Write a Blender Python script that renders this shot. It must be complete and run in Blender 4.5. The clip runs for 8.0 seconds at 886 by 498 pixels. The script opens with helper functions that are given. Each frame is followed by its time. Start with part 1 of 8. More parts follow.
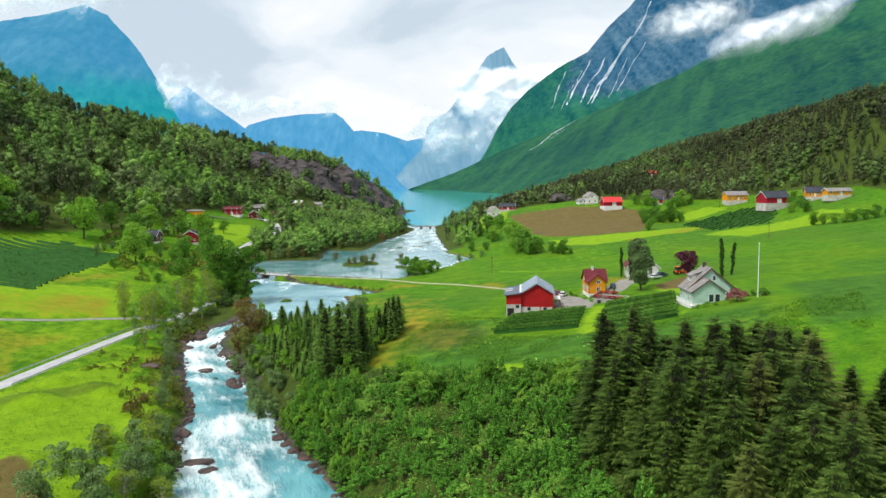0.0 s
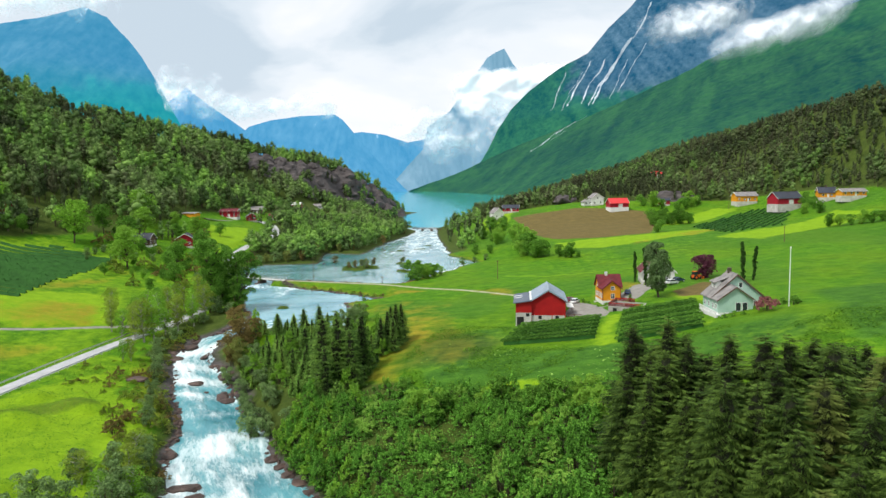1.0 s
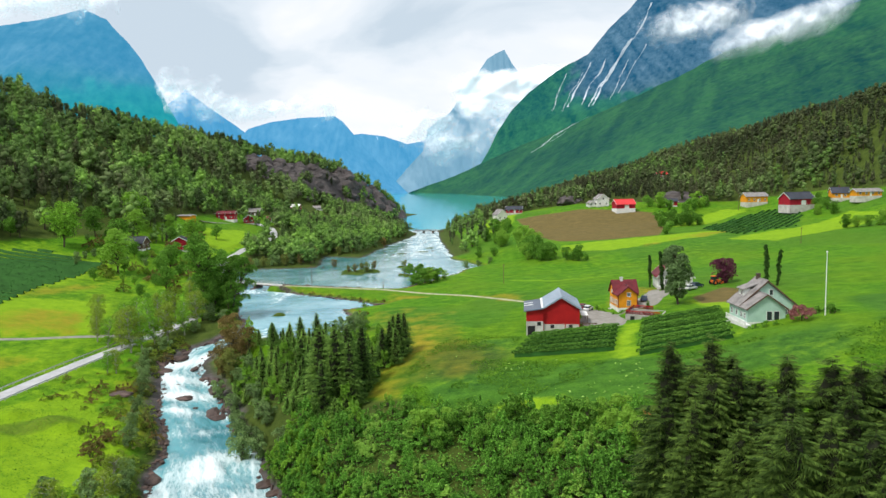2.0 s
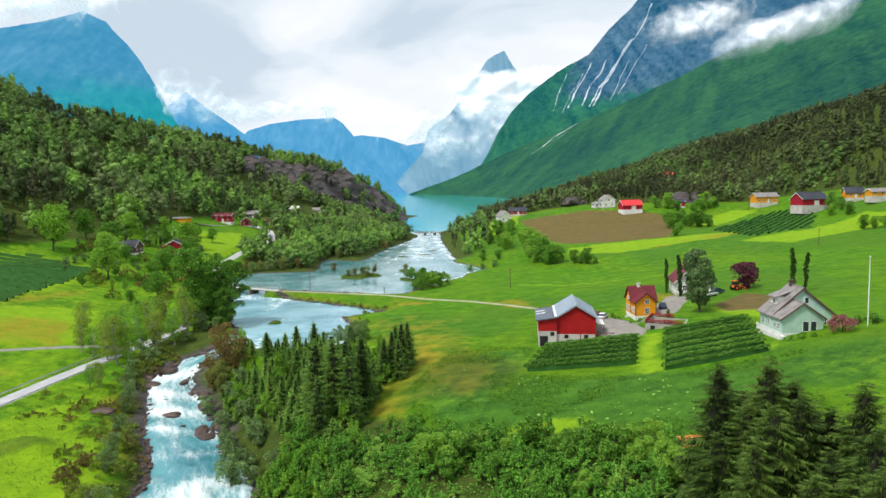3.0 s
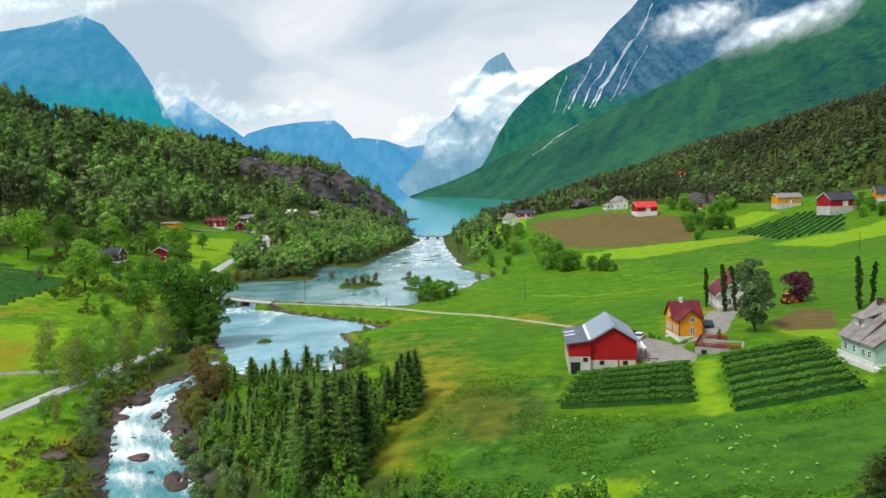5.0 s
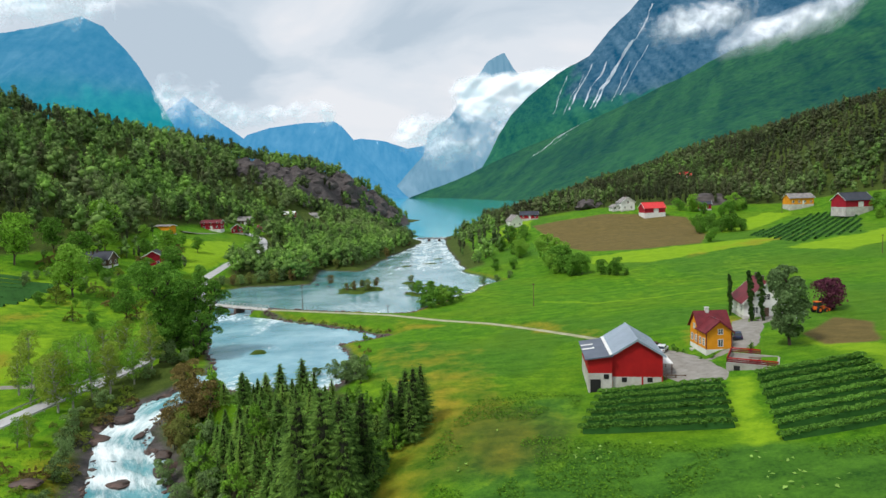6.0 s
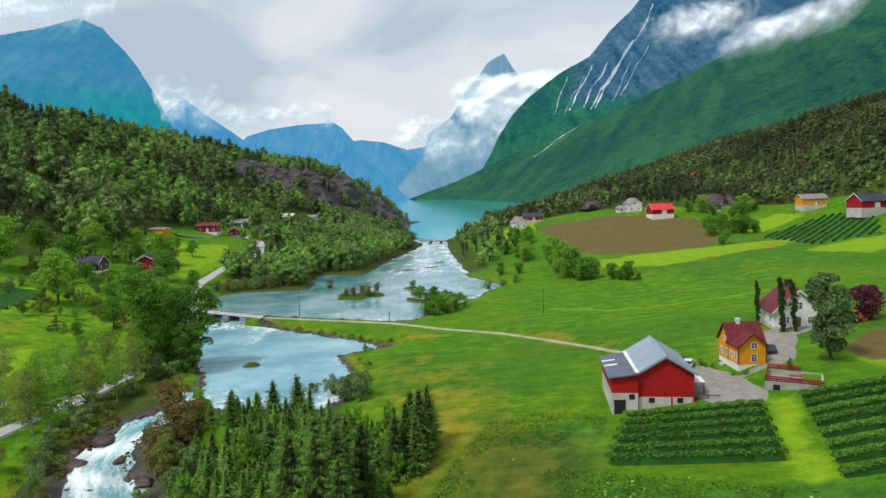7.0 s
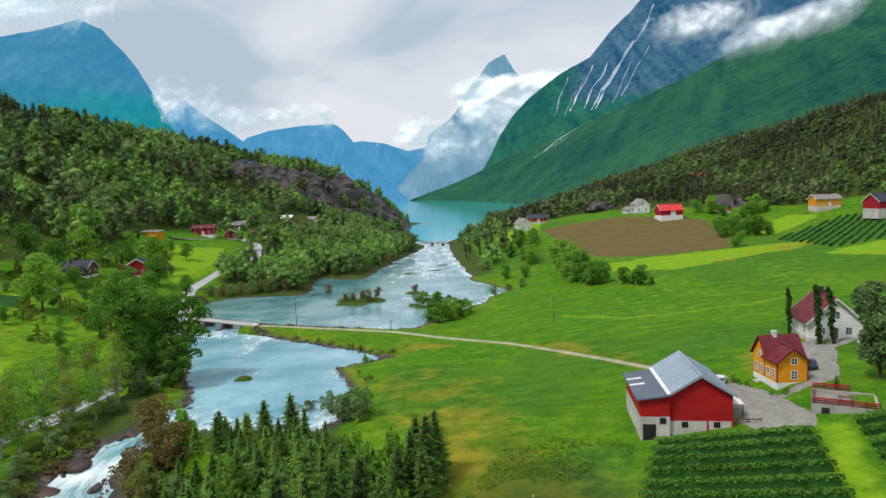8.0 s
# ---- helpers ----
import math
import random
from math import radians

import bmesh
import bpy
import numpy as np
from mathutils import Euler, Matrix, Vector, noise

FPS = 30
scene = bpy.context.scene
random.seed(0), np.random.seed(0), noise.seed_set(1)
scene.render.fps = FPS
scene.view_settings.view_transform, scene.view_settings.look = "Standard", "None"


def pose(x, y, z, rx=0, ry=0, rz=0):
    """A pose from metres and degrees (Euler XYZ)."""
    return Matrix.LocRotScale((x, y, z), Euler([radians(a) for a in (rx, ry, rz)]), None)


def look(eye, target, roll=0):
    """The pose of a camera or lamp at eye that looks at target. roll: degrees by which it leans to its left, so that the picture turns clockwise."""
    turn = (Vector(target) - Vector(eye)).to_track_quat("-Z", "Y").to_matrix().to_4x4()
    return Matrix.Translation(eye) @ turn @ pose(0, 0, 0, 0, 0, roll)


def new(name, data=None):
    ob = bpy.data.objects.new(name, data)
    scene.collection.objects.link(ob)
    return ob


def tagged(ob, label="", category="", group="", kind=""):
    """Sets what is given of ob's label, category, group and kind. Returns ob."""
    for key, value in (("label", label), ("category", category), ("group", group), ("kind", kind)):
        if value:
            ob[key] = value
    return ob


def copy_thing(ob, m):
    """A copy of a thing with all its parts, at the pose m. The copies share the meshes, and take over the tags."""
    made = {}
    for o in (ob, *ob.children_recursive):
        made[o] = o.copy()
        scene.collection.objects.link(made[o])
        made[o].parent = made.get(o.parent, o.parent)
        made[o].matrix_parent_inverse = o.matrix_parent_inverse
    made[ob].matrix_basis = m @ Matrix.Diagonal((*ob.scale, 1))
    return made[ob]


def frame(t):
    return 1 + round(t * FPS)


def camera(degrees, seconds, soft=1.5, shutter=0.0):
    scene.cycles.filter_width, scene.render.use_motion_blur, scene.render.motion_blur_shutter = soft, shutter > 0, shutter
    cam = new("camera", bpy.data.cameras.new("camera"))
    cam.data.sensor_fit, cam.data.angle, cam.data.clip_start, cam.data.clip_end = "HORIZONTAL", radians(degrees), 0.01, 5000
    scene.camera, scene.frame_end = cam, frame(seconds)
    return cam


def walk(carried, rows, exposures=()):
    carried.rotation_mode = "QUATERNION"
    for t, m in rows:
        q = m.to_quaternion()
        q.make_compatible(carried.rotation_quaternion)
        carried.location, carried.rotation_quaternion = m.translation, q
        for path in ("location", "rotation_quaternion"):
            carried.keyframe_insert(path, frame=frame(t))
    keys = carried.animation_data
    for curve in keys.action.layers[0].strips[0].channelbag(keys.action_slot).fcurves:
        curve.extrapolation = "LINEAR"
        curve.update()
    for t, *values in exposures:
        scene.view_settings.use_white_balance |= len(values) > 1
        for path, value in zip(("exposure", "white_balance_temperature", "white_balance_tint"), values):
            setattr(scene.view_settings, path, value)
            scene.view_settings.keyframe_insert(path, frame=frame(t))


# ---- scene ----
cam = camera(68.4, 8.0)
METRES, EYE, TILT, LEAN, TURN = 88.0, 43.0, -5.75, 0.9, 0.0
ROWS = [
    (0.0, 0.0, 0.0, 0.0, 0.0, 0.0, -0.0),
    (0.5, -0.007, 0.0623, 0.0047, 0.01, 0.07, 0.07),
    (1.0, -0.0145, 0.1246, 0.0096, 0.03, 0.14, 0.12),
    (1.5, -0.0219, 0.187, 0.014, 0.04, 0.21, 0.19),
    (3.0, -0.0435, 0.3706, 0.0279, 0.08, 0.4, 0.43),
    (3.5, -0.0509, 0.4338, 0.0334, 0.09, 0.45, 0.51),
    (4.0, -0.0581, 0.4968, 0.039, 0.1, 0.5, 0.58),
    (4.5, -0.0654, 0.5591, 0.0446, 0.1, 0.55, 0.66),
    (6.0, -0.0869, 0.743, 0.0642, 0.13, 0.68, 0.85),
    (6.5, -0.0938, 0.8044, 0.0702, 0.14, 0.74, 0.92),
    (7.0, -0.1015, 0.8662, 0.0769, 0.15, 0.79, 0.97),
    (7.5, -0.1083, 0.9279, 0.0827, 0.16, 0.84, 1.02),
    (8.0, -0.1153, 0.9892, 0.0891, 0.18, 0.88, 1.08),
]
walk(cam, [(t, pose(0, 0, EYE, TILT, LEAN, TURN) @ pose(METRES * x, METRES * y, METRES * z, 90 + pitch, roll, yaw)) for t, x, y, z, yaw, pitch, roll in ROWS], exposures=[(0, 0.13, 6420, 10.5), (3, 0.13, 6400, 11), (4.5, 0.02, 6350, 11), (6, -0.14, 6300, 11), (8, -0.23, 6280, 11)])

# ---------------------------------------------------------------- light
world = bpy.data.worlds.new("world")
scene.world = world
world.use_nodes = True
SUN_ELEV, SUN_ROT = 56.0, 236.0


def build_sky():
    nt = world.node_tree
    nt.nodes.clear()
    N = nt.nodes.new
    L = nt.links.new
    out = N("ShaderNodeOutputWorld")
    sky = N("ShaderNodeTexSky")
    sky.sky_type, sky.sun_disc = "NISHITA", False
    sky.sun_elevation, sky.sun_rotation = radians(SUN_ELEV), radians(SUN_ROT)
    b1 = N("ShaderNodeBackground")
    b1.inputs["Strength"].default_value = 0.10
    L(sky.outputs[0], b1.inputs["Color"])
    # overcast: soft layers of cloud over the blue, stretched along the horizon
    tc = N("ShaderNodeTexCoord")
    mp = N("ShaderNodeMapping")
    mp.inputs["Scale"].default_value = (1.5, 1.5, 4.2)
    mp.inputs["Location"].default_value = (0.35, 0.2, 1.9)
    L(tc.outputs["Generated"], mp.inputs["Vector"])
    n1 = N("ShaderNodeTexNoise")
    n1.inputs["Scale"].default_value, n1.inputs["Detail"].default_value = 1.7, 7.0
    n1.inputs["Roughness"].default_value, n1.inputs["Distortion"].default_value = 0.48, 0.5
    L(mp.outputs[0], n1.inputs["Vector"])
    cr = N("ShaderNodeValToRGB")
    cr.color_ramp.interpolation = "EASE"
    e = cr.color_ramp.elements
    e[0].position, e[0].color = 0.36, (0.58, 0.68, 0.76, 1)
    e[1].position, e[1].color = 0.62, (0.955, 0.965, 0.975, 1)
    for q, c in ((0.44, (0.72, 0.80, 0.86, 1)), (0.53, (0.86, 0.905, 0.94, 1))):
        cr.color_ramp.elements.new(q).color = c
    # brighter low over the valley head, where the cloud thins
    sp = N("ShaderNodeSeparateXYZ")
    L(tc.outputs["Generated"], sp.inputs[0])
    mr = N("ShaderNodeMapRange")
    mr.inputs["From Min"].default_value, mr.inputs["From Max"].default_value = 0.20, 0.08
    mr.inputs["To Min"].default_value, mr.inputs["To Max"].default_value = 0.0, 0.09
    L(sp.outputs["Z"], mr.inputs["Value"])
    ad = N("ShaderNodeMath")
    L(n1.outputs["Fac"], ad.inputs[0])
    L(mr.outputs[0], ad.inputs[1])
    L(ad.outputs[0], cr.inputs["Fac"])
    b2 = N("ShaderNodeBackground")
    b2.inputs["Strength"].default_value = 0.99
    L(cr.outputs["Color"], b2.inputs["Color"])
    mix = N("ShaderNodeMixShader")
    mix.inputs["Fac"].default_value = 0.95
    L(b1.outputs[0], mix.inputs[1])
    L(b2.outputs[0], mix.inputs[2])
    L(mix.outputs[0], out.inputs["Surface"])


build_sky()
sun = new("sun", bpy.data.lights.new("sun", "SUN"))
sun.data.energy, sun.data.angle, sun.data.color = 3.0, radians(10), (1.0, 0.95, 0.86)
sun.matrix_world = look((0, 0, 0), (0.45, 0.30, -0.80))
sun.location = (0, -200, 600)


# ---------------------------------------------------------------- helpers of this scene
def part(name, bm, material, parent=None, label="", smooth=False):
    me = bpy.data.meshes.new(name)
    bm.to_mesh(me)
    bm.free()
    if material is not None:
        me.materials.append(material)
    if smooth:
        me.polygons.foreach_set("use_smooth", [True] * len(me.polygons))
    ob = new(name, me)
    if parent is not None:
        ob.parent = parent
    if label:
        ob["label"] = label
    return ob


def empty(name, m, label, category, group=""):
    ob = new(name)
    ob.empty_display_size = 0.5
    ob.matrix_basis = m
    return tagged(ob, label, category, group)


def raw(name, verts, faces, materials=(), smooth=False, parent=None):
    """One mesh object out of arrays of vertices and faces."""
    me = bpy.data.meshes.new(name)
    verts = np.asarray(verts, np.float32)
    faces = np.asarray(faces, np.int32)
    n = faces.shape[1]
    me.vertices.add(len(verts))
    me.vertices.foreach_set("co", verts.ravel())
    me.loops.add(faces.size)
    me.loops.foreach_set("vertex_index", faces.ravel())
    me.polygons.add(len(faces))
    me.polygons.foreach_set("loop_start", np.arange(0, faces.size, n, dtype=np.int32))
    me.polygons.foreach_set("loop_total", np.full(len(faces), n, np.int32))
    me.update(calc_edges=True)
    for mat in materials:
        me.materials.append(mat)
    me.polygons.foreach_set("use_smooth", [smooth] * len(faces))
    ob = new(name, me)
    if parent is not None:
        ob.parent = parent
    return ob


def box(bm, x0, x1, y0, y1, z0, z1, m=None):
    r = bmesh.ops.create_cube(bm, size=1.0)
    t = Matrix.LocRotScale(((x0 + x1) / 2, (y0 + y1) / 2, (z0 + z1) / 2), None, (x1 - x0, y1 - y0, z1 - z0))
    bmesh.ops.transform(bm, matrix=(m @ t) if m else t, verts=r["verts"])
    return r["verts"]


def rng(seed):
    return np.random.default_rng(seed)


NOISE_TABLES = {}


def value_noise(x, y, scale, seed):
    """Smooth noise in 0 to 1 for arrays of places."""
    if seed not in NOISE_TABLES:
        NOISE_TABLES[seed] = rng(seed).random((256, 256))
    g = NOISE_TABLES[seed]
    u, v = x / scale, y / scale
    i, j = np.floor(u).astype(int), np.floor(v).astype(int)
    f, h = u - i, v - j
    f, h = f * f * (3 - 2 * f), h * h * (3 - 2 * h)
    a = g[i % 256, j % 256] * (1 - f) + g[(i + 1) % 256, j % 256] * f
    b = g[i % 256, (j + 1) % 256] * (1 - f) + g[(i + 1) % 256, (j + 1) % 256] * f
    return a * (1 - h) + b * h


def fractal(x, y, scale, seed, octaves=4, gain=0.5):
    s, a, t = 0.0, 1.0, 0.0
    for k in range(octaves):
        s = s + a * value_noise(x, y, scale / 2 ** k, seed + k)
        t += a
        a *= gain
    return s / t


def smoothstep(a, b, v):
    t = np.clip((v - a) / (b - a), 0, 1)
    return t * t * (3 - 2 * t)


# ---------------------------------------------------------------- materials
class Mat:
    """A node material; a few short ways to chain nodes."""

    def __init__(self, name, rough=0.8, metal=0.0, spec=0.3):
        self.m = bpy.data.materials.new(name)
        self.m.use_nodes = True
        self.nt = self.m.node_tree
        self.b = self.nt.nodes["Principled BSDF"]
        self.b.inputs["Roughness"].default_value = rough
        self.b.inputs["Metallic"].default_value = metal
        self.b.inputs["Specular IOR Level"].default_value = spec

    def node(self, kind, **kw):
        n = self.nt.nodes.new(kind)
        for k, v in kw.items():
            n.inputs[k].default_value = v
        return n

    def link(self, a, b):
        self.nt.links.new(a, b)

    def place(self, scale=(1, 1, 1), world_place=False):
        mp = self.node("ShaderNodeMapping", Scale=scale)
        if world_place:
            self.link(self.node("ShaderNodeNewGeometry").outputs["Position"], mp.inputs["Vector"])
        else:
            self.link(self.node("ShaderNodeTexCoord").outputs["Object"], mp.inputs["Vector"])
        return mp.outputs[0]

    def noise(self, scale, detail=5, rough=0.55, vec=None):
        n = self.node("ShaderNodeTexNoise", Scale=scale, Detail=detail, Roughness=rough)
        if vec is not None:
            self.link(vec, n.inputs["Vector"])
        return n.outputs["Fac"]

    def ramp(self, fac, *stops):
        r = self.node("ShaderNodeValToRGB")
        el = r.color_ramp.elements
        while len(el) < len(stops):
            el.new(0.5)
        for q, (p, c) in zip(el, stops):
            q.position = p
            q.color = (*c, 1) if len(c) == 3 else c
        self.link(fac, r.inputs["Fac"])
        return r.outputs["Color"]

    def mix(self, fac, a, b, mode="MIX"):
        n = self.nt.nodes.new("ShaderNodeMix")
        n.data_type, n.blend_type = "RGBA", mode
        for sock, v in ((n.inputs["Factor"], fac), (n.inputs["A"], a), (n.inputs["B"], b)):
            sock = {"Factor": n.inputs[0], "A": n.inputs[6], "B": n.inputs[7]}[sock.name]
            if isinstance(v, (int, float)):
                sock.default_value = v
            elif isinstance(v, tuple):
                sock.default_value = (*v, 1)
            else:
                self.link(v, sock)
        return n.outputs[2]

    def calc(self, op, a, b=0.0):
        n = self.nt.nodes.new("ShaderNodeMath")
        n.operation = op
        for s, v in zip(n.inputs, (a, b)):
            if isinstance(v, (int, float)):
                s.default_value = v
            else:
                self.link(v, s)
        return n.outputs[0]

    def attr(self, name):
        n = self.nt.nodes.new("ShaderNodeAttribute")
        n.attribute_name = name
        return n.outputs["Fac"]

    def rand(self):
        return self.node("ShaderNodeObjectInfo").outputs["Random"]

    def island(self):
        return self.node("ShaderNodeNewGeometry").outputs["Random Per Island"]

    def color(self, c):
        if isinstance(c, tuple):
            self.b.inputs["Base Color"].default_value = (*c, 1)
        else:
            self.link(c, self.b.inputs["Base Color"])

    def bump(self, height, dist=0.05, strength=0.6):
        n = self.node("ShaderNodeBump", Strength=strength, Distance=dist)
        self.link(height, n.inputs["Height"])
        self.link(n.outputs[0], self.b.inputs["Normal"])


def simple(name, c, c2=None, scale=3.0, rough=0.8, metal=0.0, spec=0.3, bump=0.01):
    """Paint, stone or metal with soft stains and grain."""
    k = Mat(name, rough, metal, spec)
    c2 = c2 or tuple(v * 0.72 for v in c)
    big = k.noise(scale * 0.25, 3, vec=k.place())
    fine = k.noise(scale * 6, 4, vec=k.place())
    f = k.calc("ADD", k.calc("MULTIPLY", big, 0.65), k.calc("MULTIPLY", fine, 0.35))
    k.color(k.ramp(f, (0.34, c2), (0.62, c)))
    if bump:
        k.bump(fine, bump, 0.5)
    return k.m

# ---------------------------------------------------------------- plan of the valley
POOL_Z, LAKE_Z = 1.0, 1.8
# cross-sections of the land from left to right, by distance up the valley: (x, height) pairs
SECTIONS = {
    -120: [(-320, 60), (-120, 5), (-40, -12), (0, -14), (40, -6), (120, 20), (340, 80)],
    60: [(-320, 48), (-160, 5), (-110, -5), (-60, -9), (-10, -12), (12, -6), (38, 4), (80, 14), (150, 24), (340, 70)],
    110: [(-320, 52), (-160, 6), (-110, -3), (-72, -6.5), (-50, -9), (-16, -8), (2, -4), (15, 4), (25, 8), (45, 12), (80, 17), (150, 25), (340, 75)],
    140: [(-330, 58), (-165, 5), (-112, -4), (-85, -5.5), (-62, -8), (-26, -5), (-8, 2.6), (5, 3.6), (14, 4.6), (30, 7.2), (70, 16), (150, 25), (340, 80)],
    180: [(-340, 75), (-200, 14), (-150, 4), (-112, -2), (-92, -3.5), (-78, -5), (-48, -2), (-20, 3.6), (0, 4.4), (14, 4.6), (20, 5.6), (30, 7.2), (36, 8.3), (60, 11.5), (100, 15), (200, 25), (340, 90)],
    230: [(-370, 94), (-220, 22), (-150, 7), (-108, 0.4), (-88, 1), (-28, 2.2), (0, 3.8), (30, 6.4), (60, 9.5), (100, 13), (200, 22), (340, 90)],
    290: [(-380, 112), (-250, 38), (-190, 15), (-145, 9), (-110, 3.2), (-15, 2.4), (20, 4), (60, 6.8), (100, 9.5), (200, 19), (250, 28), (340, 80)],
    350: [(-380, 130), (-250, 55), (-192, 26), (-140, 10), (-105, 3.4), (20, 2.8), (50, 8), (100, 12), (200, 20), (260, 36), (340, 95)],
    430: [(-350, 131), (-240, 68), (-190, 40), (-150, 20), (-100, 8), (-70, 3.4), (5, 3), (40, 11), (90, 16), (145, 17), (200, 23), (260, 40), (340, 102)],
    490: [(-330, 124), (-260, 87), (-182, 33), (-155, 22), (-100, 12), (-50, 4), (0, 4), (40, 20), (90, 25), (127, 28), (205, 30), (245, 40), (340, 108)],
    600: [(-290, 102), (-225, 79), (-150, 28), (-60, 6), (-28, 3), (0, 4), (60, 20), (120, 36), (190, 43), (300, 76), (340, 104)],
    700: [(-230, 90), (-160, 64), (-110, 15), (-58, 3), (10, 3), (60, 16), (130, 33), (210, 49), (340, 100)],
    800: [(-250, 80), (-150, 75), (-112, 52), (-92, 10), (-66, 2), (10, 2.4), (60, 12), (85, 13), (140, 33), (340, 90)],
    900: [(-300, 60), (-120, 50), (-82, 38), (-70, 8), (-60, 2), (20, 1.4), (70, 5), (150, 30), (340, 90)],
    1000: [(-300, 30), (-90, 14), (-60, 2), (-50, -2), (70, -2), (100, 3), (200, 16), (320, 30), (400, 60)],
    1150: [(-300, -4), (-60, -6), (90, -6), (140, 3), (220, 10), (420, 40)],
    1600: [(-300, -6), (160, -6), (220, 3), (320, 12), (500, 40)],
    2600: [(-300, -6), (300, -6), (400, 3), (700, 60)],
    4950: [(-300, -6), (600, -6)],
}
# outlines of the still waters
POOL = [(-60, 205), (-50, 201), (-33, 198), (-30, 224), (-38, 241), (-24, 251), (-47, 267), (-70, 286), (-70, 296), (-98, 315), (-108, 304), (-92, 284), (-78, 255), (-67, 225)]
REACH = [(-100, 306), (-71, 292), (-50, 284), (-19, 282), (-6, 306), (10, 343), (16, 352), (2, 385), (-1, 434), (-6, 518), (-9, 620), (6, 700), (14, 800), (30, 900),
         (80, 1000), (120, 1150), (200, 1600), (380, 2600), (600, 5200), (-4000, 5200), (-3000, 1150), (-60, 1040), (-42, 1000), (-58, 900), (-62, 820), (-52, 700),
         (-27, 600), (-27, 571), (-42, 476), (-52, 402), (-74, 412), (-69, 356), (-97, 357), (-112, 338)]
# the rapids: x, y, half width, water level
RAPIDS = [(6, -112, 22, -27), (2, -30, 21, -23), (-8, 40, 20, -19), (-24, 85, 17, -15.5), (-35, 113, 14.5, -13.2), (-47.5, 138, 9.5, -11.6), (-54, 156, 8.2, -9.8), (-66, 178, 6.4, -7.6), (-74, 192, 5.0, -5.2), (-72, 201, 4.5, -2.4), (-64, 207, 5, 0.2), (-56, 213, 6, 0.95)]


def outline_distance(x, y, poly):
    """Signed distance to a closed outline: minus inside."""
    d = np.full(x.shape, 1e9)
    inside = np.zeros(x.shape, bool)
    n = len(poly)
    for k in range(n):
        (ax, ay), (bx, by) = poly[k], poly[(k + 1) % n]
        ex, ey = bx - ax, by - ay
        t = np.clip(((x - ax) * ex + (y - ay) * ey) / (ex * ex + ey * ey), 0, 1)
        d = np.minimum(d, np.hypot(x - ax - t * ex, y - ay - t * ey))
        if ay != by:
            cross = ((ay > y) != (by > y)) & (x < (bx - ax) * (y - ay) / (by - ay) + ax)
            inside ^= cross
    return np.where(inside, -d, d)


def line_distance(x, y, pts):
    """Distance to an open line of (x, y, values...), and the values at the nearest place."""
    d = np.full(x.shape, 1e9)
    val = np.zeros((len(pts[0]) - 2,) + x.shape)
    for a, b in zip(pts[:-1], pts[1:]):
        ex, ey = b[0] - a[0], b[1] - a[1]
        t = np.clip(((x - a[0]) * ex + (y - a[1]) * ey) / (ex * ex + ey * ey), 0, 1)
        q = np.hypot(x - a[0] - t * ex, y - a[1] - t * ey)
        near = q < d
        for k in range(len(val)):
            val[k] = np.where(near, a[k + 2] + t * (b[k + 2] - a[k + 2]), val[k])
        d = np.where(near, q, d)
    return d, val


# coarse smooth land on a 5 m raster
GX, GY = np.arange(-460, 461, 5.0), np.arange(-120, 1301, 5.0)


def coarse_land():
    ys = sorted(SECTIONS)
    rows = np.array([np.interp(GX, *np.array(SECTIONS[k]).T) for k in ys])
    z = np.array([np.interp(GY, ys, rows[:, i]) for i in range(len(GX))]).T
    for _ in range(2):
        z[1:-1] = (z[:-2] + 2 * z[1:-1] + z[2:]) / 4
        z[:, 1:-1] = (z[:, :-2] + 2 * z[:, 1:-1] + z[:, 2:]) / 4
    return z


LAND = coarse_land()
WOBBLE = 2.2


def bilinear(x, y):
    u = np.clip((x - GX[0]) / 5.0, 0, len(GX) - 1.001)
    v = np.clip((y - GY[0]) / 5.0, 0, len(GY) - 1.001)
    i, j = u.astype(int), v.astype(int)
    f, h = u - i, v - j
    return (LAND[j, i] * (1 - f) + LAND[j, i + 1] * f) * (1 - h) + (LAND[j + 1, i] * (1 - f) + LAND[j + 1, i + 1] * f) * h


def waters(x, y):
    """Distance to the nearest water's edge (minus inside) and its level."""
    wob = (fractal(x, y, 14, 5, 3) - 0.5) * 2 * WOBBLE
    dp = outline_distance(x, y, POOL) + wob
    dr = outline_distance(x, y, REACH) + wob
    dl, (half, level) = line_distance(x, y, RAPIDS)
    dq = dl - half + wob
    d, z = dp, np.full(x.shape, POOL_Z)
    z = np.where(dr < d, LAKE_Z, z)
    d = np.minimum(d, dr)
    z = np.where(dq < d, level, z)
    return np.minimum(d, dq), z


# roads, as lines of (x, y); the embankment keeps its own height
ROAD = [(-128, 40), (-114, 110), (-107, 152), (-104, 170), (-99.5, 191), (-93.5, 209), (-87, 224), (-86, 245), (-92, 275), (-101, 307), (-109, 330), (-116.5, 354), (-117, 394), (-112, 420), (-114, 450), (-124, 478), (-138, 490)]
LANE = [(-200, 190), (-160, 195), (-138, 198.5), (-124, 205), (-112, 212.5), (-100, 215), (-93, 212)]
BANK = [(-72, 290.5), (-50, 282), (-26, 273), (-10, 262), (5, 249.5), (15, 236), (23, 224), (30, 212), (36, 201), (39, 190)]


def with_height(line, fixed=None):
    n = np.array(line, float)
    return [(a, b, float(bilinear(np.array([a]), np.array([b]))[0]) if fixed is None or i > fixed[0] else fixed[1]) for i, (a, b) in enumerate(n)]


WAYS = [(with_height(ROAD), 3.2), (with_height(LANE), 1.9), (with_height(BANK, (3, 2.9)), 1.6)]
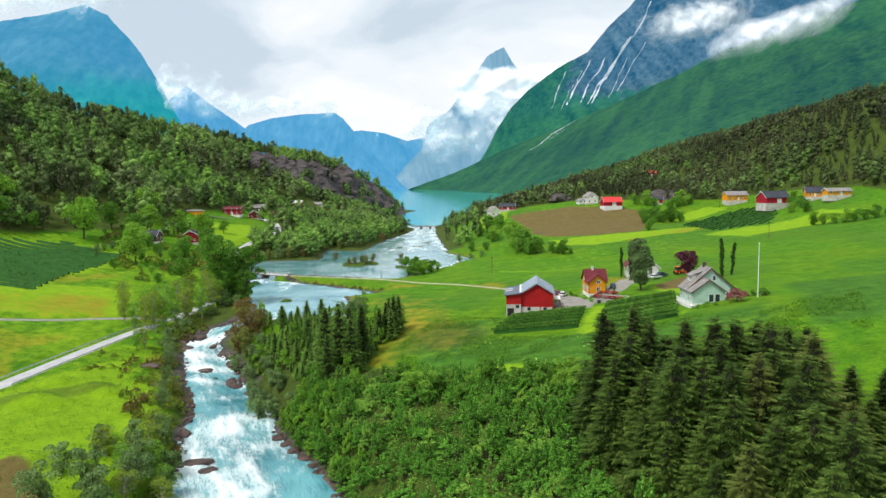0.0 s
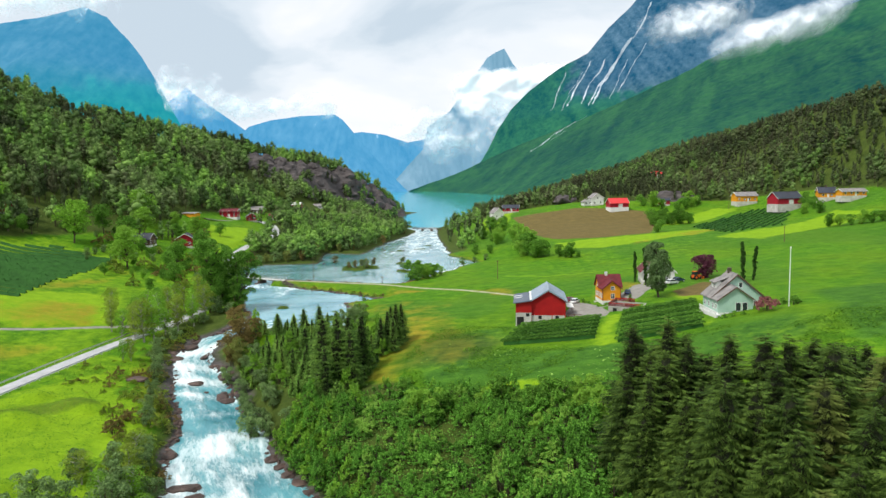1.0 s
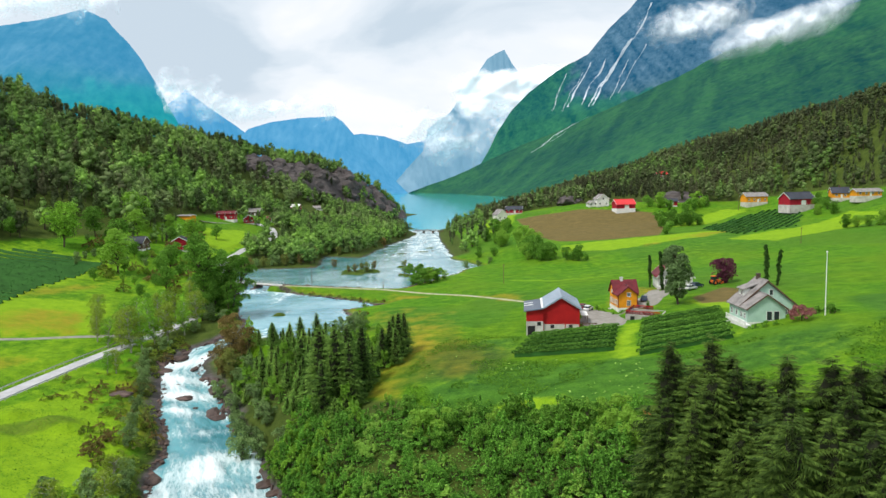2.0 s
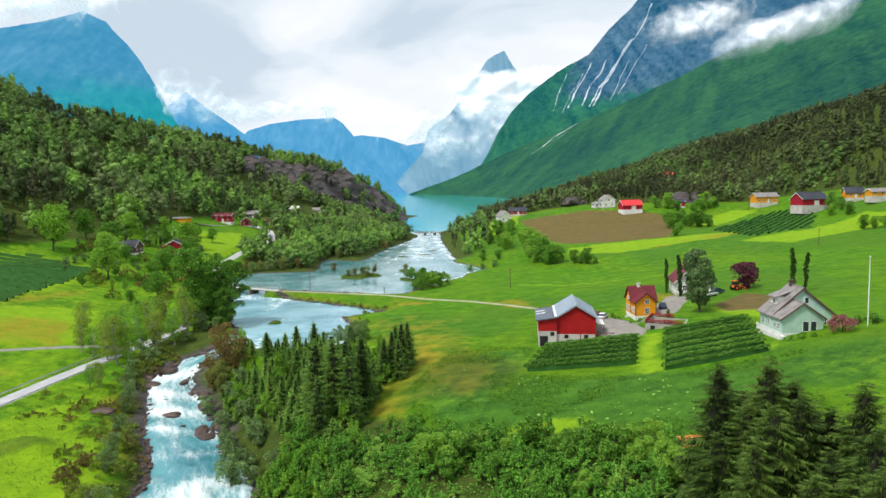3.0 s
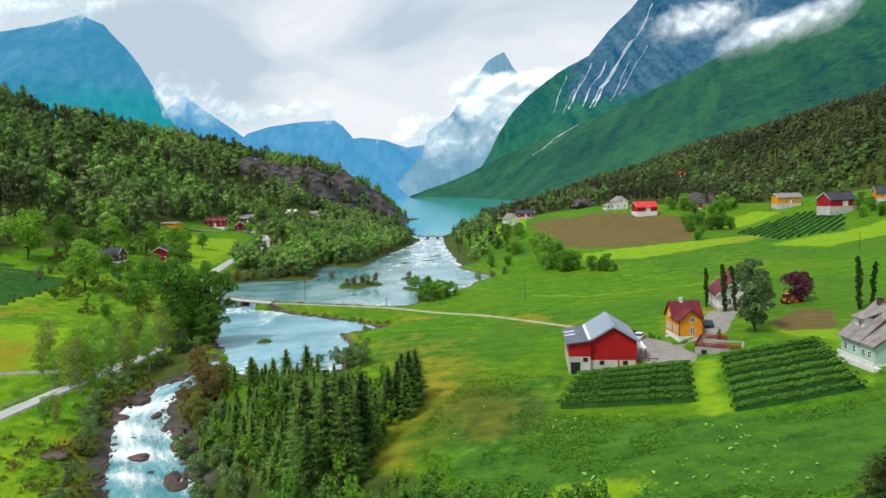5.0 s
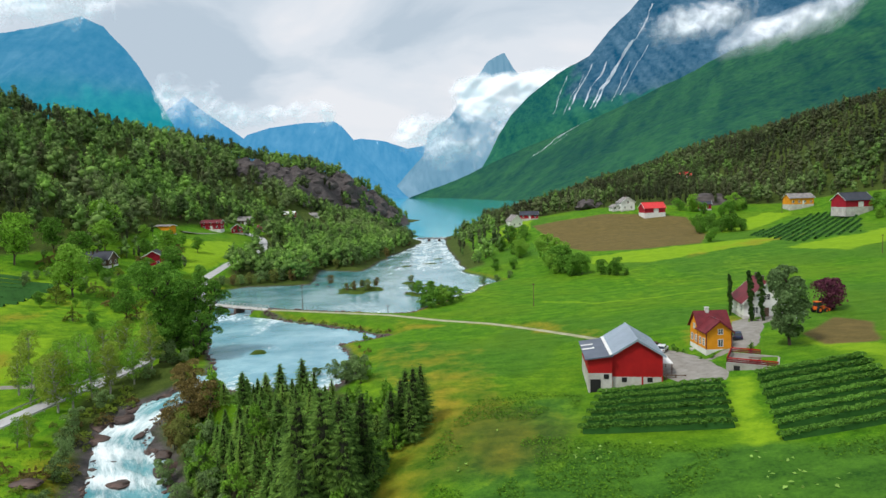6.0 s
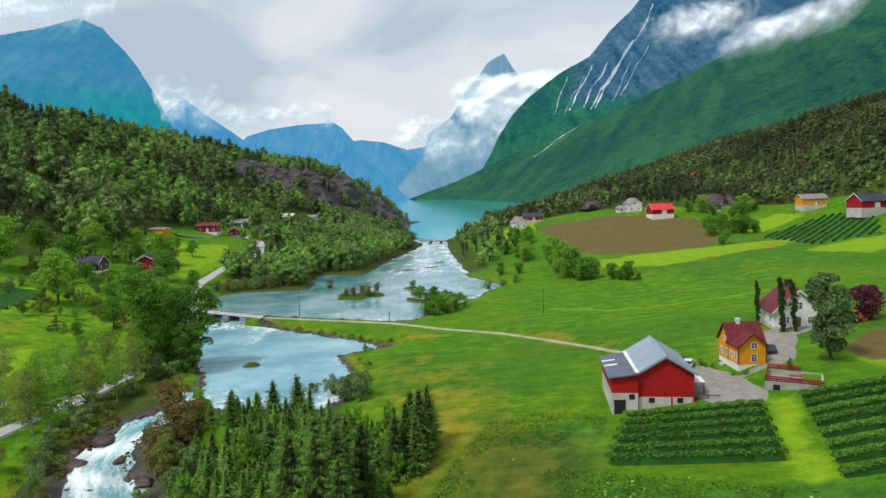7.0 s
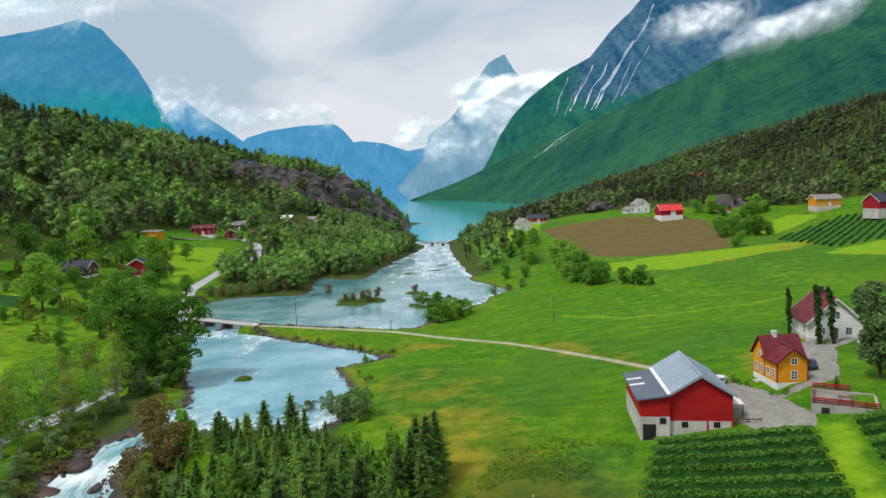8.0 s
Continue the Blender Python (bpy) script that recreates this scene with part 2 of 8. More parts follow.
# bare rock at the end of the wooded ridge
CLIFF = [(-212, 640), (-188, 690), (-150, 765), (-116, 850), (-84, 906), (-52, 950), (-58, 900), (-63, 850), (-78, 790), (-98, 725), (-128, 676), (-168, 642)]
ISLETS = [(-57.5, 234.5, 2.6, 1.3), (-46, 330, 6.5, 1.5), (-40, 336, 7, 1.8), (-50, 338, 4, 1.4), (-24, 352, 5, 1.2), (-30, 420, 5, 0.7), (-17, 430, 6, 0.7), (-14, 318, 8, 1.6), (-22, 322, 4, 1.2), (-38, 660, 9, 2.0), (-12, 455, 4, 0.8)]

# grassy mounds on the meadow between the road and the rapids: x, y, half length, half width, height
MOUNDS = [(-93, 143, 11, 6, 2.2), (-84, 152, 8, 5, 1.8), (-96, 156, 6, 4, 1.4), (-76, 112, 9, 6, 2.0)]


def ground_z(x, y):
    x, y = np.asarray(x, float), np.asarray(y, float)
    z = bilinear(x, y)
    rough = smoothstep(6, 60, np.abs(z - bilinear(x + 12, y)) * 6)
    z = z + (fractal(x, y, 40, 21, 4) - 0.5) * (0.7 + 7 * rough)
    # the dark cliff at the end of the wooded ridge
    cliff = smoothstep(12, -4, outline_distance(x, y, CLIFF))
    z = z + cliff * ((fractal(x * 0.8 + y * 0.5, y * 0.25, 22, 77, 3) - 0.5) * 20 + (fractal(x, y, 7, 79, 2) - 0.5) * 6)
    d, level = waters(x, y)
    bank = smoothstep(0, 9, d)
    z = np.where(d > 0, level + (np.maximum(z, level + 0.6) - level) * bank + 0.35 * smoothstep(0, 2, d), level - 1.6 * smoothstep(0, 4, -d) - 0.05)
    for line, half in WAYS:
        e, (h,) = line_distance(x, y, line)
        f = smoothstep(half + 5, half + 1, e)
        z = z * (1 - f) + h * f
    for mx, my, rx, ry, h in MOUNDS:
        z = z + h * smoothstep(1.0, 0.15, np.hypot((x - mx) / rx, (y - my) / ry) + (fractal(x, y, 5, 93, 3) - 0.5) * 0.5)
    for ix, iy, r, h in ISLETS:
        e = np.hypot((x - ix) / r * 0.8, (y - iy) / r * 1.3) + (fractal(x, y, 3, 90, 2) - 0.5) * 0.7
        top = (LAKE_Z if iy > 280 else POOL_Z) - 1.6 + (h + 1.3) * smoothstep(1.25, 0.2, e)
        z = np.where(e < 1.25, np.maximum(z, top), z)
    return z


def gz(x, y):
    return float(ground_z(np.array([x]), np.array([y]))[0])


def spaced(*runs):
    """Places along an axis: (start, end, step) runs joined end to end."""
    out = []
    for a, b, s in runs:
        n = max(1, int(round((b - a) / s)))
        out += list(np.linspace(a, b, n, endpoint=False))
    return np.array(out + [runs[-1][1]])


def sheet(name, xs, ys, zf, materials, smooth=True):
    X, Y = np.meshgrid(xs, ys)
    Z = zf(X, Y)
    nx, ny = len(xs), len(ys)
    idx = np.arange(nx * ny).reshape(ny, nx)
    faces = np.stack([idx[:-1, :-1], idx[:-1, 1:], idx[1:, 1:], idx[1:, :-1]], -1).reshape(-1, 4)
    return raw(name, np.stack([X, Y, Z], -1).reshape(-1, 3), faces, materials, smooth), X.ravel(), Y.ravel()


def point_attr(ob, name, values):
    a = ob.data.attributes.new(name, "FLOAT", "POINT")
    a.data.foreach_set("value", np.asarray(values, np.float32).ravel())

# ---------------------------------------------------------------- surfaces
def make_ground_material():
    k = Mat("meadow_and_soil", 0.95, spec=0.12)
    p = k.place(world_place=True)
    big, mid, fine = k.noise(0.035, 3, vec=p), k.noise(0.30, 6, 0.68, vec=p), k.noise(2.0, 6, 0.78, vec=p)
    mp = k.node("ShaderNodeMapping", Scale=(0.10, 0.55, 0.3), Rotation=(0, 0, 0.35))
    k.link(p, mp.inputs["Vector"])
    swath = k.noise(0.8, 4, 0.6, vec=mp.outputs[0])
    blend = k.calc("ADD", k.calc("ADD", k.calc("MULTIPLY", mid, 0.40), k.calc("MULTIPLY", fine, 0.40)), k.calc("MULTIPLY", swath, 0.20))
    col = k.ramp(blend, (0.37, (0.020, 0.074, 0.003)), (0.49, (0.062, 0.182, 0.005)), (0.63, (0.140, 0.290, 0.008)))
    col = k.mix(k.calc("MULTIPLY", k.ramp(big, (0.42, (0, 0, 0)), (0.62, (1, 1, 1))), 0.6), col, k.ramp(blend, (0.37, (0.055, 0.135, 0.003)), (0.65, (0.165, 0.275, 0.007))))

    def zone(col, name, lo, hi, grain):
        f = k.calc("ADD", k.attr(name), k.calc("MULTIPLY", k.calc("SUBTRACT", grain, 0.5), 0.9))
        f = k.ramp(f, (0.30, (0, 0, 0)), (0.80, (1, 1, 1)))
        return k.mix(f, col, k.ramp(blend, (0.37, lo), (0.64, hi)))

    col = zone(col, "weed", (0.014, 0.066, 0.007), (0.090, 0.225, 0.018), mid)
    col = zone(col, "lime", (0.118, 0.250, 0.006), (0.255, 0.405, 0.011), mid)
    col = zone(col, "ochre", (0.150, 0.155, 0.010), (0.330, 0.270, 0.022), mid)
    col = zone(col, "wild", (0.026, 0.048, 0.009), (0.085, 0.120, 0.019), fine)
    col = zone(col, "soil", (0.088, 0.074, 0.024), (0.185, 0.135, 0.046), fine)
    col = zone(col, "rock", (0.026, 0.024, 0.025), (0.135, 0.120, 0.116), mid)
    k.color(col)
    k.bump(blend, 0.5, 0.9)
    return k.m


def make_water_material(name, deep, shallow, rough, ripple, foam, flow=False):
    """Glacier water; foam, and the reach's painted reflections, follow the attribute foam, drawn out along the stream
    where flow gives its course.
    """
    k = Mat(name, rough, spec=0.5)
    p = k.place(world_place=True)
    base = k.ramp(k.noise(0.06, 4, vec=p), (0.35, deep), (0.65, shallow))
    mp = k.node("ShaderNodeMapping", Scale=(0.32, 1.0, 1.0) if flow else (1.0, 0.45, 1.0))
    if flow:
        n = k.nt.nodes.new("ShaderNodeAttribute")
        n.attribute_name = "flow"
        k.link(n.outputs["Vector"], mp.inputs["Vector"])
    else:
        k.link(p, mp.inputs["Vector"])
    q = mp.outputs[0]
    wave = k.noise(ripple, 5, 0.6, vec=q)
    if not foam:
        k.color(base)
        k.bump(wave, 0.10, 0.35)
        return k.m
    streak = k.calc("ADD", k.calc("ADD", k.calc("MULTIPLY", k.noise(0.22, 4, 0.55, vec=q), 0.42), k.calc("MULTIPLY", k.noise(0.9, 6, 0.65, vec=q), 0.34)), k.calc("MULTIPLY", k.noise(2.8, 5, 0.7, vec=q), 0.24))
    f = k.calc("ADD", k.attr("foam"), k.calc("MULTIPLY", k.calc("SUBTRACT", streak, 0.5), 2.6))
    f = k.ramp(f, (0.34, (0, 0, 0)), (0.56, (0.22, 0.22, 0.22)), (0.74, (0.58, 0.58, 0.58)), (1.05, (1, 1, 1)))
    k.color(k.mix(f, base, (0.84, 0.92, 0.93)))
    k.link(k.calc("ADD", k.calc("MULTIPLY", f, 0.6), rough), k.b.inputs["Roughness"])
    k.bump(k.calc("ADD", wave, k.calc("MULTIPLY", f, 0.7)), 0.30 if flow else 0.14, 0.7)
    return k.m


def make_mountain_material(name, lo, hi, scale, haze_glow, snow=0.0, green=None, bands=1.0, relief=60, low_haze_glow=None, strata=0.0, trees=0.0, ravines=0.3):
    """Far mountainside: rock with ledges, woods on gentler ground, snow patches; a distant backdrop with the air's haze
    painted in as emission.
    """
    k = Mat(name, 0.95, spec=0.05)
    p = k.place((1, 1, bands), world_place=True)
    a, b = k.noise(scale, 8, 0.62, vec=p), k.noise(scale * 5, 7, 0.62, vec=p)
    f = k.calc("ADD", k.calc("MULTIPLY", a, 0.4), k.calc("MULTIPLY", b, 0.6))
    if strata:
        mp = k.node("ShaderNodeMapping", Scale=(1.0, 1.0, 2.0), Rotation=(0.2, 0.9, 0.3))
        k.link(k.place(world_place=True), mp.inputs["Vector"])
        ledge = k.noise(scale * 2.2, 8, 0.68, vec=mp.outputs[0])
        f = k.calc("ADD", k.calc("MULTIPLY", f, 1 - strata), k.calc("MULTIPLY", ledge, strata))
    f = k.calc("ADD", k.calc("MULTIPLY", f, 1 - ravines), k.calc("MULTIPLY", k.attr("streak"), ravines))
    col = k.ramp(f, (0.40, lo), (0.60, hi))
    if green:
        t = f
        if trees:
            crowns = k.noise(trees, 5, 0.75, vec=k.place(world_place=True))
            t = k.calc("ADD", k.calc("MULTIPLY", f, 0.66), k.calc("MULTIPLY", crowns, 0.34))
        g = k.ramp(k.calc("ADD", k.attr("wood"), k.calc("MULTIPLY", k.calc("SUBTRACT", a, 0.5), 1.3)), (0.42, (0, 0, 0)), (0.6, (1, 1, 1)))
        col = k.mix(g, col, k.ramp(t, (0.40, green[0]), (0.60, green[1])))
    if snow:
        s = k.ramp(k.calc("ADD", k.attr("snow"), k.calc("MULTIPLY", k.calc("SUBTRACT", b, 0.5), 2.4)), (0.74, (0, 0, 0)), (0.82, (1, 1, 1)))
        col = k.mix(s, col, (0.85, 0.88, 0.9))
    k.color(col)
    # haze of the distance as emission; a second colour for the lower slopes
    if low_haze_glow:
        k.link(k.mix(k.ramp(k.attr("wood"), (0.0, (0, 0, 0)), (1.0, (1, 1, 1))), haze_glow, low_haze_glow), k.b.inputs["Emission Color"])
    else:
        k.b.inputs["Emission Color"].default_value = (*haze_glow, 1)
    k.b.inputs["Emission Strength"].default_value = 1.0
    k.bump(f, relief, 1.0)
    return k.m


def leaf_material(name, dark, light, odd=None, odd_share=0.0, thin=0.20):
    """Foliage: each leaf spray and each plant a little different, thin enough to let some light through."""
    k = Mat(name, 0.75, spec=0.10)
    patch = k.noise(0.9, 4, 0.7, vec=k.place(world_place=True))
    f = k.calc("ADD", k.calc("ADD", k.calc("MULTIPLY", k.island(), 0.52), k.calc("MULTIPLY", k.rand(), 0.26)), k.calc("MULTIPLY", k.calc("SUBTRACT", patch, 0.30), 0.55))
    deep, tip = tuple(v * 0.50 for v in dark), tuple(min(0.7, v * 1.12) for v in light)
    mid = tuple((p * 0.62 + q * 0.38) for p, q in zip(dark, light))
    col = k.ramp(f, (0.12, deep), (0.50, mid), (0.92, tip))
    if odd:
        col = k.mix(k.calc("MULTIPLY", k.calc("GREATER_THAN", k.rand(), 1 - odd_share), 0.7), col, odd)
    k.color(col)
    tr = k.node("ShaderNodeBsdfTranslucent")
    k.link(col, tr.inputs["Color"])
    mx = k.node("ShaderNodeMixShader", Fac=thin)
    k.link(k.b.outputs[0], mx.inputs[1])
    k.link(tr.outputs[0], mx.inputs[2])
    k.link(mx.outputs[0], k.nt.nodes["Material Output"].inputs["Surface"])
    return k.m


def wood_material(name, stops, dull):
    """Foliage of a whole wood in one mesh: tone and hue vary tree by tree and spray by spray, tone also with height in
    the crown.
    """
    k = Mat(name, 0.8, spec=0.08)
    p = k.place(world_place=True)
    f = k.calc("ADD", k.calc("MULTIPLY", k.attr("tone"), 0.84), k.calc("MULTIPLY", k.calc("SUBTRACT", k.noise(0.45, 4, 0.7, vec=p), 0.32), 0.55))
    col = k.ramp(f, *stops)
    k.color(k.mix(k.calc("MULTIPLY", k.attr("hue"), 0.75), col, k.ramp(f, *dull)))
    return k.m


M_GROUND = make_ground_material()
M_RAPIDS = make_water_material("glacier_rapids", (0.035, 0.19, 0.23), (0.12, 0.36, 0.40), 0.12, 1.1, True, True)
M_POOL = make_water_material("glacier_pool", (0.08, 0.28, 0.36), (0.26, 0.50, 0.58), 0.06, 1.3, True)
M_REACH = make_water_material("glacier_reach", (0.045, 0.21, 0.23), (0.24, 0.40, 0.43), 0.05, 1.3, True)
M_LAKE = make_water_material("glacier_lake", (0.03, 0.44, 0.48), (0.07, 0.56, 0.58), 0.06, 1.3, False)
M_SPRUCE = leaf_material("spruce_needles", (0.018, 0.048, 0.010), (0.135, 0.215, 0.034), (0.125, 0.150, 0.034), 0.10, 0.08)
M_SHADEDTWIGS = simple("shaded_inner_twigs", (0.030, 0.034, 0.016), (0.012, 0.014, 0.008), 6, 0.95, bump=0.05)
M_YOUNG = leaf_material("young_spruce_needles", (0.037, 0.110, 0.021), (0.240, 0.420, 0.066), (0.22, 0.36, 0.06), 0.18, 0.14)
M_LEAF = leaf_material("broad_leaves", (0.082, 0.210, 0.026), (0.25, 0.50, 0.065), (0.28, 0.48, 0.06), 0.2, 0.34)
M_SHRUB = leaf_material("shrub_leaves", (0.042, 0.145, 0.018), (0.250, 0.560, 0.070), (0.26, 0.44, 0.07), 0.16)
M_LIGHT = leaf_material("light_leaves", (0.12, 0.28, 0.028), (0.34, 0.60, 0.07), thin=0.38)
M_GREY = leaf_material("willow_leaves", (0.125, 0.215, 0.070), (0.31, 0.45, 0.165), thin=0.36)
M_MAPLE = leaf_material("maple_leaves", (0.070, 0.125, 0.042), (0.20, 0.31, 0.115), thin=0.25)
M_OLIVE = leaf_material("olive_leaves", (0.165, 0.235, 0.030), (0.38, 0.50, 0.075), thin=0.40)
M_RUST = leaf_material("rusty_leaves", (0.150, 0.120, 0.040), (0.36, 0.27, 0.090), (0.20, 0.26, 0.06), 0.35, 0.34)
M_PURPLE = leaf_material("dark_red_leaves", (0.07, 0.018, 0.035), (0.20, 0.06, 0.10))
M_PINK = leaf_material("pink_leaves", (0.24, 0.075, 0.085), (0.46, 0.20, 0.20), thin=0.3)
M_HEDGE = leaf_material("currant_leaves", (0.036, 0.115, 0.016), (0.190, 0.400, 0.055), thin=0.06)
M_MIDSPRUCE = leaf_material("mid_green_spruce_needles", (0.027, 0.076, 0.016), (0.165, 0.290, 0.046), thin=0.12)
M_CYPRESS = leaf_material("column_needles", (0.022, 0.062, 0.016), (0.085, 0.175, 0.034))
M_BARK = simple("bark", (0.10, 0.075, 0.055), (0.045, 0.033, 0.025), 4, 0.9, bump=0.04)
M_BIRCH = simple("birch_bark", (0.50, 0.48, 0.44), (0.20, 0.18, 0.16), 4, 0.9, bump=0.02)
DULL_WOOD = ((0.08, (0.042, 0.042, 0.024)), (0.40, (0.088, 0.084, 0.046)), (0.75, (0.145, 0.165, 0.085)), (0.97, (0.21, 0.25, 0.12)))
M_WOOD_L = wood_material("mixed_wood", ((0.05, (0.032, 0.050, 0.023)), (0.30, (0.062, 0.102, 0.035)), (0.55, (0.102, 0.190, 0.048)), (0.80, (0.165, 0.315, 0.060)), (0.97, (0.24, 0.43, 0.075))), DULL_WOOD)
M_WOOD_R = wood_material("brown_pine_wood", ((0.05, (0.028, 0.038, 0.020)), (0.30, (0.056, 0.076, 0.030)), (0.55, (0.078, 0.125, 0.038)), (0.80, (0.120, 0.225, 0.046)), (0.97, (0.19, 0.34, 0.06))), DULL_WOOD)
M_BOULDER = simple("wet_boulder", (0.13, 0.085, 0.07), (0.03, 0.022, 0.02), 1.6, 0.55, bump=0.08)
M_CLIFF = simple("cliff_rock", (0.135, 0.115, 0.110), (0.020, 0.018, 0.020), 0.5, 0.9, bump=0.3)
M_ASPHALT = simple("worn_asphalt", (0.46, 0.46, 0.47), (0.33, 0.33, 0.34), 1.5, 0.9)
M_GRAVEL = simple("gravel", (0.30, 0.285, 0.26), (0.19, 0.175, 0.15), 2.5, 0.95, bump=0.03)
M_TRACK = simple("farm_track", (0.42, 0.40, 0.28), (0.22, 0.24, 0.12), 1.5, 0.95, bump=0.03)
M_STEEL = simple("galvanised_steel", (0.55, 0.56, 0.57), None, 3, 0.45, 0.6)
M_REDWALL = simple("red_boards", (0.42, 0.010, 0.010), (0.30, 0.006, 0.008), 2, 0.75)
M_CRIMSON = simple("crimson_boards", (0.40, 0.012, 0.03), (0.27, 0.008, 0.02), 2, 0.75)
M_CONCRETE = simple("whitewashed_concrete", (0.62, 0.60, 0.57), (0.36, 0.34, 0.31), 2, 0.9)
M_OLDCONCRETE = simple("weathered_concrete", (0.40, 0.385, 0.36), (0.24, 0.225, 0.20), 2, 0.9)
M_METALROOF = simple("zinc_roof", (0.40, 0.47, 0.55), (0.27, 0.33, 0.40), 0.8, 0.45, 0.25)
M_WINGROOF = simple("grey_blue_sheet_roof", (0.13, 0.155, 0.20), (0.085, 0.10, 0.13), 1, 0.6)
M_DARKROOF = simple("dark_felt_roof", (0.050, 0.055, 0.075), (0.030, 0.034, 0.045), 1, 0.7)
M_YELLOW = simple("ochre_boards", (0.80, 0.33, 0.012), (0.62, 0.23, 0.008), 2, 0.75)
M_MAROON = simple("maroon_tiles", (0.17, 0.022, 0.03), (0.10, 0.012, 0.018), 3, 0.6)
M_BRIGHTROOF = simple("bright_red_roof", (0.70, 0.05, 0.05), (0.50, 0.03, 0.035), 1, 0.6)
M_WHITE = simple("white_paint", (0.80, 0.80, 0.78), (0.62, 0.62, 0.60), 2, 0.7)
M_MINT = simple("pale_green_boards", (0.42, 0.60, 0.50), (0.31, 0.47, 0.39), 2, 0.75)
M_SLATE = simple("grey_slates", (0.30, 0.275, 0.265), (0.16, 0.15, 0.148), 2.5, 0.7)
M_BROWNWOOD = simple("weathered_timber", (0.16, 0.10, 0.07), (0.08, 0.05, 0.035), 3, 0.85)
M_BLACK = simple("black_rubber", (0.02, 0.02, 0.02), None, 3, 0.8)
M_GLASS = simple("dark_window_glass", (0.03, 0.04, 0.05), None, 1, 0.08, spec=0.6, bump=0)
M_CARWHITE = simple("white_car_paint", (0.75, 0.75, 0.76), (0.66, 0.66, 0.67), 1, 0.25, spec=0.5, bump=0)
M_CARBLUE = simple("dark_blue_car_paint", (0.03, 0.05, 0.12), None, 1, 0.25, spec=0.5, bump=0)
M_CARRED = simple("wine_red_car_paint", (0.20, 0.015, 0.04), None, 1, 0.25, spec=0.5, bump=0)
M_ORANGE = simple("orange_machine_paint", (0.85, 0.16, 0.02), None, 1, 0.4, bump=0)
M_GRASSTUFT = leaf_material("grass_tufts", (0.034, 0.110, 0.006), (0.140, 0.300, 0.018))
M_CROP = simple("crop_leaves", (0.032, 0.120, 0.018), (0.018, 0.074, 0.011), 1.2, 0.9)
M_ORANGESOIL = simple("orange_earth", (0.62, 0.23, 0.05), (0.40, 0.15, 0.04), 1.5, 0.95, bump=0.05)
M_FLOWER = leaf_material("cow_parsley", (0.20, 0.38, 0.05), (0.38, 0.56, 0.15))

# ---------------------------------------------------------------- plan of fields (x, y)
BROWN_FIELD = [(48, 475), (50, 440), (55, 402), (61, 382), (80, 369), (112, 370), (120, 385), (127, 402), (137, 456), (122, 470), (94, 483)]
SOIL_PLOT = [(63.5, 194), (77, 206), (80, 196), (70, 181.5), (62, 183)]
DIRT_CORNER = [(-100, 90), (-78, 112), (-66, 104), (-62, 80), (-90, 60)]
CROP_LEFT = [(-215, 288), (-181, 313), (-149, 305), (-149, 258), (-147, 231), (-158, 226), (-200, 240)]
LIME_FIELDS = [
    [(59, 366), (56, 347), (79, 337), (101, 343), (135, 353), (152, 372), (115, 368), (80, 366)],
    [(133, 335), (167, 349), (215, 372), (225, 345), (145, 315)],
    [(-120, 60), (-104, 150), (-88, 178), (-68, 150), (-56, 112), (-60, 60)],
    [(-153, 424), (-132, 446), (-120, 410), (-121, 394), (-121, 368), (-126, 360), (-138, 386)],
    [(-108, 218), (-120, 250), (-146, 244), (-168, 222), (-200, 204), (-160, 199), (-128, 209)],
    [(31, 146), (34.5, 146), (43, 171.5), (39.5, 173)],
    [(22, 500), (52, 505), (46, 470), (34, 440), (28, 455)],
    [(54, 144), (63, 171), (60, 188), (64, 192), (72, 176), (60, 160)],
    [(120, 402), (150, 402), (190, 440), (180, 450), (140, 420)],
    [(25, 280), (39, 265), (53, 263.5), (68, 263.5), (86, 270), (86, 268), (68, 261.5), (53, 261.5), (38, 263), (24, 278)],
    CROP_LEFT,
    [(4, 134), (9, 136.5), (17, 134), (18, 130), (14, 128.5), (8, 129), (4, 131)],
]
OCHRE_FIELDS = [
    [(-70, 152), (-79, 176), (-84, 196), (-78, 192), (-70, 174), (-60, 152), (-51, 125), (-57, 122)],
    [(-112, 216), (-122, 236), (-140, 236), (-160, 216), (-190, 205), (-150, 202), (-128, 209)],
    [(-17, 140), (-10, 150), (-8, 172), (-2, 188), (-12, 196), (-16, 180), (-22, 156)],
    [(-110, 120), (-112, 150), (-112, 190), (-135, 192), (-150, 160), (-140, 120)],
    [(-150, 262), (-138, 296), (-130, 290), (-142, 250), (-160, 224), (-175, 218), (-178, 226)],
    [(98, 338), (118, 349), (140, 356), (160, 370), (140, 366), (112, 358)],
    [(42, 200), (60, 217), (58, 224), (42, 208)],
    [(-24, 250), (-14, 246), (-6, 250), (-20, 262)],
    [(-22, 140), (-12, 132), (-4, 122), (2, 116), (6, 106), (4, 105), (-1, 114), (-8, 122), (-15, 130), (-24, 138)],
    [(22, 112), (27, 116), (29, 113), (25, 109)],
    [(0, 252), (18, 238), (30, 216), (36, 206), (32, 204), (20, 224), (2, 246)],
    [(-24, 137), (-16, 132), (-9, 126), (-4, 121), (0, 114), (3, 108), (7, 98), (10, 88), (8, 86), (4, 98), (0, 108), (-4, 115), (-10, 122), (-18, 130)],
]
WEED_FIELDS = [
    [(-6, 128), (28, 118), (60, 122), (70, 140), (34, 144), (8, 160), (16, 178), (6, 182), (-4, 170), (-8, 150)],
    [(140, 384), (195, 429), (216, 416), (178, 356), (144, 345)],
    [(70, 120), (120, 110), (140, 160), (90, 170)],
]
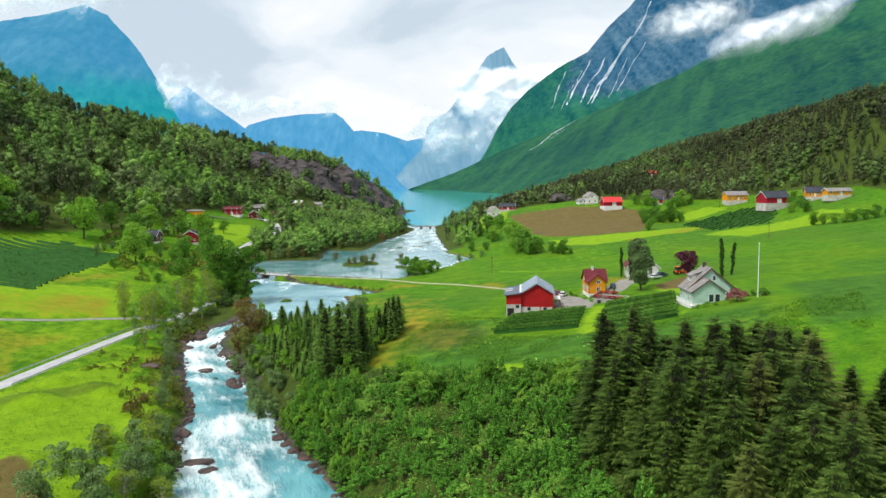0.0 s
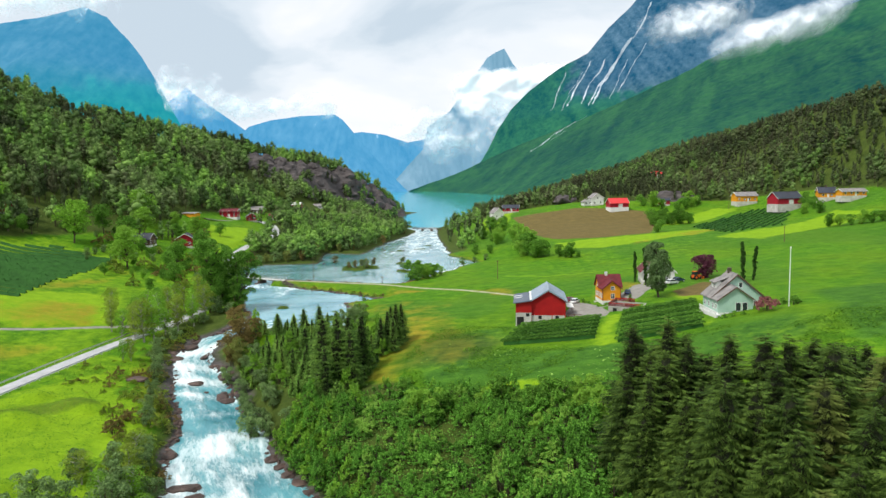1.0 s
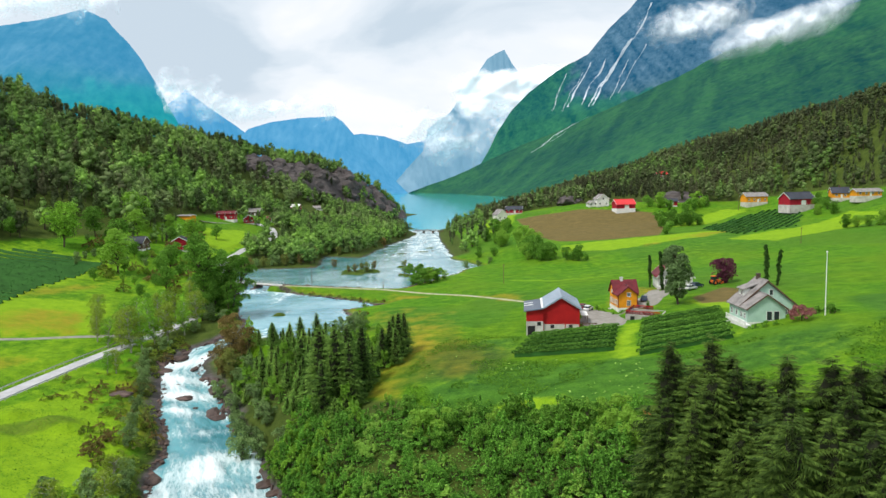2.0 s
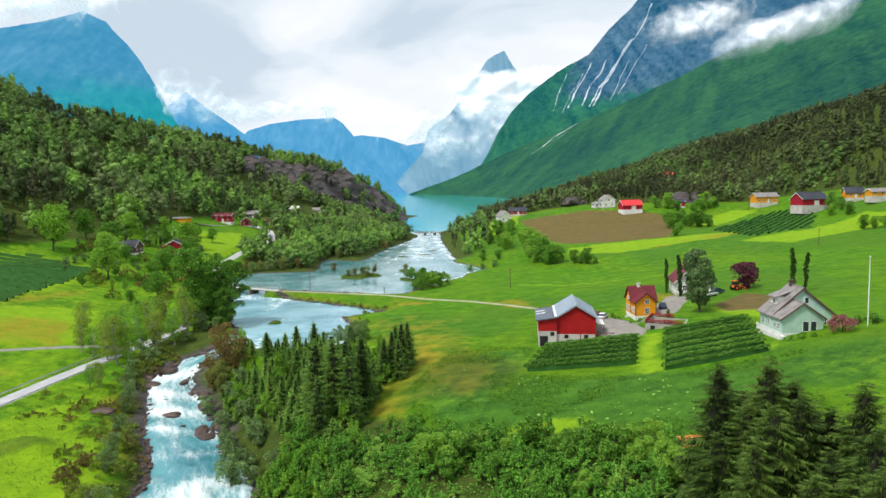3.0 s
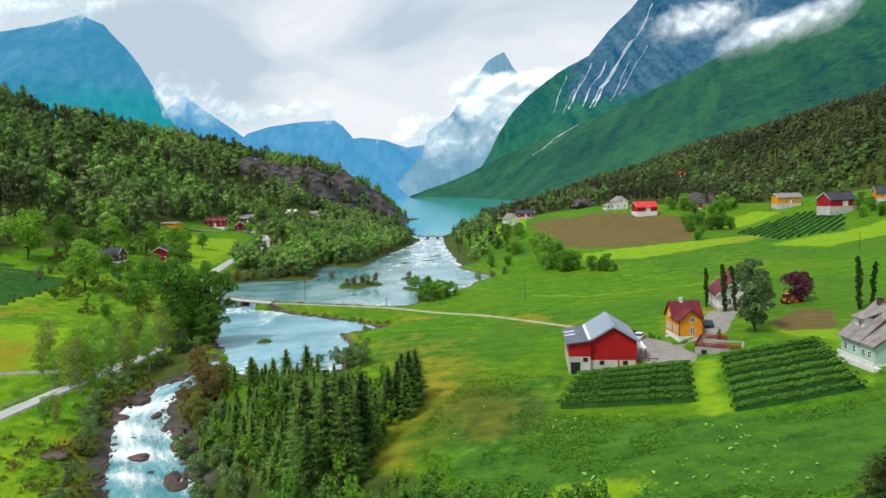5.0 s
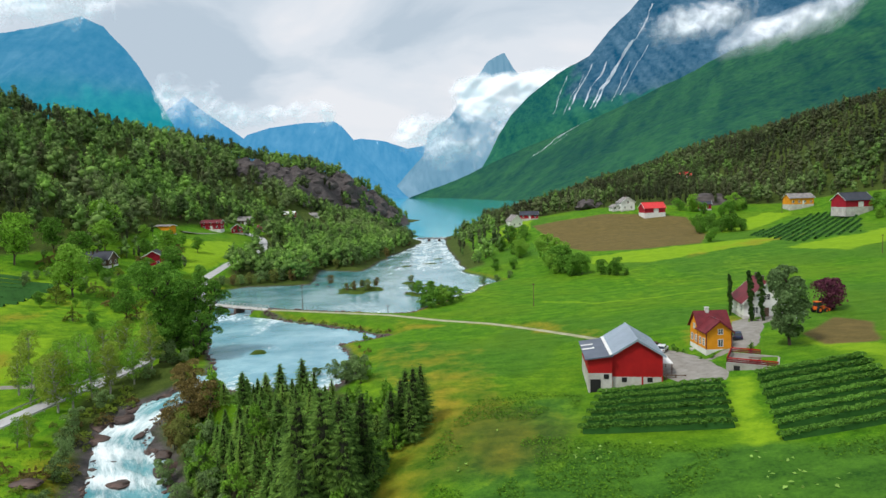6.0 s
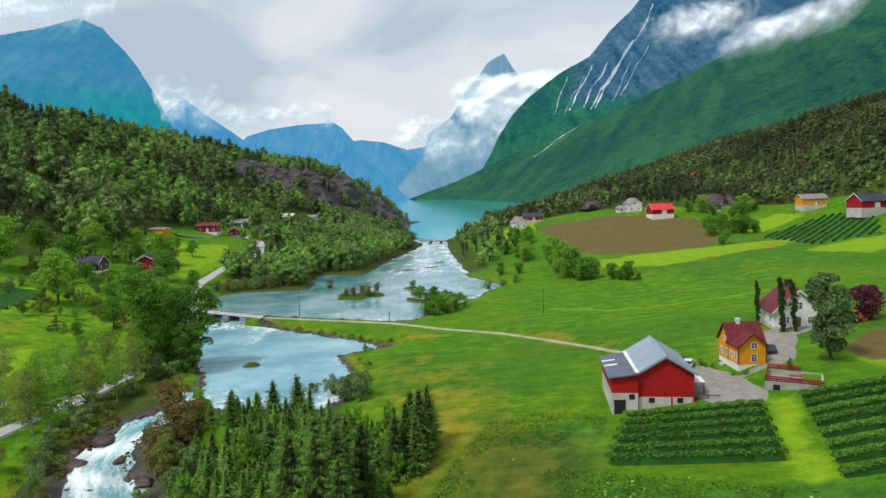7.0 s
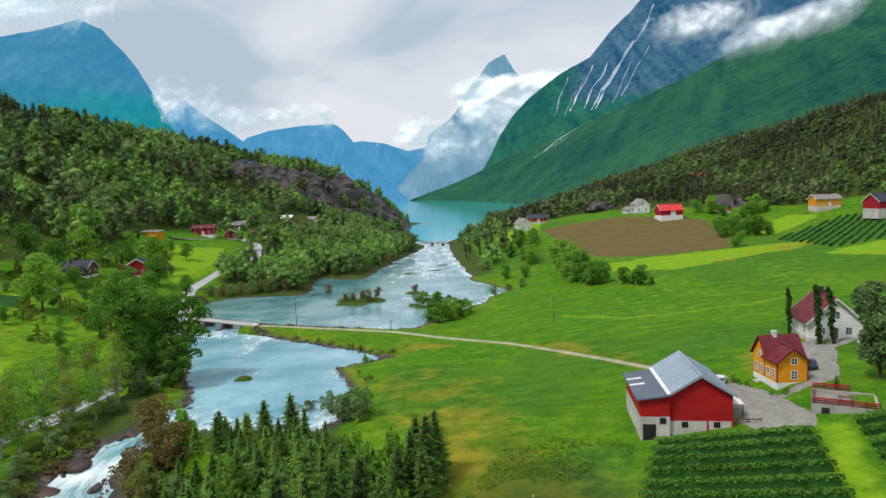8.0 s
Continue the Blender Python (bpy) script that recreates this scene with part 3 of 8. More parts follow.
CROP_FAR = [(140, 384), (195, 429), (216, 416), (178, 356), (144, 345)]
WOODS_LEFT_EDGE = [(-460, -40), (-175, 40), (-190, 140), (-215, 220), (-222, 280), (-192, 325), (-172, 352), (-166, 410), (-168, 440), (-160, 500), (-140, 540), (-100, 560), (-75, 640), (-62, 760), (-52, 1030), (-300, 1040), (-460, 900)]
WOODS_RIGHT_EDGE = [(30, 545), (70, 530), (110, 510), (150, 486), (180, 478), (215, 470), (240, 440), (250, 400), (265, 330), (290, 250), (300, 120), (460, 60), (460, 1160), (180, 1160), (95, 1010), (40, 880), (30, 700)]
MID_WOOD = [(-110, 368), (-72, 362), (-76, 414), (-56, 408), (-46, 470), (-32, 560), (-36, 640), (-90, 560), (-120, 540), (-128, 470), (-112, 420)]
FAR_SHORE = [(4, 395), (22, 415), (36, 450), (26, 470), (30, 545), (34, 700), (12, 690), (-2, 560), (2, 450)]


def zone_mask(X, Y, polys, soft=2.5):
    m = np.zeros(X.shape)
    X, Y = X + (fractal(X, Y, 16, 301, 4, 0.6) - 0.5) * soft * 2.6, Y + (fractal(X, Y, 16, 311, 4, 0.6) - 0.5) * soft * 2.6
    for p in polys:
        m = np.maximum(m, smoothstep(soft, -soft, outline_distance(X, Y, p)))
    return m


xs = spaced((-4900, -900, 250), (-900, -460, 22), (-460, -190, 4), (-190, -130, 2.2), (-130, 110, 1.25), (110, 250, 2.5), (250, 460, 5), (460, 900, 27), (900, 4900, 250))
ys = spaced((-300, -120, 15), (-120, 50, 5), (50, 300, 1.25), (300, 520, 2.2), (520, 1100, 5), (1100, 1900, 40), (1900, 4950, 250))
ground, PX, PY = sheet("ground", xs, ys, ground_z, [M_GROUND])
tagged(ground, "green valley floor of meadows, fields and rough river banks", "ground", kind="structure")


def ground_zones():
    d, level = waters(PX, PY)
    z = ground_z(PX, PY)
    slope = np.hypot(ground_z(PX + 2, PY) - z, ground_z(PX, PY + 2) - z) / 2
    woods = zone_mask(PX, PY, [WOODS_LEFT_EDGE, WOODS_RIGHT_EDGE, MID_WOOD], 4)
    bank = smoothstep(7, 2, d) * (0.5 + 0.5 * smoothstep(230, 205, PY))
    islet = np.zeros(PX.shape)
    for ix, iy, rr, hh in ISLETS:
        islet = np.maximum(islet, smoothstep(1.4, 0.9, np.hypot((PX - ix) / rr, (PY - iy) / rr)))
    slope_right = zone_mask(PX, PY, [[(-34, 118), (-20, 150), (-8, 138), (8, 130), (24, 116), (46, 96), (60, 40), (-10, 40), (-20, 90)], [(-58, 160), (-40, 205), (-30, 198), (-18, 168), (-18, 152), (-40, 140)], [(-88, 190), (-88, 222), (-76, 232), (-66, 206), (-74, 196)]], 3)
    point_attr(ground, "wild", np.maximum.reduce([woods, slope_right, bank * 0.8, (PX < -330) * 1.0, (PX > 330) * 1.0, (PY > 720) * 1.0, islet * 0.75, 0.6 * zone_mask(PX, PY, [[(-103, 140), (-96, 150), (-86, 158), (-78, 153), (-88, 144), (-97, 137)]], 2), 0.62 * zone_mask(PX, PY, [[(-16, 148), (-2, 146), (10, 152), (14, 162), (8, 178), (-2, 186), (-12, 172)]], 7), smoothstep(16, 10, d) * (PX < -24) * smoothstep(345, 360, PY) * (PY < 720), smoothstep(14, 9, d) * (PX > -20) * smoothstep(385, 400, PY) * 0.8]))
    point_attr(ground, "rock", np.maximum(smoothstep(np.where((PY < 215) & (PY > 165), 6.0, 3.0), 0.3, d) * smoothstep(-4, 0, d) * np.where(PY < 215, 0.9, 0.7), zone_mask(PX, PY, [CLIFF], 8) * 0.95))
    bare = 0.42 * zone_mask(PX, PY, [WOODS_LEFT_EDGE], 4) * smoothstep(0.60, 0.66, fractal(PX, PY, 26, 56, 3)) * (PX < -225)
    point_attr(ground, "soil", np.maximum(bare, zone_mask(PX, PY, [BROWN_FIELD, SOIL_PLOT, DIRT_CORNER], 1.6)))
    left = smoothstep(-58, -70, PX) * smoothstep(345, 315, PY) * np.where(woods > 0.3, 0, 1) * (0.12 + 0.62 * fractal(PX, PY, 14, 46, 4))
    point_attr(ground, "lime", np.maximum(np.maximum(zone_mask(PX, PY, LIME_FIELDS, 3), left), 0.35 * smoothstep(0.62, 0.75, fractal(PX, PY, 60, 44, 3))))
    ochre = zone_mask(PX, PY, OCHRE_FIELDS, 7) * (0.30 + 0.95 * fractal(PX, PY, 12, 50, 3)) * np.where(PX < -100, 0.70, 1.0)
    dry = zone_mask(PX, PY, [[(-26, 226), (-12, 232), (0, 212), (5, 190), (9, 172), (8, 152), (-2, 146), (-12, 158), (-16, 176), (-22, 200)]], 9)
    ochre = np.maximum(ochre, dry * (0.85 * fractal(PX, PY, 7, 57, 4) + 0.06))
    point_attr(ground, "ochre", np.maximum(ochre, smoothstep(6, 2, d) * smoothstep(0, 2, d) * 0.55 * (PY > 225)))
    point_attr(ground, "weed", np.maximum(zone_mask(PX, PY, WEED_FIELDS, 5), 0.55 * smoothstep(0.5, 0.62, fractal(PX, PY, 45, 66, 3)) * (PX > -25)))


ground_zones()


def clip_faces(ob, keep):
    """Keeps the faces whose middle satisfies keep(x, y)."""
    me = ob.data
    bm = bmesh.new()
    bm.from_mesh(me)
    faces = list(bm.faces)
    c = np.array([f.calc_center_median()[:2] for f in faces])
    ok = keep(c[:, 0], c[:, 1])
    bmesh.ops.delete(bm, geom=[f for f, k in zip(faces, ok) if not k], context="FACES")
    bm.to_mesh(me)
    bm.free()


reach, LX, LY = sheet("river_reach", spaced((-200, -115, 20), (-115, 25, 2), (25, 250, 15)), spaced((281, 470, 2), (470, 640, 5)), lambda x, y: x * 0 + LAKE_Z, [M_REACH])
fd = outline_distance(LX, LY, REACH)
# second term paints the sky's pale reflection, the last the trees' dark one
point_attr(reach, "foam", 0.06 + 0.25 * smoothstep(-66, -44, LX + (LY - 350) * 0.08) + 0.22 * smoothstep(-8, 0, fd) + 0.30 * np.exp(-((LX + 20) / 14) ** 2) * smoothstep(380, 420, LY)
           + 0.34 * np.exp(-((LX + 88) / 16) ** 2 - ((LY - 303) / 7) ** 2) - 0.35 * smoothstep(-40, -60, LX) * smoothstep(330, 345, LY))
tagged(reach, "slow pale river reach with ripples and small rapids", "water", kind="structure")
lake, _, _ = sheet("lake", spaced((-4900, -200, 400), (-200, 250, 10), (250, 4900, 400)), spaced((640, 900, 10), (900, 4950, 200)), lambda x, y: x * 0 + LAKE_Z, [M_LAKE])
tagged(lake, "calm turquoise glacier lake", "water", kind="structure")
def behind_bridge(x, y):
    """How far a place lies upstream of the bridge."""
    return (x + 86) * 0.514 + (y - 299) * 0.857


clip_faces(reach, lambda x, y: (outline_distance(x, y, REACH) < 3) & (behind_bridge(x, y) > 4.5))
pool, QX, QY = sheet("pool", spaced((-112, -14, 1.2)), spaced((200, 320, 1.2)), lambda x, y: POOL_Z + 0.12 * (fractal(x, y, 3.0, 15, 3) - 0.5) + (LAKE_Z - POOL_Z) * smoothstep(0, 6, behind_bridge(x, y)), [M_POOL])
qd = outline_distance(QX, QY, POOL)
point_attr(pool, "foam", 0.10 + 0.62 * np.exp(-((QX + 80) / 13) ** 2 - ((QY - 287) / 9) ** 2) + 0.45 * np.exp(-((QX + 66) / 7) ** 2 - ((QY - 268) / 16) ** 2) + 0.40 * smoothstep(226, 204, QY) + 0.22 * smoothstep(-5, 0, qd)
           + 0.22 * np.exp(-((QX + 52) / 12) ** 2 - ((QY - 240) / 3) ** 2))
clip_faces(pool, lambda x, y: (outline_distance(x, y, POOL) < 3.2) & (behind_bridge(x, y) < 6.5))
tagged(pool, "pale blue river pool below the bridge with foam streaks", "water", kind="structure")


def resample(pts, step, smooth=6):
    P = np.array(pts, float)
    s = np.r_[0, np.cumsum(np.hypot(np.diff(P[:, 0]), np.diff(P[:, 1])))]
    q = np.linspace(0, s[-1], max(3, int(s[-1] / step)))
    C = np.array([np.interp(q, s, P[:, i]) for i in range(P.shape[1])]).T
    for _ in range(smooth):
        C[1:-1] = (C[:-2] + 2 * C[1:-1] + C[2:]) / 4
    T = np.gradient(C[:, :2], axis=0)
    T /= np.linalg.norm(T, axis=1)[:, None]
    return C, T


def grid_faces(shape):
    idx = np.arange(shape[0] * shape[1]).reshape(shape)
    return np.stack([idx[:-1, :-1], idx[:-1, 1:], idx[1:, 1:], idx[1:, :-1]], -1).reshape(-1, 4)


def build_rapids():
    C, T = resample(RAPIDS, 0.6, 30)
    u = np.linspace(-1, 1, 56)
    X = C[:, 0:1] + (T[:, 1:2] * u) * (C[:, 2:3] + 2.5)
    Y = C[:, 1:2] - (T[:, 0:1] * u) * (C[:, 2:3] + 2.5)
    along = np.repeat((np.arange(len(C)) * 0.6)[:, None], len(u), 1)
    across = u[None, :] * (C[:, 2:3] + 2.5)
    churn = fractal(along * 0.5 + 300, across + 300, 4.0, 31, 4, 0.6) - 0.5
    ridge = 0.5 - np.abs(fractal(along * 0.35 + 500, across * 0.9 + 500, 6.0, 41, 3) - 0.5) * 2
    Z = np.repeat(C[:, 3:4], len(u), 1) + churn * 1.2 + ridge * 0.6 - 0.1
    ob = raw("rapids", np.stack([X, Y, Z], -1).reshape(-1, 3), grid_faces(X.shape), [M_RAPIDS], True)
    bend = along + 2.2 * np.sin(across * 0.35) + 3 * churn
    w = ob.data.attributes.new("flow", "FLOAT_VECTOR", "POINT")
    w.data.foreach_set("vector", np.stack([bend, across, along * 0], -1).astype(np.float32).ravel())
    # white below each step, turquoise in the slack between them
    U = np.repeat(u[None, :], len(C), 0)
    upper = 0.24 * smoothstep(172, 177, Y)
    lower = 0.36 * smoothstep(151, 146, Y - 5 * U) * (1 - 0.9 * smoothstep(124, 112, Y) * smoothstep(-0.1, 0.5, U)) * (1 - 0.5 * smoothstep(-0.55, -0.95, U) * smoothstep(140, 128, Y))
    step = 0.0
    for y0, tilt, width in ((197, 2, 2.5), (187, -2, 2.5), (178, 1, 2.2), (168, -2, 1.6), (158.5, 3, 2.2)):
        step = np.maximum(step, 0.34 * np.exp(-((Y - y0 - tilt * U) / width) ** 2))
    point_attr(ob, "foam", 0.31 + upper + lower + step + churn * 0.7 + 0.10 * smoothstep(0.85, 0.98, np.abs(U)) - 0.42 * smoothstep(136, 124, Y) * smoothstep(0.05, 0.5, U))
    return tagged(ob, "white water rapids tumbling over boulders, turquoise between the foam", "water", kind="structure")


build_rapids()


GRIDS = {}


def mountain(name, crest, foot, mat, label, rows=90, cols=260, amp=60, seed=1, power=1.15, gully=260, snow_from=None, wood_to=None, rugged=0.25, wooded_flank=None):
    P, Q = np.array(crest, float), np.array(foot, float)
    s, fs = np.linspace(0, len(P) - 1, cols), np.linspace(0, len(Q) - 1, cols)
    C = np.array([np.interp(s, np.arange(len(P)), P[:, i]) for i in range(3)]).T
    B = np.array([np.interp(fs, np.arange(len(Q)), Q[:, i]) for i in range(3)]).T
    v = np.linspace(0, 1, rows)[:, None]
    X = B[None, :, 0] * (1 - v) + C[None, :, 0] * v
    Y = B[None, :, 1] * (1 - v) + C[None, :, 1] * v
    h = v ** power
    Z = B[None, :, 2] * (1 - h) + C[None, :, 2] * h
    edge = np.sin(np.pi * np.clip(v, 0, 1)) ** 0.7
    n = fractal(X + 9000, Y * 0.6 + Z + 9000, 420, seed, 6, 0.55)
    Y = Y + (n - 0.5) * amp * 4 * edge
    Z = Z - np.abs(fractal(X + 9000, (Y + 9000) * 0.4, gully, seed + 9, 5) - 0.5) * amp * 1.6 * edge + (fractal(X + 5000, Y + Z + 5000, 60, seed + 3, 3) - 0.5) * amp * rugged
    GRIDS[name] = np.stack([X, Y, Z], -1)
    S, U = np.broadcast_to(np.linspace(0, 1, cols)[None, :], X.shape), np.broadcast_to(v, X.shape)
    lean = S + 0.05 * U + 0.02 * fractal(S * 20 + 3, U * 8 + 3, 2.0, seed + 31, 3)
    streak = fractal(lean * 90 + 40, U * 7 + 40, 2.2, seed + 21, 5, 0.62)
    streak = 0.62 * streak + 0.38 * fractal(S * 16 + 80, U * 5 + 80, 2.5, seed + 25, 3)
    ob = raw(name, np.stack([X, Y, Z], -1).reshape(-1, 3), grid_faces(X.shape), [mat], True)
    point_attr(ob, "streak", streak)
    if snow_from is not None:
        point_attr(ob, "snow", smoothstep(snow_from[0], snow_from[1], Z) * 0.62)
    if wood_to is not None:
        w = smoothstep(wood_to[1], wood_to[0], Z + 200 * (n - 0.5))
        if wooded_flank is not None:
            w = np.maximum(w, 0.85 * smoothstep(wooded_flank[1], wooded_flank[0], X + 300 * (n - 0.5)))
        point_attr(ob, "wood", w)
    return tagged(ob, label, "mountain", kind="structure")


# the blue of these is haze put into emission; rock colours stay near black
M_MT_A = make_mountain_material("hazy_rock", (0.003, 0.010, 0.014), (0.060, 0.085, 0.090), 0.004, (0.036, 0.250, 0.440), 1, ((0.002, 0.02, 0.016), (0.026, 0.125, 0.070)), bands=0.35, relief=30, low_haze_glow=(0.006, 0.250, 0.320), strata=0.4, ravines=0.28)
M_MT_B = make_mountain_material("blue_haze_rock", (0.006, 0.016, 0.022), (0.06, 0.085, 0.09), 0.004, (0.058, 0.300, 0.550), 1, bands=0.35, relief=20, ravines=0.3)
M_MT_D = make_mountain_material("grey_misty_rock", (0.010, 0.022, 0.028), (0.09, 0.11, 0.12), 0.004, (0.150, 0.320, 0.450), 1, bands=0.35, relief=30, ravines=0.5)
M_MT_E = make_mountain_material("waterfall_cliff", (0.001, 0.003, 0.005), (0.105, 0.140, 0.160), 0.010, (0.008, 0.095, 0.190), 1, ((0.002, 0.026, 0.008), (0.036, 0.135, 0.030)), bands=0.45, strata=0.45, low_haze_glow=(0.004, 0.072, 0.088), ravines=0.36)
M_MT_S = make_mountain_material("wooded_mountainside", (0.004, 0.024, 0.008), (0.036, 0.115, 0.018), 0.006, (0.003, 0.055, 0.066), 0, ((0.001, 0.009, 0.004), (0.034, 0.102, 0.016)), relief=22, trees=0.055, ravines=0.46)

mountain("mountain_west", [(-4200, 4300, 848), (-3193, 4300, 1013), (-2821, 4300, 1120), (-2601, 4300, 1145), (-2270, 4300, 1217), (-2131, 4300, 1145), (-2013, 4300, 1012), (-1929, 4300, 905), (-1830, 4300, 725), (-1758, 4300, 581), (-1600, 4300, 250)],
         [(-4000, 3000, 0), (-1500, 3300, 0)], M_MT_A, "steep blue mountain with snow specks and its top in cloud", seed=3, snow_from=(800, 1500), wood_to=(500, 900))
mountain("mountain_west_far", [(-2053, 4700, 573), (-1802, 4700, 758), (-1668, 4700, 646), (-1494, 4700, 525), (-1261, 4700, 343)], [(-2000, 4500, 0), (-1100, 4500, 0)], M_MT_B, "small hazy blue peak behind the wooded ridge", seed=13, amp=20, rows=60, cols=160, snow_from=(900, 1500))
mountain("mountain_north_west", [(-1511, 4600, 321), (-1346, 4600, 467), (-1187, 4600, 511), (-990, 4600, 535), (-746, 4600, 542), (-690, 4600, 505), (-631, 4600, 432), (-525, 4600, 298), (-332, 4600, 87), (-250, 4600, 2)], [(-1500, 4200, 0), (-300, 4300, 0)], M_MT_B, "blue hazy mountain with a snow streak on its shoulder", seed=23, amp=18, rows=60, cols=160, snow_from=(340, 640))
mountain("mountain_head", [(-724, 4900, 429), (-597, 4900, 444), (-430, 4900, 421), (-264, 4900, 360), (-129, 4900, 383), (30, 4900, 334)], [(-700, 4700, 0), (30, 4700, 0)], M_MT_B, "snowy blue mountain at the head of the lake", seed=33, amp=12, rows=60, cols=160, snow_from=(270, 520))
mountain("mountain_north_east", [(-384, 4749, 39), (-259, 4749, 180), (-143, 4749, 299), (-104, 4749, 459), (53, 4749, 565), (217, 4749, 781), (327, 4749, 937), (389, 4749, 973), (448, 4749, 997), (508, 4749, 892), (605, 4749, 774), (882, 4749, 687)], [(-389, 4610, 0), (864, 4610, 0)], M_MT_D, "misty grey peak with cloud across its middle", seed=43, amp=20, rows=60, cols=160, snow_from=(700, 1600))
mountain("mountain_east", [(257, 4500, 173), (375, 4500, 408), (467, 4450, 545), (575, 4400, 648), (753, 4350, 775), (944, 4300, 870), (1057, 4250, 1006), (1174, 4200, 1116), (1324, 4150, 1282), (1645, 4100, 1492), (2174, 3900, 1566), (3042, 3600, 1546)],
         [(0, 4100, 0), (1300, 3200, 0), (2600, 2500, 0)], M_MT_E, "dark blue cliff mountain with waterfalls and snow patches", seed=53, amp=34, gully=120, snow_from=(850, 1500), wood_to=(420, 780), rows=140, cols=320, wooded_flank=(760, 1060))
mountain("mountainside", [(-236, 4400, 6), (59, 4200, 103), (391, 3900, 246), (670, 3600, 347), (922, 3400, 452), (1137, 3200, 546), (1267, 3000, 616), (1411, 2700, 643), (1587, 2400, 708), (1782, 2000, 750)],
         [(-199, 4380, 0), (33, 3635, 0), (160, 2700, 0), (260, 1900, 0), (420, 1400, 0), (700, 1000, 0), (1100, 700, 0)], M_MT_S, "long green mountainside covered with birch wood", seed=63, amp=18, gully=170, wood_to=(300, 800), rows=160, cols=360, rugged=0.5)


# ---------------------------------------------------------------- plants
def cards(c, size, r, normal=None, spread=0.9, ratio=0.65):
    """Small bent leaf sprays at places c: two triangles each, turned at random round an outward direction."""
    n = len(c)
    d = r.normal(size=(n, 3))
    if normal is not None:
        d = d * spread + normal
    d /= np.linalg.norm(d, axis=1)[:, None] + 1e-9
    a = np.cross(d, r.normal(size=(n, 3)))
    a /= np.linalg.norm(a, axis=1)[:, None] + 1e-9
    b = np.cross(d, a)
    s = (size * r.uniform(0.6, 1.35, n))[:, None]
    a, b = a * s, b * s * ratio
    droop = d * s * 0.25
    V = np.stack([c - a, c - b * 0.9 + droop, c + a, c + b + droop], 1).reshape(-1, 3)
    F = np.arange(4 * n).reshape(n, 4)
    return V, F


def blob_leaves(blobs, per, size, r):
    """Leaf sprays in the outer layer of egg-shaped clumps (x, y, z, rx, ry, rz)."""
    V, F, off = [], [], 0
    for b in blobs:
        n = int(per)
        d = r.normal(size=(n, 3))
        d /= np.linalg.norm(d, axis=1)[:, None]
        d[:, 2] = np.where(d[:, 2] < -0.35, -d[:, 2], d[:, 2])
        rad = r.uniform(0.55, 1.0, n) ** 0.6
        c = np.array(b[:3]) + d * rad[:, None] * np.array(b[3:])
        v, f = cards(c, size, r, d, 0.8)
        V.append(v)
        F.append(f + off)
        off += len(v)
    return np.concatenate(V), np.concatenate(F)


def tube(pts, radii, sides=6):
    """A tapered limb through the points."""
    P = np.array(pts, float)
    V, F = [], []
    for i, (p, q) in enumerate(zip(P, radii)):
        t = P[min(i + 1, len(P) - 1)] - P[max(i - 1, 0)]
        t /= np.linalg.norm(t) + 1e-9
        a = np.cross(t, (0.3, 1, 0.1))
        a /= np.linalg.norm(a)
        b = np.cross(t, a)
        for k in range(sides):
            w = 2 * math.pi * k / sides
            V.append(p + (a * math.cos(w) + b * math.sin(w)) * q)
    for i in range(len(P) - 1):
        for k in range(sides):
            F.append([i * sides + k, i * sides + (k + 1) % sides, (i + 1) * sides + (k + 1) % sides, (i + 1) * sides + k])
    return np.array(V), np.array(F)


def merged(pieces):
    V, F, off = [], [], 0
    for v, f in pieces:
        V.append(v)
        F.append(np.asarray(f) + off)
        off += len(v)
    return np.concatenate(V), np.concatenate(F)


def broad_tree(name, seed, h, wide, leaf, bark, label, category="tree", group="", stems=1, low=0.28, n_blobs=14, per=70, size=0.42, blob=0.34):
    """A broad-leaved tree: tapered trunk, limbs that reach into uneven clumps of leaf sprays."""
    r = rng(seed)
    base = empty(name, Matrix(), label, category, group)
    wood, blobs = [], []
    for s in range(stems):
        lean = r.normal(0, 0.06 + 0.10 * (stems > 1), 2)
        top = h * r.uniform(0.82, 0.95)
        o = r.normal(0, 0.12 * stems, 2) if stems > 1 else np.zeros(2)
        line = [(o[0] + lean[0] * z + 0.15 * math.sin(z * 0.7 + s), o[1] + lean[1] * z, z) for z in np.linspace(-0.5, top, 7)]
        wood.append(tube(line, np.linspace(0.021 * h / stems ** 0.5, 0.03, 7), 7))
        for k in range(n_blobs // stems):
            f = low + (1 - low) * (k + r.uniform(0, 1)) / (n_blobs / stems)
            zc = f * h * 0.93
            shape = math.sin(math.pi * min(1, max(0.05, (f - low * 0.6) / (1.12 - low * 0.6)))) ** 0.7
            ang = r.uniform(0, 6.28)
            rad = wide * shape * r.uniform(0.25, 0.75)
            i = min(6, f * 6.5)
            a = np.array(line[int(i)])
            c = a * np.array([1, 1, 0]) + (rad * math.cos(ang), rad * math.sin(ang), zc)
            q = wide * blob * r.uniform(0.8, 1.5) * (0.6 + 0.6 * shape)
            blobs.append((*c, q, q * r.uniform(0.8, 1.2), q * r.uniform(0.65, 0.95)))
            start = np.array([a[0], a[1], max(0.4, zc - rad * 0.8)])
            wood.append(tube([start, (start + c) / 2 + (0, 0, 0.25), c], [0.010 * h, 0.006 * h, 0.02], 5))
    v, f = merged(wood)
    raw("trunk", v, f, [bark], True, base)
    v, f = blob_leaves(blobs, per, size, r)
    raw("crown", v, f, [leaf], False, base)
    return base


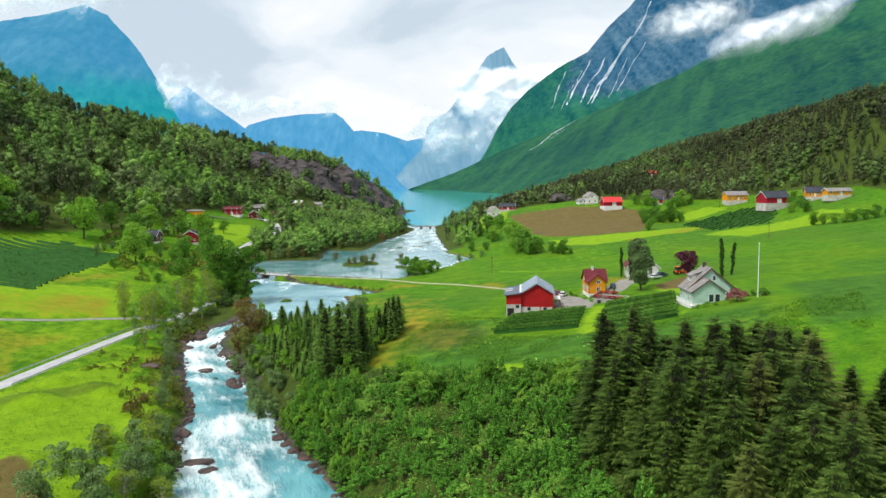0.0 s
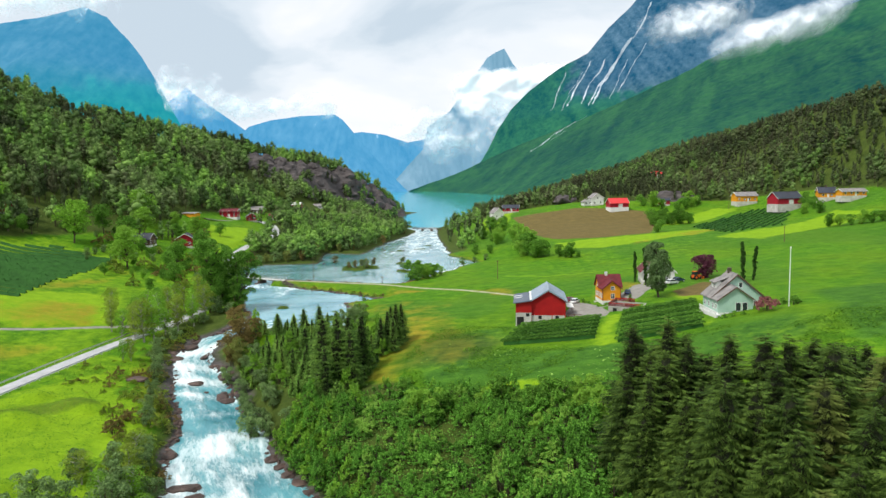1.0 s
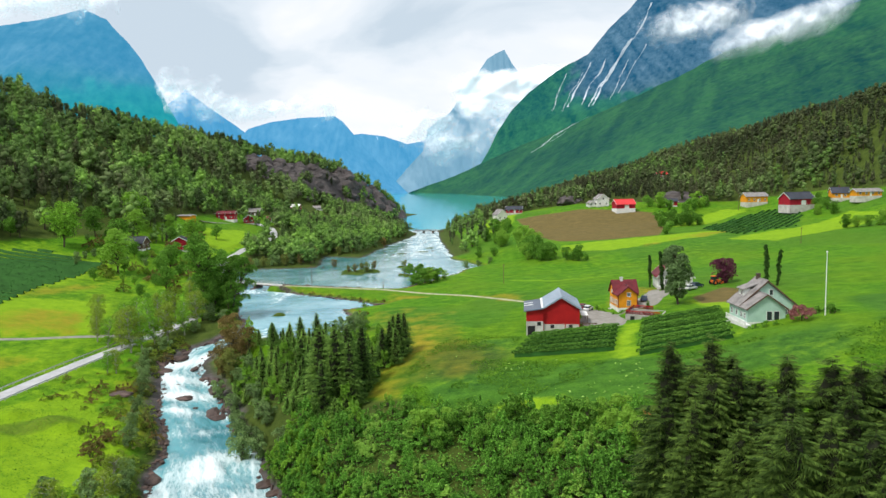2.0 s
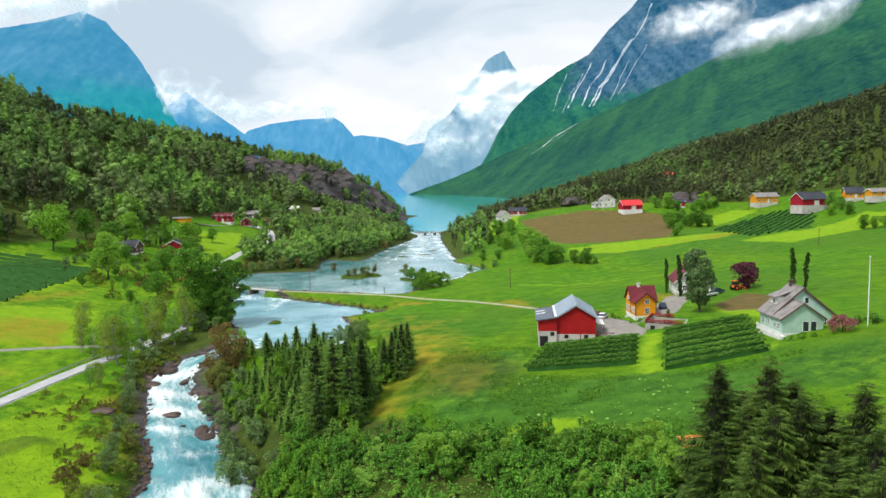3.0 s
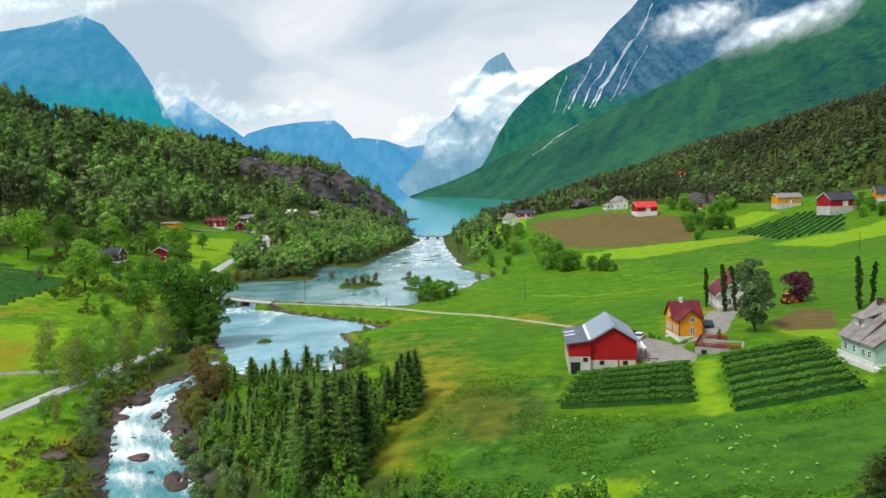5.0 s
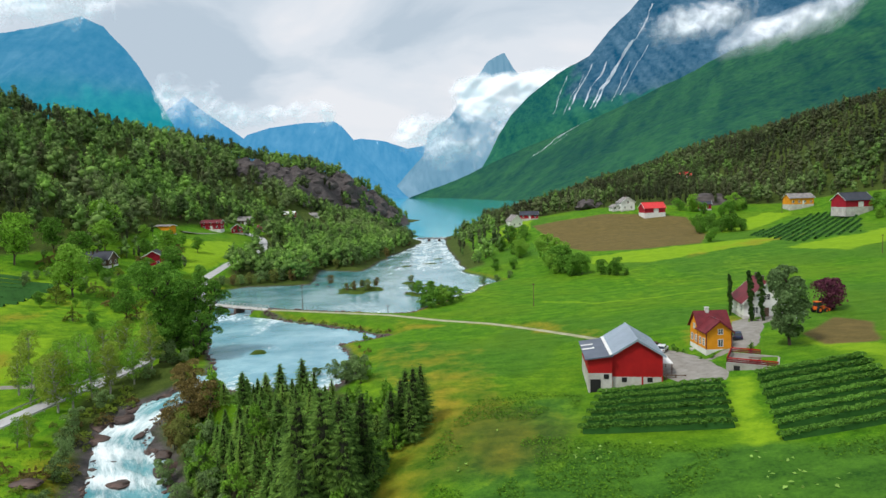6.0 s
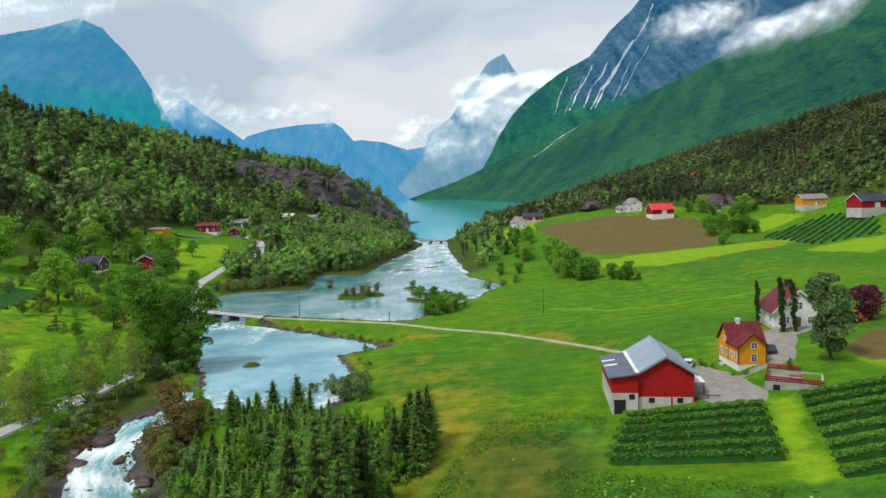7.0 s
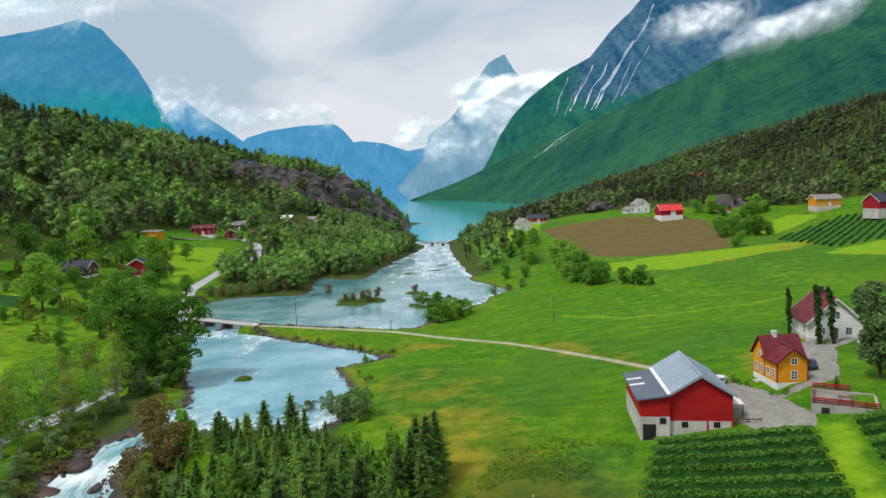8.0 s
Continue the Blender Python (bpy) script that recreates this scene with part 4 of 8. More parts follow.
def spruce(name, seed, h, wide, leaf, label, group="", whorls=26, sprigs=9, bare=0.06, category="tree"):
    """A spruce: straight trunk, whorls of drooping boughs with ragged sprays of needles along each bough."""
    r = rng(seed)
    base = empty(name, Matrix(), label, category, group)
    v, f = tube([(0, 0, -0.6), (0, 0, h * 0.5), (0, 0, h * 0.99)], [0.013 * h, 0.007 * h, 0.012], 7)
    raw("trunk", v, f, [M_BARK], True, base)
    V, F, off = [], [], 0
    for w in range(whorls):
        u = bare + (1 - bare) * (w + r.uniform(-0.35, 0.35)) / whorls
        z = h * u
        reach = wide * (1 - u) ** 0.60 * r.uniform(0.86, 1.14) + 0.15
        n = max(4, int(5 + 4 * (1 - u)))
        turn = r.uniform(0, 6.28)
        for k in range(n):
            ang = turn + 6.28 * k / n + r.normal(0, 0.18)
            L = reach * r.uniform(0.55, 1.12)
            dx, dy = math.cos(ang), math.sin(ang)
            t = np.linspace(0.12, 1, sprigs)
            droop = (0.34 * t - 0.50 * t ** 2 + 0.18 * t ** 3) * L * (1.1 - 0.5 * u)
            P = np.stack([dx * L * t, dy * L * t, z + droop + r.normal(0, 0.9 * h / whorls)], 1)
            side = np.array([-dy, dx, 0])
            wdt = L * 0.33 * (1.15 - t) + 0.16
            for j in range(sprigs):
                for sg in (-1, 1):
                    tip = P[j] + side * sg * wdt[j] * r.uniform(0.7, 1.3) + np.array([dx, dy, 0]) * wdt[j] * 0.7 + (0, 0, -wdt[j] * r.uniform(0.25, 0.8))
                    back = P[max(0, j - 1)] if j else P[0] * np.array([0.3, 0.3, 1])
                    V += [back, P[j] + (0, 0, 0.03), tip]
                    F.append([off, off + 1, off + 2])
                    off += 3
    raw("crown", np.array(V), np.array(F), [leaf], False, base)
    # solid core for the inner twigs, near black to paint the crown's inner shade
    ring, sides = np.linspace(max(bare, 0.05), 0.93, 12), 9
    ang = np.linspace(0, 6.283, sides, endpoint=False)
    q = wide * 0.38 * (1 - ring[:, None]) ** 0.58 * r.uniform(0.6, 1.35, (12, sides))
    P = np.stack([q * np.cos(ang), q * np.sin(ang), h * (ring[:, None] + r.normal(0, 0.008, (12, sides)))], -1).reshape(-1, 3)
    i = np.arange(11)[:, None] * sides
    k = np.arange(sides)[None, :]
    raw("inner_crown", P, np.stack([i + k, i + (k + 1) % sides, i + sides + (k + 1) % sides, i + sides + k], -1).reshape(-1, 4), [M_SHADEDTWIGS], False, base)
    return base


def shrub(name, seed, h, wide, leaf, label, group="", n_blobs=7, per=70, size=0.30, category="shrub", shoots=0):
    """A shrub: thin stems, small leafy clumps piled into an uneven mound down to the ground, and a few taller shoots."""
    r = rng(seed)
    base = empty(name, Matrix(), label, category, group)
    blobs, wood = [], []
    dome = h * r.uniform(0.6, 0.8)
    for k in range(n_blobs + shoots):
        shoot = k >= n_blobs
        a, q = r.uniform(0, 6.28), wide * (0.55 if shoot else 0.95) * math.sqrt(r.uniform(0, 1))
        top = dome * math.sqrt(max(0.06, 1 - (q / wide) ** 2)) * r.uniform(0.62, 1.12)
        s = wide * r.uniform(0.13, 0.25)
        c = np.array([q * math.cos(a), q * math.sin(a), max(s * 0.6, top - s * 0.8)])
        if shoot:
            top = h * r.uniform(0.85, 1.15)
            c[2], s = top * 0.78, wide * r.uniform(0.09, 0.15)
        blobs.append((*c, s, s * r.uniform(0.8, 1.25), top * 0.26 if shoot else s * r.uniform(0.7, 1.15)))
        if k % 3 == 0 or shoot:
            wood.append(tube([(c[0] * 0.2, c[1] * 0.2, -0.4), c * 0.6, c], [0.06, 0.04, 0.015], 4))
    v, f = merged(wood)
    raw("stem", v, f, [M_BARK], True, base)
    v, f = blob_leaves(blobs, per, size, r)
    raw("leaves", v, f, [leaf], False, base)
    return base


def plant(proto, x, y, scale=1.0, tall=1.0, turn=None, sink=0.15, r=random):
    turn = r.uniform(0, 360) if turn is None else turn
    return copy_thing(proto, pose(x, y, gz(x, y) - sink, 0, 0, turn) @ Matrix.Diagonal((scale, scale, scale * tall, 1)))


def set_down(proto, x, y, scale=1.0, tall=1.0, turn=0.0, sink=0.15):
    proto.matrix_basis = pose(x, y, gz(x, y) - sink, 0, 0, turn) @ Matrix.Diagonal((scale, scale, scale * tall, 1))


class Stand:
    """Plants of one group: the first place takes the prototype, the others copies of the prototypes in turn."""

    def __init__(self, makers):
        self.protos = [m() for m in makers]
        self.used = [False] * len(makers)
        self.k = 0

    def add(self, x, y, scale=1.0, tall=1.0, which=None):
        i = self.k % len(self.protos) if which is None else which
        self.k += 1
        turn = random.uniform(0, 360)
        if not self.used[i]:
            self.used[i] = True
            set_down(self.protos[i], x, y, scale, tall, turn)
            return self.protos[i]
        return plant(self.protos[i], x, y, scale, tall, turn)


def scatter(poly, n, gap, seed, avoid=()):
    """Up to n places inside an outline, at least gap apart, off the water and outside the outlines to avoid."""
    r = rng(seed)
    P = np.array(poly, float)
    lo, hi = P.min(0), P.max(0)
    out = []
    for _ in range(40):
        q = r.uniform(lo, hi, (n * 3, 2))
        ok = outline_distance(q[:, 0], q[:, 1], poly) < 0
        ok &= waters(q[:, 0], q[:, 1])[0] > 1.2
        for a in avoid:
            ok &= outline_distance(q[:, 0], q[:, 1], a) > 0
        for p in q[ok]:
            if all((p[0] - o[0]) ** 2 + (p[1] - o[1]) ** 2 > gap * gap for o in out):
                out.append(p)
                if len(out) >= n:
                    return out
    return out


# tall spruces by the farm slope
near_spruce = Stand([lambda s=s: spruce("spruce_tree", 100 + s, 21, 4.5 + 0.4 * s, M_SPRUCE, "tall dark green spruce with drooping boughs on the slope", "spruces on the slope", 58, 11) for s in range(3)])
for x, y, h in [(28.0, 96, 18.5), (24.6, 99, 17.8), (33.6, 89.5, 17.0), (38.3, 85, 19.5), (40.3, 80, 21), (44.1, 82.5, 19.0), (44.7, 77, 19.0), (26.2, 92, 19), (29.5, 88, 16.0), (31, 84, 18.5), (35, 80.5, 20), (26.5, 85.5, 16.5), (31.5, 78.5, 18.5), (37.2, 75.5, 20), (41.5, 73, 20), (46.5, 72, 11.0), (28, 80, 15.5), (33, 72.5, 18), (38.5, 70, 18), (43, 67, 14.2), (48, 66, 13.0), (30.5, 73, 14), (35.2, 66.5, 16), (40, 62, 16.8), (23.2, 95, 15), (22.6, 88.5, 13), (32.3, 66, 15.5), (38.2, 65.5, 17), (45, 60, 16.5), (51, 60, 15.2), (36, 58, 15), (41.5, 55, 16), (47, 53, 17), (24, 90, 17), (25.5, 102, 14.5), (28.5, 101.5, 16.0), (30.8, 96, 17.5), (26.3, 96, 17.0), (32.5, 93, 16.5), (29.5, 92.5, 18.0), (34.8, 92.5, 14.5), (37.5, 89, 16.5), (29.2, 98, 18.5), (27.2, 104.5, 16.0), (31.2, 101.5, 14.0), (33, 96.5, 13.5), (41.3, 90.5, 16.0), (51.3, 90.5, 14.0), (47.5, 90, 14.0), (45, 92, 13.0), (49, 85.5, 15.0), (28.6, 79, 19.5), (54.5, 78.5, 11.0), (57.5, 73.5, 12.0), (53.5, 72.5, 12.5), (50.5, 79.5, 12.0), (55, 66.5, 13.0), (58, 63, 13.5), (46.5, 84, 15.5), (31.5, 93, 13.5), (36, 86.5, 19.8), (42, 85.5, 18.8), (47.5, 79.5, 14.5), (49.5, 74, 9.5), (34, 76, 19), (29, 83.5, 17), (52, 68, 11.0), (26.5, 76, 12), (40, 77, 19.5), (25.5, 80.5, 12.5), (29.5, 68.5, 12), (44.5, 87, 17)]:
    q = random.uniform(1.05, 1.38)
    near_spruce.add(x + random.uniform(-0.4, 0.4), y + random.uniform(-0.4, 0.4), h / 21 * q, 1.0 / q)

# conifers between the rapids and the meadow
young = Stand([lambda s=s: spruce("young_spruce", 140 + s, 10, 3.3 + 0.3 * s, M_YOUNG, "young green spruce in the riverside thicket", "young spruces by the river", 30, 8) for s in range(3)])
RIVERSIDE = [(-61, 190), (-56, 203), (-46, 208), (-36, 204), (-31, 194), (-28, 183), (-19, 178), (-16, 166), (-18, 155), (-24, 143), (-33, 150), (-42, 160), (-52, 172)]
light_leaf = []
for x, y in scatter(RIVERSIDE, 125, 2.3, 7):
    edge = outline_distance(np.array([x]), np.array([y]), RIVERSIDE)[0]
    if random.random() < (0.07 if x < -30 else 0.2):
        light_leaf.append((x, y))
        continue
    q = random.uniform(0.8, 1.15)
    young.add(x, y, random.choice((0.5, 0.6, 0.7, 0.8, 0.92)) * random.uniform(0.88, 1.08) * (1.0 if edge < -3 else 0.82) * q, 1 / q)
dark_spruce = Stand([lambda s=s: spruce("dark_spruce", 160 + s, 16, 4.2, M_MIDSPRUCE, "tall dark spruce above the riverside thicket", "dark spruces by the river", 40, 9) for s in range(2)])
for x, y, h in [(-28.5, 152, 17.5), (-26, 155.5, 17), (-25, 150.5, 16), (-23, 153.5, 15), (-22, 149, 13), (-30, 157, 14), (-20.5, 157, 13), (-15.5, 168, 9.5), (-13.6, 170, 10), (-12.5, 173, 9.5), (-15, 172, 9), (-14, 166, 8), (-17, 166, 8.5), (-27, 146, 12)]:
    dark_spruce.add(x, y, h / 16)
willow = Stand([lambda s=s: broad_tree("willow_tree", 180 + s, 8, 3.0, M_GREY, M_BARK, "grey-green willow at the water's edge", "tree", "willows by the river", 3, 0.12, 16, 140, 0.23) for s in range(2)])
for x, y, s in [(-45, 153, 0.75), (-43.5, 148, 0.8), (-49, 162, 0.75), (-47.5, 158, 0.8), (-52, 169, 0.8), (-40, 147, 0.8), (-42, 151.5, 0.9), (-44, 160, 0.8), (-41, 156, 0.9), (-46, 166, 0.8), (-50, 173, 0.8), (-33, 210, 0.8), (-30, 203, 1.0), (-26, 199, 0.95), (-38, 212, 0.7), (-36, 146, 0.75), (-54, 180, 0.7), (-29, 206, 0.7)]:
    willow.add(x, y, s)
rusty = Stand([lambda: broad_tree("brown_leaved_tree", 190, 9, 3.0, M_RUST, M_BARK, "half-dead brown-leaved tree on the river bank", "tree", "brown trees on the bank", 2, 0.1, 16, 170, 0.19)])
for x, y, s in [(-61, 197, 1.05), (-59, 192, 0.95), (-63, 202, 0.9), (-60.5, 187, 1.0), (-57, 183, 0.9), (-55, 190, 0.9), (-45, 329, 0.42), (-40, 333, 0.5), (-37, 337, 0.45), (-49, 336, 0.4), (-43, 335, 0.36), (-23, 351, 0.35), (-61, 362, 0.6), (-58, 414, 0.6), (-44, 468, 0.7), (-34, 545, 0.7), (-78, 362, 0.6)]:
    rusty.add(x, y, s)

# leafy thicket on the slope below the meadow
bush = Stand([lambda s=s: shrub("shrub", 200 + s, 3.4 + 0.4 * s, 2.0, M_SHRUB, "leafy green shrub in the thicket on the slope", "shrubs on the slope", 30, 42, 0.15, shoots=2 + 2 * s) for s in range(4)])
light_bush = Stand([lambda s=s: shrub("light_shrub", 220 + s, 4.6, 2.2, M_LIGHT, "light green leafy shrub at the river bank", "light shrubs at the bank", 34, 50, 0.16, shoots=6) for s in range(2)])
dark_bush = Stand([lambda s=s: broad_tree("alder_tree", 230 + s, 7, 3.0, M_LEAF, M_BARK, "dark green alder at the meadow's edge", "tree", "alders at the meadow's edge", 2, 0.08, 18, 170, 0.23) for s in range(3)])
SLOPE = [(-37, 140), (-31, 147), (-22, 146), (-14, 140), (-2, 134), (8, 130), (18, 124), (26, 114), (24, 104), (20, 96), (22, 84), (26, 72), (28, 56), (2, 60), (-4, 90), (-19, 104), (-27, 116), (-33, 130)]
SLOPE_PATH = [(-24, 137), (-16, 132), (-9, 126), (-4, 121), (0, 114), (3, 108), (6, 100), (8, 90), (9, 78)]
for i, (x, y) in enumerate(scatter(SLOPE, 400, 1.45, 17)):
    if line_distance(np.array([x]), np.array([y]), [(*p, 0) for p in SLOPE_PATH])[0][0] < 0.8:
        continue
    q = float(value_noise(np.array([x]), np.array([y]), 6.0, 19)[0])
    bush.add(x, y, random.uniform(0.55, 0.85) + 0.55 * q, random.uniform(0.75, 1.15))
for x, y, s in [(-31, 137, 1.0), (-27.5, 134.5, 0.95), (-25, 138, 0.9), (-24, 130.5, 0.95), (-19, 122, 0.85), (-35, 143, 0.85), (-20, 141, 0.8), (-22, 126.5, 0.9), (-29, 141, 0.8), (-16, 117, 0.8), (-33, 147, 0.8), (-9, 142, 0.55), (-4, 138, 0.5), (-14, 144, 0.6), (6, 72, 1.2), (24, 66, 1.4), (27, 61, 1.3)]:
    light_bush.add(x, y, s)
for x, y, s in [(-36.5, 141.5, 0.85), (-34, 138, 0.9), (-31, 133.5, 0.85), (-27.5, 129, 0.85), (-24.5, 125, 0.8), (-21, 120, 0.8), (-33, 142, 1.0), (-28.5, 133, 0.95), (-17.5, 116, 0.8)]:
    if waters(np.array([x]), np.array([y]))[0][0] > 0.8:
        light_bush.add(x, y, s)
for x, y, s in [(-10, 137, 0.6), (-6, 129, 0.9), (9, 127, 0.8), (13.5, 123.5, 0.85), (22.5, 115, 0.8), (18.5, 120, 0.75), (-4, 126, 1.05), (-2, 129, 0.8), (6, 128, 0.65), (11, 125, 0.75), (17, 117.5, 1.0), (14, 121, 0.8), (20, 113.5, 0.9), (3, 124, 0.7), (-9, 130, 0.6), (8, 119, 0.6), (23, 108, 0.85), (13, 113, 0.6), (-7, 134, 0.6), (1, 131, 0.6), (21, 119, 0.55), (25, 112, 0.7)]:
    dark_bush.add(x, y, s)
for x, y in light_leaf:
    light_bush.add(x, y, random.uniform(0.9, 1.3), 1.1)

# trees on the road side of the rapids
birch = Stand([lambda s=s: broad_tree("birch_tree", 260 + s, 14, 5.0, M_LIGHT if s else M_OLIVE, M_BIRCH, "slender light green birch beside the road", "tree", "birches by the road", 1, 0.20, 28, 84, 0.22, 0.27) for s in range(2)])
for x, y, s in [(-90, 199, 0.95), (-88, 201, 0.85), (-84, 209, 0.8), (-81, 214, 0.75), (-96, 207, 0.7), (-89, 184, 0.5), (-87, 184.5, 0.5), (-84, 220, 0.8), (-79, 219, 0.8), (-100, 222, 0.6), (-94, 226, 0.7), (-104, 232, 0.6)]:
    birch.add(x, y, s)
poplar = Stand([lambda s=s: broad_tree("poplar_tree", 280 + s, 25, 6.0, M_LEAF, M_BARK, "large bright green tree beside the river pool", "tree", "large trees by the pool", 2, 0.08, 38, 320, 0.28, 0.30) for s in range(2)])
for x, y, s in [(-76, 231, 1.02), (-72, 234, 0.82), (-80, 226, 0.78), (-71.5, 228, 0.62), (-79, 238, 0.8), (-84, 243, 0.6)]:
    poplar.add(x, y, s)
for x, y, s in [(-75, 222, 0.8), (-78, 224, 0.9), (-73, 224, 0.7), (-82, 232, 0.9), (-86, 236, 0.9), (-83, 248, 0.8), (-90, 262, 0.8), (-98, 268, 0.7), (-79, 216, 0.7), (-105, 285, 0.8), (-95, 240, 0.7)]:
    willow.add(x, y, s)
bank_bush = Stand([lambda s=s: shrub("bank_shrub", 300 + s, 2.8, 1.8, M_RUST if s == 2 else M_OLIVE, "rusty brown shrub on the rocky river bank" if s == 2 else "olive green shrub on the rocky river bank", "shrubs on the rocky bank", 22, 36, 0.14, shoots=2) for s in range(3)])
for x, y in scatter([(-76, 150), (-82, 175), (-86, 200), (-80, 214), (-76, 200), (-72, 182), (-62, 158), (-55, 140), (-50, 118), (-56, 110), (-66, 128)], 95, 1.9, 27):
    bank_bush.add(x, y, random.uniform(0.6, 1.3), random.uniform(0.6, 1.1))
for x, y in scatter([(-97, 178), (-88, 206), (-80, 212), (-78, 196), (-82, 180), (-78, 164), (-86, 160), (-94, 166)], 34, 1.8, 37):
    bank_bush.add(x, y, random.uniform(0.45, 1.0), random.uniform(0.6, 1.0))
for x, y, s in [(-64, 118, 0.62), (-55, 118, 0.75), (-58, 123, 0.7), (-52, 113, 0.65), (-61, 131, 0.6), (-57, 112, 0.7), (-49, 107, 0.7), (-63, 119, 0.5), (-54, 104, 0.6), (-60, 106, 0.6)]:
    birch.add(x, y, s, 0.75)

for x, y, s in [(-57, 117, 1.1), (-66, 119, 1.0), (-55, 108, 1.2), (-51, 112, 1.0), (-60, 104, 1.2), (-68, 110, 1.0), (-53, 119, 0.9), (-62, 124, 0.9), (-64, 99, 1.2), (-57, 100, 1.2), (-58, 129, 0.8), (-61, 136, 0.8), (-66, 146, 0.7), (-69, 155, 0.7), (-72, 162, 0.7), (-81, 187, 0.8), (-79, 181, 0.75), (-84, 194, 0.8), (-76, 174, 0.7), (-82, 201, 0.8), (-58, 176, 0.8), (-52, 181, 0.8)]:
    willow.add(x, y, s)
for x, y, s in [(-104, 208, 0.7), (-99, 204, 0.75), (-94.5, 203, 0.8), (-103, 222, 0.7), (-108, 216, 0.75), (-86.5, 206, 0.7), (-113, 226, 0.7), (-95, 222, 0.85), (-91, 232, 0.85), (-101, 216, 0.75), (-88, 238, 0.9), (-97, 240, 0.7), (-86, 214, 0.8), (-92, 246, 0.75)]:
    birch.add(x, y, s)

for x, y, s in [(-64, 281, 0.7), (-60, 278.5, 0.6), (-55, 275, 0.8), (-51, 272.5, 0.6), (-47, 270, 0.9), (-43, 266.5, 0.7), (-40, 264, 0.8), (-37, 262, 0.9), (-34, 259.5, 0.8), (-31, 257, 0.9), (-28, 254.5, 0.8), (-25, 253.5, 0.7), (-33, 244, 0.9), (-30, 247, 0.7), (-28, 228, 0.7), (-29, 218, 0.8), (-30, 212, 0.9), (-31, 234, 0.5)]:
    bank_bush.add(x, y, s, 0.8)
for x, y, s in [(-31, 246, 0.32), (-33, 249, 0.25), (-28, 208, 0.6), (-26, 204, 0.55), (-27, 215, 0.35)]:
    light_bush.add(x, y, s * 1.6)

# meadow trees and gardens on the far side of the road
round_tree = Stand([lambda s=s: broad_tree("ash_tree", 320 + s, 18, 7.0, M_LIGHT if s == 0 else M_LEAF, M_BARK, "rounded light green ash tree at the meadow", "tree", "ash trees", 1, 0.26, 26, 110, 0.46, 0.34) for s in range(3)])
for x, y, s, w in [(-179, 323, 1.15, 0), (-140, 294, 1.05, 1), (-128, 318, 0.6, 2), (-133, 326, 0.7, 2), (-122, 330, 0.55, 1), (-150, 330, 0.7, 2), (-160, 335, 0.8, 1), (-119, 306, 0.5, 2), (-124, 300, 0.5, 1), (-136, 345, 0.75, 2), (-128, 352, 0.7, 1),
                   (-150, 372, 0.8, 2), (-140, 378, 0.7, 0), (-163, 362, 0.8, 1), (-110, 322, 0.55, 2), (-112, 340, 0.5, 1), (-172, 380, 0.9, 0), (-160, 395, 0.8, 2), (-176, 345, 0.8, 1), (-190, 335, 0.8, 2), (-200, 318, 0.8, 2), (-208, 306, 0.8, 1),
                   (-116, 262, 0.5, 2), (-112, 275, 0.55, 1), (-108, 250, 0.45, 2), (-120, 283, 0.4, 2), (-106, 296, 0.5, 1), (-218, 322, 0.9, 0), (-146, 408, 0.6, 2), (-136, 402, 0.45, 1)]:
    round_tree.add(x, y, s, 1.0, w)
for x, y, s in [(-136, 379, 0.9), (-140, 372, 0.7), (-143, 352, 0.7), (-97, 360, 0.6), (-86, 361, 0.7), (-103, 355, 0.55), (-79, 368, 0.7), (-77, 392, 0.7), (-66, 412, 0.6)]:
    rusty.add(x, y, s)

# rough growth round the houses by the road, and along the far shore
for i, (x, y) in enumerate(scatter([(-182, 322), (-160, 298), (-128, 262), (-112, 262), (-104, 300), (-113, 332), (-122, 352), (-132, 366), (-150, 372), (-172, 360)], 56, 3.4, 29, [[(-158, 340), (-134, 340), (-134, 366), (-158, 360)]])):
    if line_distance(np.array([x]), np.array([y]), WAYS[0][0])[0][0] < 4:
        continue
    if i % 4 == 3:
        round_tree.add(x, y, random.uniform(0.3, 0.5), 1.0, 1 + i % 2)
    elif i % 4 == 1:
        willow.add(x, y, random.uniform(0.5, 0.8))
    else:
        bank_bush.add(x, y, random.uniform(1.6, 2.6), random.uniform(0.8, 1.1))
for x, y, s in [(-107, 352, 0.7), (-100, 358, 0.8), (-93, 360, 0.9), (-90, 363, 0.8), (-83, 362, 0.9), (-80, 372, 0.9), (-79, 380, 0.8), (-78, 400, 0.8), (-73, 416, 0.7), (-62, 413, 0.8), (-55, 420, 0.7), (-52, 440, 0.8), (-48, 455, 0.7), (-42, 490, 0.8)]:
    willow.add(x, y, s, 1.1)

# bushes along the reach and in the meadow
for x, y, s in [(-13, 286, 1.0), (-9, 289, 0.95), (-16, 291, 0.9), (-6, 293, 0.85), (-11, 296, 1.0), (-3, 298, 0.8), (-19, 318, 0.7), (-13, 316, 0.8), (-10, 320, 0.7), (-16, 312, 0.8)]:
    dark_bush.add(x, y, s * 1.15)
for x, y, s in [(-46, 331, 0.5), (-42, 336, 0.55), (-38, 338, 0.5), (-50, 337, 0.45), (-41, 333, 0.4), (-24, 352, 0.45), (-21, 323, 0.6), (-14, 320, 0.8), (-8, 305, 0.8), (-11, 309, 0.9), (8, 338, 0.7), (14, 345, 0.6), (20, 352, 0.6), (-36, 661, 0.8), (-40, 660, 0.7)]:
    willow.add(x, y, s)
